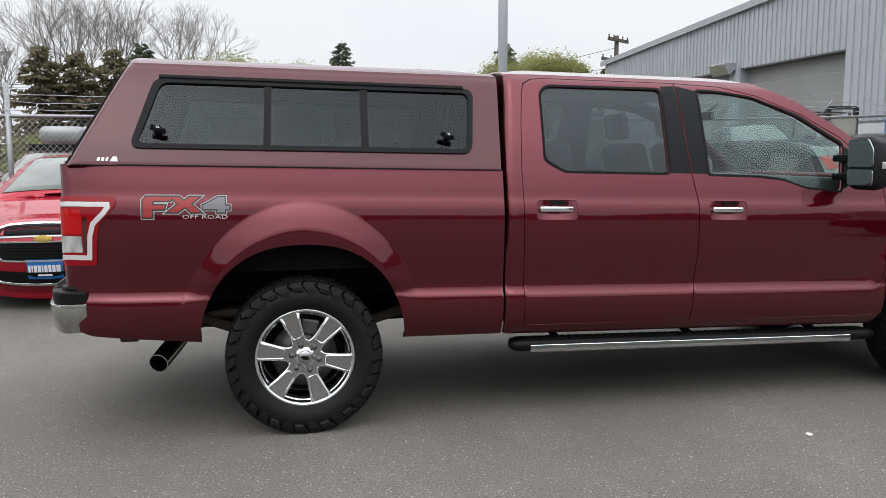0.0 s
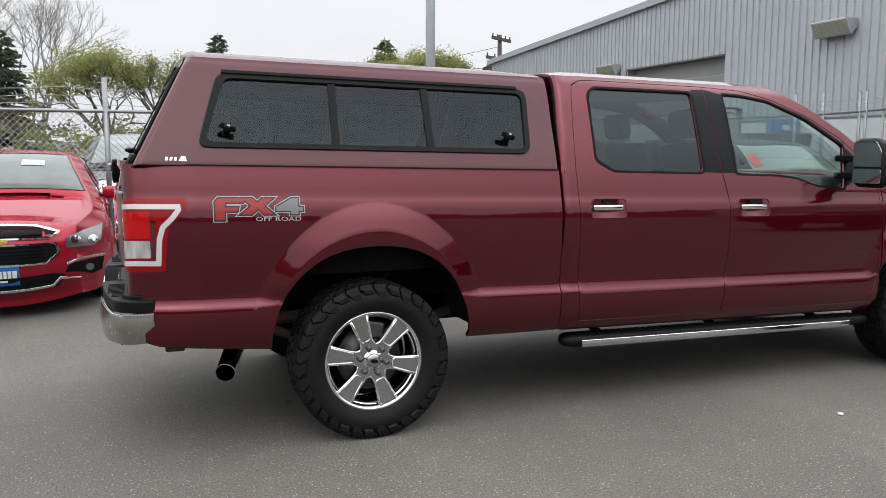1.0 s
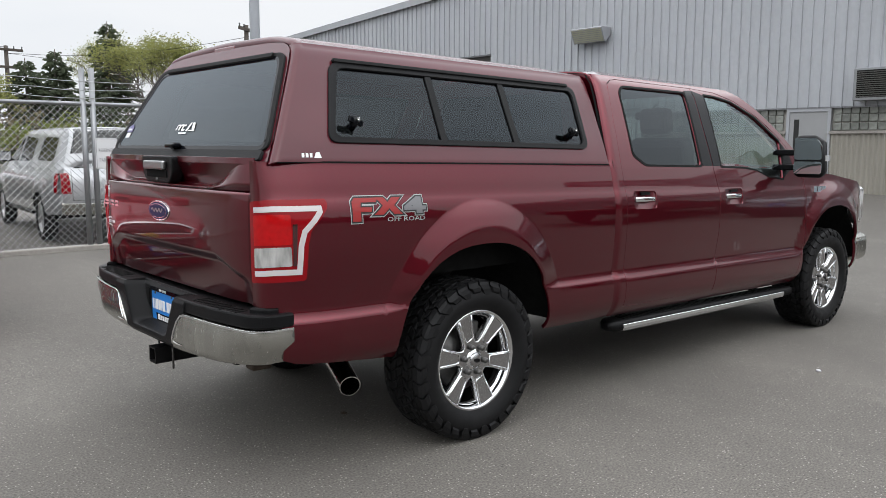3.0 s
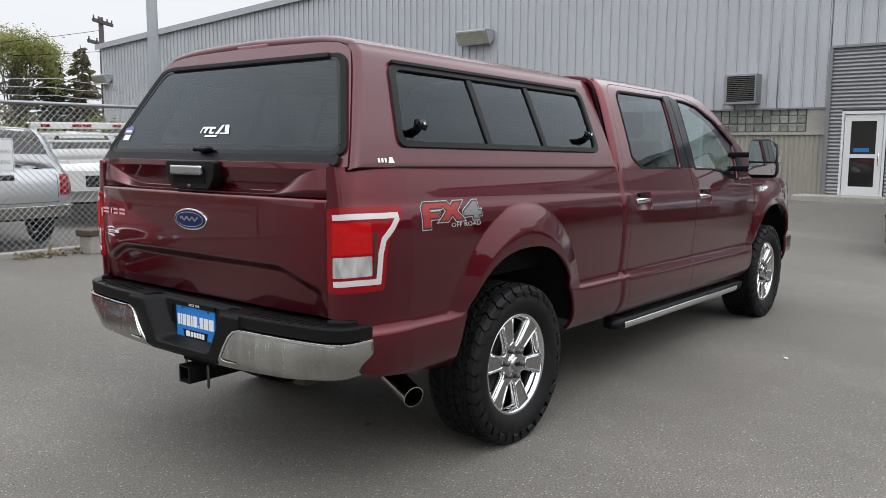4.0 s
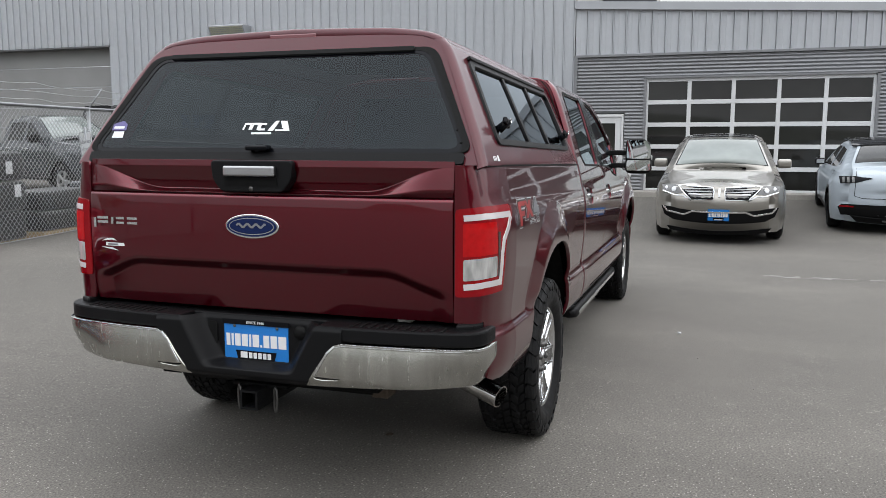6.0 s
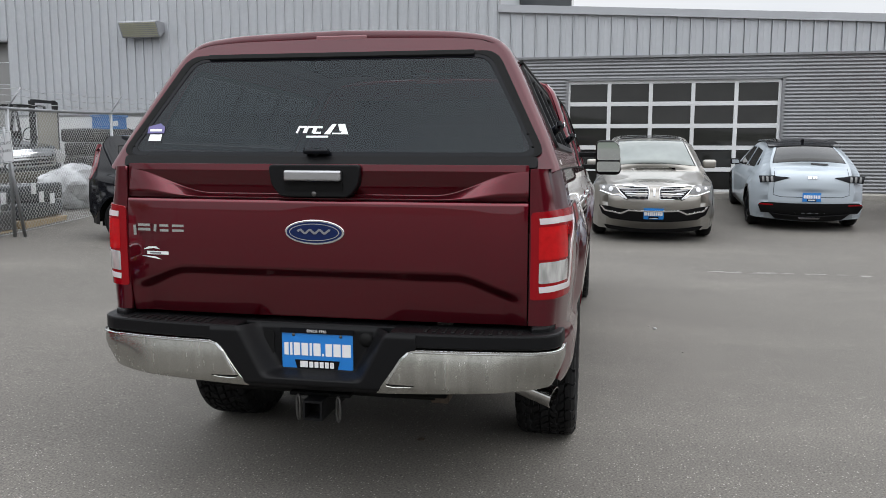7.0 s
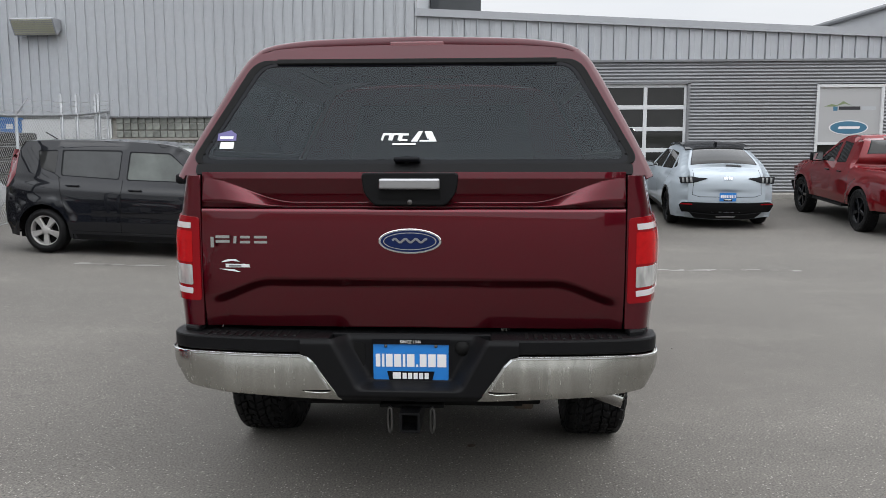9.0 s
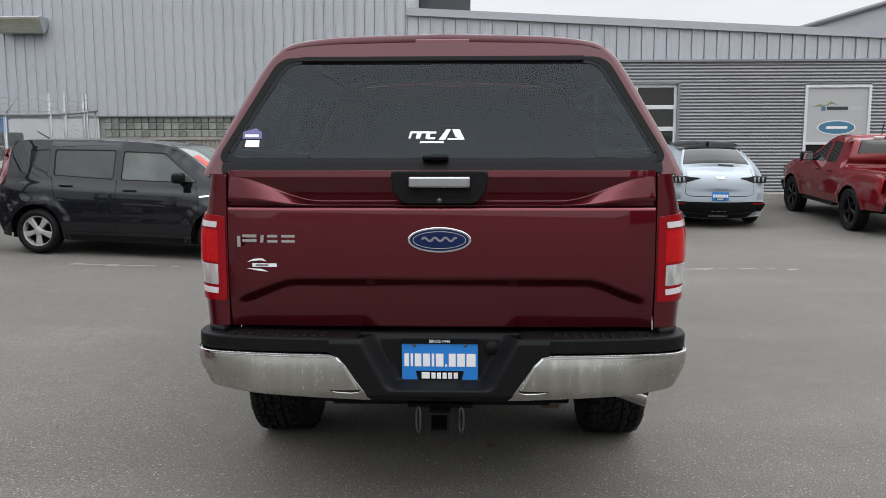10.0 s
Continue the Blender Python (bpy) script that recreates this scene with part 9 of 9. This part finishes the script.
    for s in (-1, 1):
        c.mirror(wb - 0.98, 1.27, s, (0.14, 0.24, 0.20), M["trim"])
        c.line([(a0 + 0.12, 0.58), (a0 + 0.14, 1.24)], s)
        c.line([(b1, 0.58), (b1, 1.26)], s)
        c.line([(cab_back + 0.30, 0.90), (cab_back + 0.24, 1.28)], s)
        c.line([(cab_back - 0.02, 0.55), (cab_back - 0.02, 1.22)], s, 0.016)
        c.door_handle(b1 + 0.20, 1.12, s, M["trim"] if arches else M["chrome"])
        c.door_handle(cab_back + 0.42, 1.12, s, M["trim"] if arches else M["chrome"])
        part("side_step", box(0.80, wb - 0.62, min(s * (half - 0.16), s * (half - 0.02)), max(s * (half - 0.16), s * (half - 0.02)), 0.40, 0.46, 0.015), M["trim"], c.t)
        if rear_detail:
            c.detail("side_tail_lamp", [(-1.17, 0.84), (-1.06, 0.84), (-1.04, 1.15), (-1.16, 1.15)], c.side(s, 0.006), M["lens_red"], "", 0.06)
    if roof_lamps:
        for y in (-0.17, 0.17):
            part("cargo_lamp", box(0.80, 0.90, y - 0.09, y + 0.09, 1.795, 1.845, 0.01), M["lens_white"], c.t, "white cargo lamp")
        part("high_brake_lamp", box(0.80, 0.90, -0.075, 0.075, 1.795, 1.842, 0.01), M["lens_red"], c.t)
        part("roof_aerial", tube([(1.0, 0.05, 1.86), (0.93, 0.05, 2.16)], 0.008, 6), M["trim"], c.t)
    c.wheels("five", wheel_mat or M["alloy"], 0.62, lugs)
    if scale != 1.0:
        c.t.scale = (scale,) * 3
    return c


crossover_champagne()
electric_crossover()
boxy_hatchback()
red_sedan()
pickup("pickup_truck", place_car(10.15, -7.75, -2, 0.0) @ Matrix.Diagonal((0.95, 0.95, 0.885, 1)), "deep red off-road pickup with black wheels, parked by the showroom", M["red_pickup"], 3.0, 1.0, lugs=True, wheel_mat=M["gloss_black"], arches=True, wr=0.42, roof_lamps=True)
pickup("pickup_truck", place_car(-0.96, 8.70, -90, 4.5), "black pickup with a broad chrome grille behind the fence", M["black_car"], 3.65, 1.0)
pickup("pickup_truck", place_car(1.92, 10.40, 86, 0.0), "silver pickup with a matching bed cap behind the fence", M["silver_car"], 3.65, 1.0, cap=True)
pickup("pickup_truck", place_car(11.2, 11.0, -105, 4.05), "charcoal pickup with a chrome grille behind the fence", M["charcoal_car"], 3.2, 0.95)


# ---- things along the fence ----
def electric_box():
    x, y = 2.56, 6.80
    b = thing("electric_cabinet", pose(x, y, ground_z(x, y)), "small grey steel electric cabinet on short legs by the fence", "electric cabinet")
    part("case", box(-0.17, 0.17, -0.12, 0.12, 0.16, 0.46, 0.01), M["door_steel"], b)
    part("lid", box(-0.18, 0.18, -0.13, 0.13, 0.455, 0.475, 0.008), M["cladding_flash"], b)
    for dx in (-0.12, 0.0, 0.12):
        part("conduit", tube([(dx, 0, -0.05), (dx, 0, 0.24)], 0.032, 10), M["galv"], b)


def stump():
    x, y = 1.86, 6.75
    t = thing("concrete_block", pose(x, y, ground_z(x, y), 0, 0, 12), "weathered concrete block among dry leaves at the fence", "concrete block")
    part("block", box(-0.16, 0.16, -0.11, 0.11, -0.02, 0.25, 0.03, 2), M["concrete"], t)
    part("cap_slab", box(-0.19, 0.19, -0.13, 0.13, 0.22, 0.30, 0.015, 2), M["rust"], t)
    rng = random.Random(2)
    cs = [(Vector((rng.uniform(0.9, 3.2), 6.80 + rng.uniform(-0.12, 0.12), ground_z(2, 6.8) + 0.02)), 0.03) for _ in range(160)]
    me = leaf_cards(cs, 0.035, rng, 3)
    tagged(obj("leaf_litter", me, M["dry_scrub"]), "drift of dry leaves along the fence", "leaf litter", kind="stuff")


def parking_sign(x, y, turn, arm=False):
    g = ground_z(x, y)
    s = thing("parking_sign", pose(x, y, g), "white reserved parking sign on a leaning steel post", "sign")
    top, foot = Vector((-0.16, 0.0, 1.62)), Vector((0.10, -0.05, -0.05))
    if arm:
        top = Vector((-0.07, 0.0, 1.76))
        part("barb_arm", tube([top, top + Vector((0.14, -0.12, 0.32))], 0.013, 6), M["galv"], s)
    part("sign_post", tube([foot, top], 0.024, 8), M["galv"], s)
    m = Matrix.Translation(foot.lerp(top, 0.83 if not arm else 0.74)) @ Matrix.Rotation(radians(turn), 4, "Z") @ Matrix(((0, 0, -1, -0.03), (-1, 0, 0, 0), (0, 1, 0, 0), (0, 0, 0, 1))) @ Matrix.Rotation(radians(6), 4, "Z")
    p = part("sign_plate", prism(round_poly([(-0.15, -0.225), (0.15, -0.225), (0.15, 0.225), (-0.15, 0.225)], 0.03, 4), 0, 0.004, m), M["paper"], s)
    rim = strokes([(-0.135, -0.21), (0.135, -0.21), (0.135, 0.21), (-0.135, 0.21), (-0.135, -0.205)], 0.006)
    part("sign_border", prism(rim, 0.004, 0.005, m), M["grey_vinyl"], p)
    for words, v in (("RESERVED", 0.055), ("PARKING", -0.055)):
        me = text_mesh(words, 0.058, 0.0008)
        me.transform(m @ Matrix.Translation((0, v, 0.0055)))
        part("sign_words", me, M["grey_vinyl"], p)


def plastic_stack(x, y, w, d, h, yaw, label, mat, tags=2, seed=1):
    """Moulded black shells stacked on a pallet, with paper labels."""
    rng = random.Random(seed)
    t = thing("moulded_part_stack", pose(x, y, ground_z(x, y), 0, 0, yaw), label, "stacked parts", "stacked parts by the fence")
    part("pallet", box(-w / 2, w / 2, -d / 2, d / 2, 0.0, 0.12, 0.01), M["timber"], t)
    n = max(1, round(h / 0.38))
    for i in range(n):
        k = rng.uniform(0.90, 1.0)
        o = rng.uniform(-0.03, 0.03)
        bm = box(-w / 2 * k + o, w / 2 * k + o, -d / 2 * k, d / 2 * k, 0.13 + i * h / n, 0.12 + (i + 1) * h / n, 0.06, 3)
        for f in bm.faces:
            f.smooth = True
        part("moulded_shell", bm, mat, t)
    for i in range(tags):
        lx, lz = rng.uniform(-w * 0.35, w * 0.35), rng.uniform(0.35, h)
        part("paper_label", box(lx, lx + 0.14, -d / 2 - 0.004, -d / 2 + 0.004, lz, lz + 0.18), M["paper"], t)
    return t


def forklift():
    x, y = 14.0, 13.6
    f = thing("forklift", pose(x, y, ground_z(x, y), 0, 0, -100), "dark forklift with a tall mast and overhead guard", "forklift")
    for s in (-0.35, 0.35):
        part("mast_rail", box(0.95, 1.06, s - 0.05, s + 0.05, 0.1, 2.15), M["black_box"], f)
        part("fork", box(1.06, 2.0, s - 0.06, s + 0.06, 0.10, 0.14), M["steel"], f)
        part("guard_post", tube([(0.75, s * 1.3, 1.0), (0.55, s * 1.25, 2.05)], 0.035, 8), M["black_box"], f)
        part("guard_post", tube([(-0.75, s * 1.3, 1.0), (-0.5, s * 1.25, 2.05)], 0.035, 8), M["black_box"], f)
    for z in (0.4, 1.2, 2.1):
        part("mast_bar", box(0.96, 1.05, -0.35, 0.35, z, z + 0.08), M["black_box"], f)
    for i in range(6):
        part("guard_bar", box(-0.5 + i * 0.2, -0.46 + i * 0.2, -0.45, 0.45, 2.03, 2.07), M["black_box"], f)
    part("chassis", box(-1.0, 0.9, -0.5, 0.5, 0.25, 0.85, 0.06), M["charcoal_car"], f)
    part("counterweight", box(-1.15, -0.6, -0.52, 0.52, 0.25, 1.15, 0.12, 3), M["black_box"], f)
    part("seat", box(-0.5, 0.0, -0.22, 0.22, 0.95, 1.10, 0.04), M["trim"], f)
    part("backrest", box(-0.52, -0.42, -0.22, 0.22, 1.05, 1.5, 0.04), M["trim"], f)
    ring = [(0.45 + 0.05 * math.sin(t), 0.16 * math.cos(t), 1.35 + 0.15 * math.sin(t)) for t in np.linspace(0, 2 * math.pi, 17)]
    part("steering_wheel", tube(ring, 0.014, 6, False), M["trim"], f)
    part("load_panel", box(1.07, 1.12, -0.28, 0.30, 0.9, 1.9), M["tan_rib"], f)
    for xx in (-0.7, 0.6):
        for s in (-1, 1):
            w = part("wheel", lathe([(0.0, -0.10), (0.2, -0.10), (0.27, -0.07), (0.27, 0.07), (0.2, 0.10), (0.0, 0.10)], 24), M["tyre"], f)
            w.location = (xx, s * 0.48, 0.27)


def wrapped_bundle():
    x, y = 10.2, 9.3
    t = thing("wrapped_bundle", pose(x, y, ground_z(x, y)), "bulky bundle in crumpled clear plastic wrap", "wrapped bundle")
    bm = bmesh.new()
    bmesh.ops.create_icosphere(bm, subdivisions=4, radius=0.55)
    for v in bm.verts:
        k = 1 + 0.22 * noise.noise(v.co * 3.1) + 0.10 * noise.noise(v.co * 8)
        v.co = Vector((v.co.x * 1.35 * k, v.co.y * 0.9 * k, max(0.0, v.co.z * 0.85 * k + 0.42)))
    part("wrap", bm, M["film"], t)


def tote(x, y, z):
    t = thing("storage_tote", pose(x, y, z, 0, 0, -20), "bright blue plastic tote on top of the stack", "tote")
    part("tub", prism(round_poly([(-0.36, -0.22), (0.36, -0.22), (0.36, 0.22), (-0.36, 0.22)], 0.05), 0, 0.30, None, 0.01), M["blue_tote"], t)
    part("lid", prism(round_poly([(-0.39, -0.25), (0.39, -0.25), (0.39, 0.25), (-0.39, 0.25)], 0.06), 0.30, 0.35, None, 0.008), M["blue_tote"], t)
    part("paper_label", box(-0.1, 0.08, -0.228, -0.222, 0.08, 0.2), M["paper"], t)


def rubbish_bin(x, y):
    b = thing("wheelie_bin", pose(x, y, ground_z(x, y)), "dark blue plastic barrel bin behind the fence", "bin")
    part("barrel", lathe([(0.0, 0.02), (0.27, 0.02), (0.29, 0.1), (0.31, 0.45), (0.30, 0.82), (0.32, 0.84), (0.32, 0.88), (0.27, 0.88), (0.26, 0.3), (0.0, 0.3)], 32, "z"), M["blue_bin"], b)
    part("hoop", lathe([(0.312, 0.30), (0.322, 0.32), (0.322, 0.34), (0.312, 0.36)], 32, "z"), M["blue_bin"], b)
    part("hoop", lathe([(0.312, 0.58), (0.322, 0.60), (0.322, 0.62), (0.312, 0.64)], 32, "z"), M["blue_bin"], b)


def flatbed_truck():
    m = place_car(4.70, 11.7, 72, -1.38)
    c = pickup("flatbed_truck", m, "white flatbed work truck with a headache rack behind the fence", M["white_car"], 3.9, 0.98, rear_detail=False)
    t = c.t
    part("deck", box(-1.35, 0.75, -1.05, 1.05, 1.02, 1.12, 0.01), M["white_car"], t)
    part("tail_panel", box(-1.38, -1.33, -1.05, 1.05, 0.72, 1.12, 0.008), M["white_car"], t)
    part("tail_window", box(-1.386, -1.376, -0.32, 0.32, 0.80, 1.02), M["dark"], t)
    for s in (-1, 1):
        part("tool_box", box(-1.2, -0.5, min(s * 0.72, s * 1.04), max(s * 0.72, s * 1.04), 0.62, 1.02, 0.01), M["galv"], t)
        part("tool_box", box(0.45, 0.75, min(s * 0.72, s * 1.04), max(s * 0.72, s * 1.04), 0.55, 1.02, 0.01), M["galv"], t)
        part("tail_lamp", box(-1.392, -1.372, min(s * 0.80, s * 0.98), max(s * 0.80, s * 0.98), 0.92, 0.99, 0.004), M["lens_red"], t)
        part("rack_post", box(0.62, 0.72, min(s * 0.86, s * 0.98), max(s * 0.86, s * 0.98), 1.12, 2.0, 0.015), M["white_car"], t)
        part("side_rail", box(-1.3, 0.6, min(s * 1.0, s * 1.05), max(s * 1.0, s * 1.05), 1.12, 1.34, 0.008), M["white_car"], t)
    part("rack_top", box(0.62, 0.72, -0.98, 0.98, 1.92, 2.06, 0.02), M["white_car"], t)
    for y in (-0.7, -0.1, 0.1, 0.7):
        part("rack_lamp", box(0.605, 0.62, y - 0.09, y + 0.09, 1.96, 2.02, 0.004), M["lens_red"], t)
    for i in range(5):
        part("rack_bar", box(0.64, 0.70, -0.90, 0.90, 1.22 + i * 0.14, 1.27 + i * 0.14, 0.01), M["white_car"], t)


def roof_box_suv():
    c = Car("suv", place_car(-3.75, 8.1, -92, 3.35), "dark red estate car with a grey roof box behind the fence", "estate car", M["red_pickup"],
            [(3.26, 0.24), (3.36, 0.5), (3.35, 0.78), (3.2, 0.95), (2.6, 1.08), (2.4, 1.12), (1.72, 1.52), (1.4, 1.62), (0.5, 1.66), (-0.45, 1.62), (-0.65, 1.4), (-0.78, 1.0), (-0.80, 0.6), (-0.7, 0.28)],
            2.6, 0.90, ((-0.8, 1.08), (2.5, 1.02), (3.4, 0.8)), 0.34, 0.08, 0.36)
    c.build_body([round_poly([(2.15, 1.08), (1.15, 1.10), (1.15, 1.52), (1.6, 1.50)], 0.03), round_poly([(1.07, 1.10), (0.1, 1.12), (0.1, 1.52), (1.07, 1.53)], 0.03)], M["dark_glass"], 0.1)
    c.screen("windscreen", 2.36, 1.58, 0.05, M["screen_glass"])
    for g in both([(0.5, 0.72), (0.78, 0.74), (0.8, 0.88), (0.52, 0.84)]):
        c.detail("headlamp", g, c.front(0.01), M["lens_clear"])
    c.detail("grille", [(-0.42, 0.70), (0.42, 0.70), (0.42, 0.82), (-0.42, 0.82)], c.front(0.008), M["trim"])
    for s in (-1, 1):
        c.mirror(1.95, 1.08, s)
    c.wheels()
    bm = box(-0.3, 1.5, -0.36, 0.36, 1.78, 2.08, 0.10, 3)
    for f in bm.faces:
        f.smooth = True
    part("roof_box", bm, M["galv"], c.t, "grey roof box")
    for x in (0.1, 1.1):
        part("roof_bar", box(x, x + 0.06, -0.62, 0.62, 1.66, 1.78, 0.01), M["trim"], c.t)


def fence_sign():
    x, y = 0.87, 6.955
    s = thing("parking_sign", pose(x, y, ground_z(x, y)), "white reserved parking sign tied to the fence", "sign")
    m = Matrix(((1, 0, 0, 0), (0, 0, -1, 0), (0, 1, 0, 1.24), (0, 0, 0, 1)))
    p = part("sign_plate", prism(round_poly([(-0.14, -0.20), (0.14, -0.20), (0.14, 0.20), (-0.14, 0.20)], 0.028, 4), 0, 0.004, m), M["paper"], s)
    part("sign_border", prism(strokes([(-0.127, -0.187), (0.127, -0.187), (0.127, 0.187), (-0.127, 0.187), (-0.127, -0.182)], 0.005), 0.004, 0.005, m), M["grey_vinyl"], p)
    for words, v in (("RESERVED", 0.04), ("PARKING", -0.085)):
        me = text_mesh(words, 0.056, 0.0008)
        me.transform(m @ Matrix.Translation((0, v, 0.0055)) @ Matrix.Diagonal((0.82, 1.15, 1, 1)))
        part("sign_words", me, M["grey_vinyl"], p)
    for v in (-0.15, 0.15):
        part("tie_wire", tube([(0, 0.002, 1.24 + v), (0, 0.05, 1.24 + v)], 0.004, 6), M["galv_wire"], s)


electric_box()
stump()
parking_sign(6.28, 7.44, -14)
parking_sign(3.07, 6.90, 50, True)
fence_sign()
rubbish_bin(3.0, 7.9)
flatbed_truck()
roof_box_suv()
plastic_stack(4.75, 8.25, 1.3, 0.9, 1.30, 12, "stack of black moulded plastic shells with paper tags", M["black_box"], 3, 1)
plastic_stack(6.25, 8.35, 1.5, 0.8, 0.62, 10, "low stack of black moulded bumper shells", M["black_box"], 2, 2)
plastic_stack(7.9, 8.6, 1.3, 0.8, 0.60, 8, "low stack of dark bumper shells with tags", M["charcoal_car"], 3, 3)
plastic_stack(14.1, 11.25, 1.6, 1.0, 1.34, -20, "tall stack of black plastic crates with a white tag", M["black_box"], 2, 4)
tote(14.35, 11.15, ground_z(14.1, 11.25) + 1.46)
forklift()
wrapped_bundle()


def lumber_pile(x, y):
    t = thing("lumber_pile", pose(x, y, 0.2, 0, 0, 8), "stacked pale lumber far behind the fence", "lumber pile")
    b0 = None
    for j in range(5):
        for i in range(5):
            at = Matrix.Translation((0, i * 0.22, j * 0.16))
            if b0 is None:
                b0 = part("board", box(-1.8, 1.8, -0.1, 0.1, 0, 0.14, 0.005), M["timber"], t, at=at)
            else:
                part("board", b0.data, None, t, at=at @ Matrix.Translation((0.06 * ((i * 7 + j * 3) % 5 - 2), 0, 0)))


lumber_pile(-3.8, 24.0)
lumber_pile(0.4, 24.5)
pickup("pickup_truck", place_car(-4.6, 20.0, -80, 4.0), "old grey pickup far behind the fence", M["silver_car"], 3.1, 0.9)
pickup("pickup_truck", place_car(0.5, 19.0, -75, 4.0), "red pickup far behind the fence", M["red_pickup"], 3.1, 0.92)
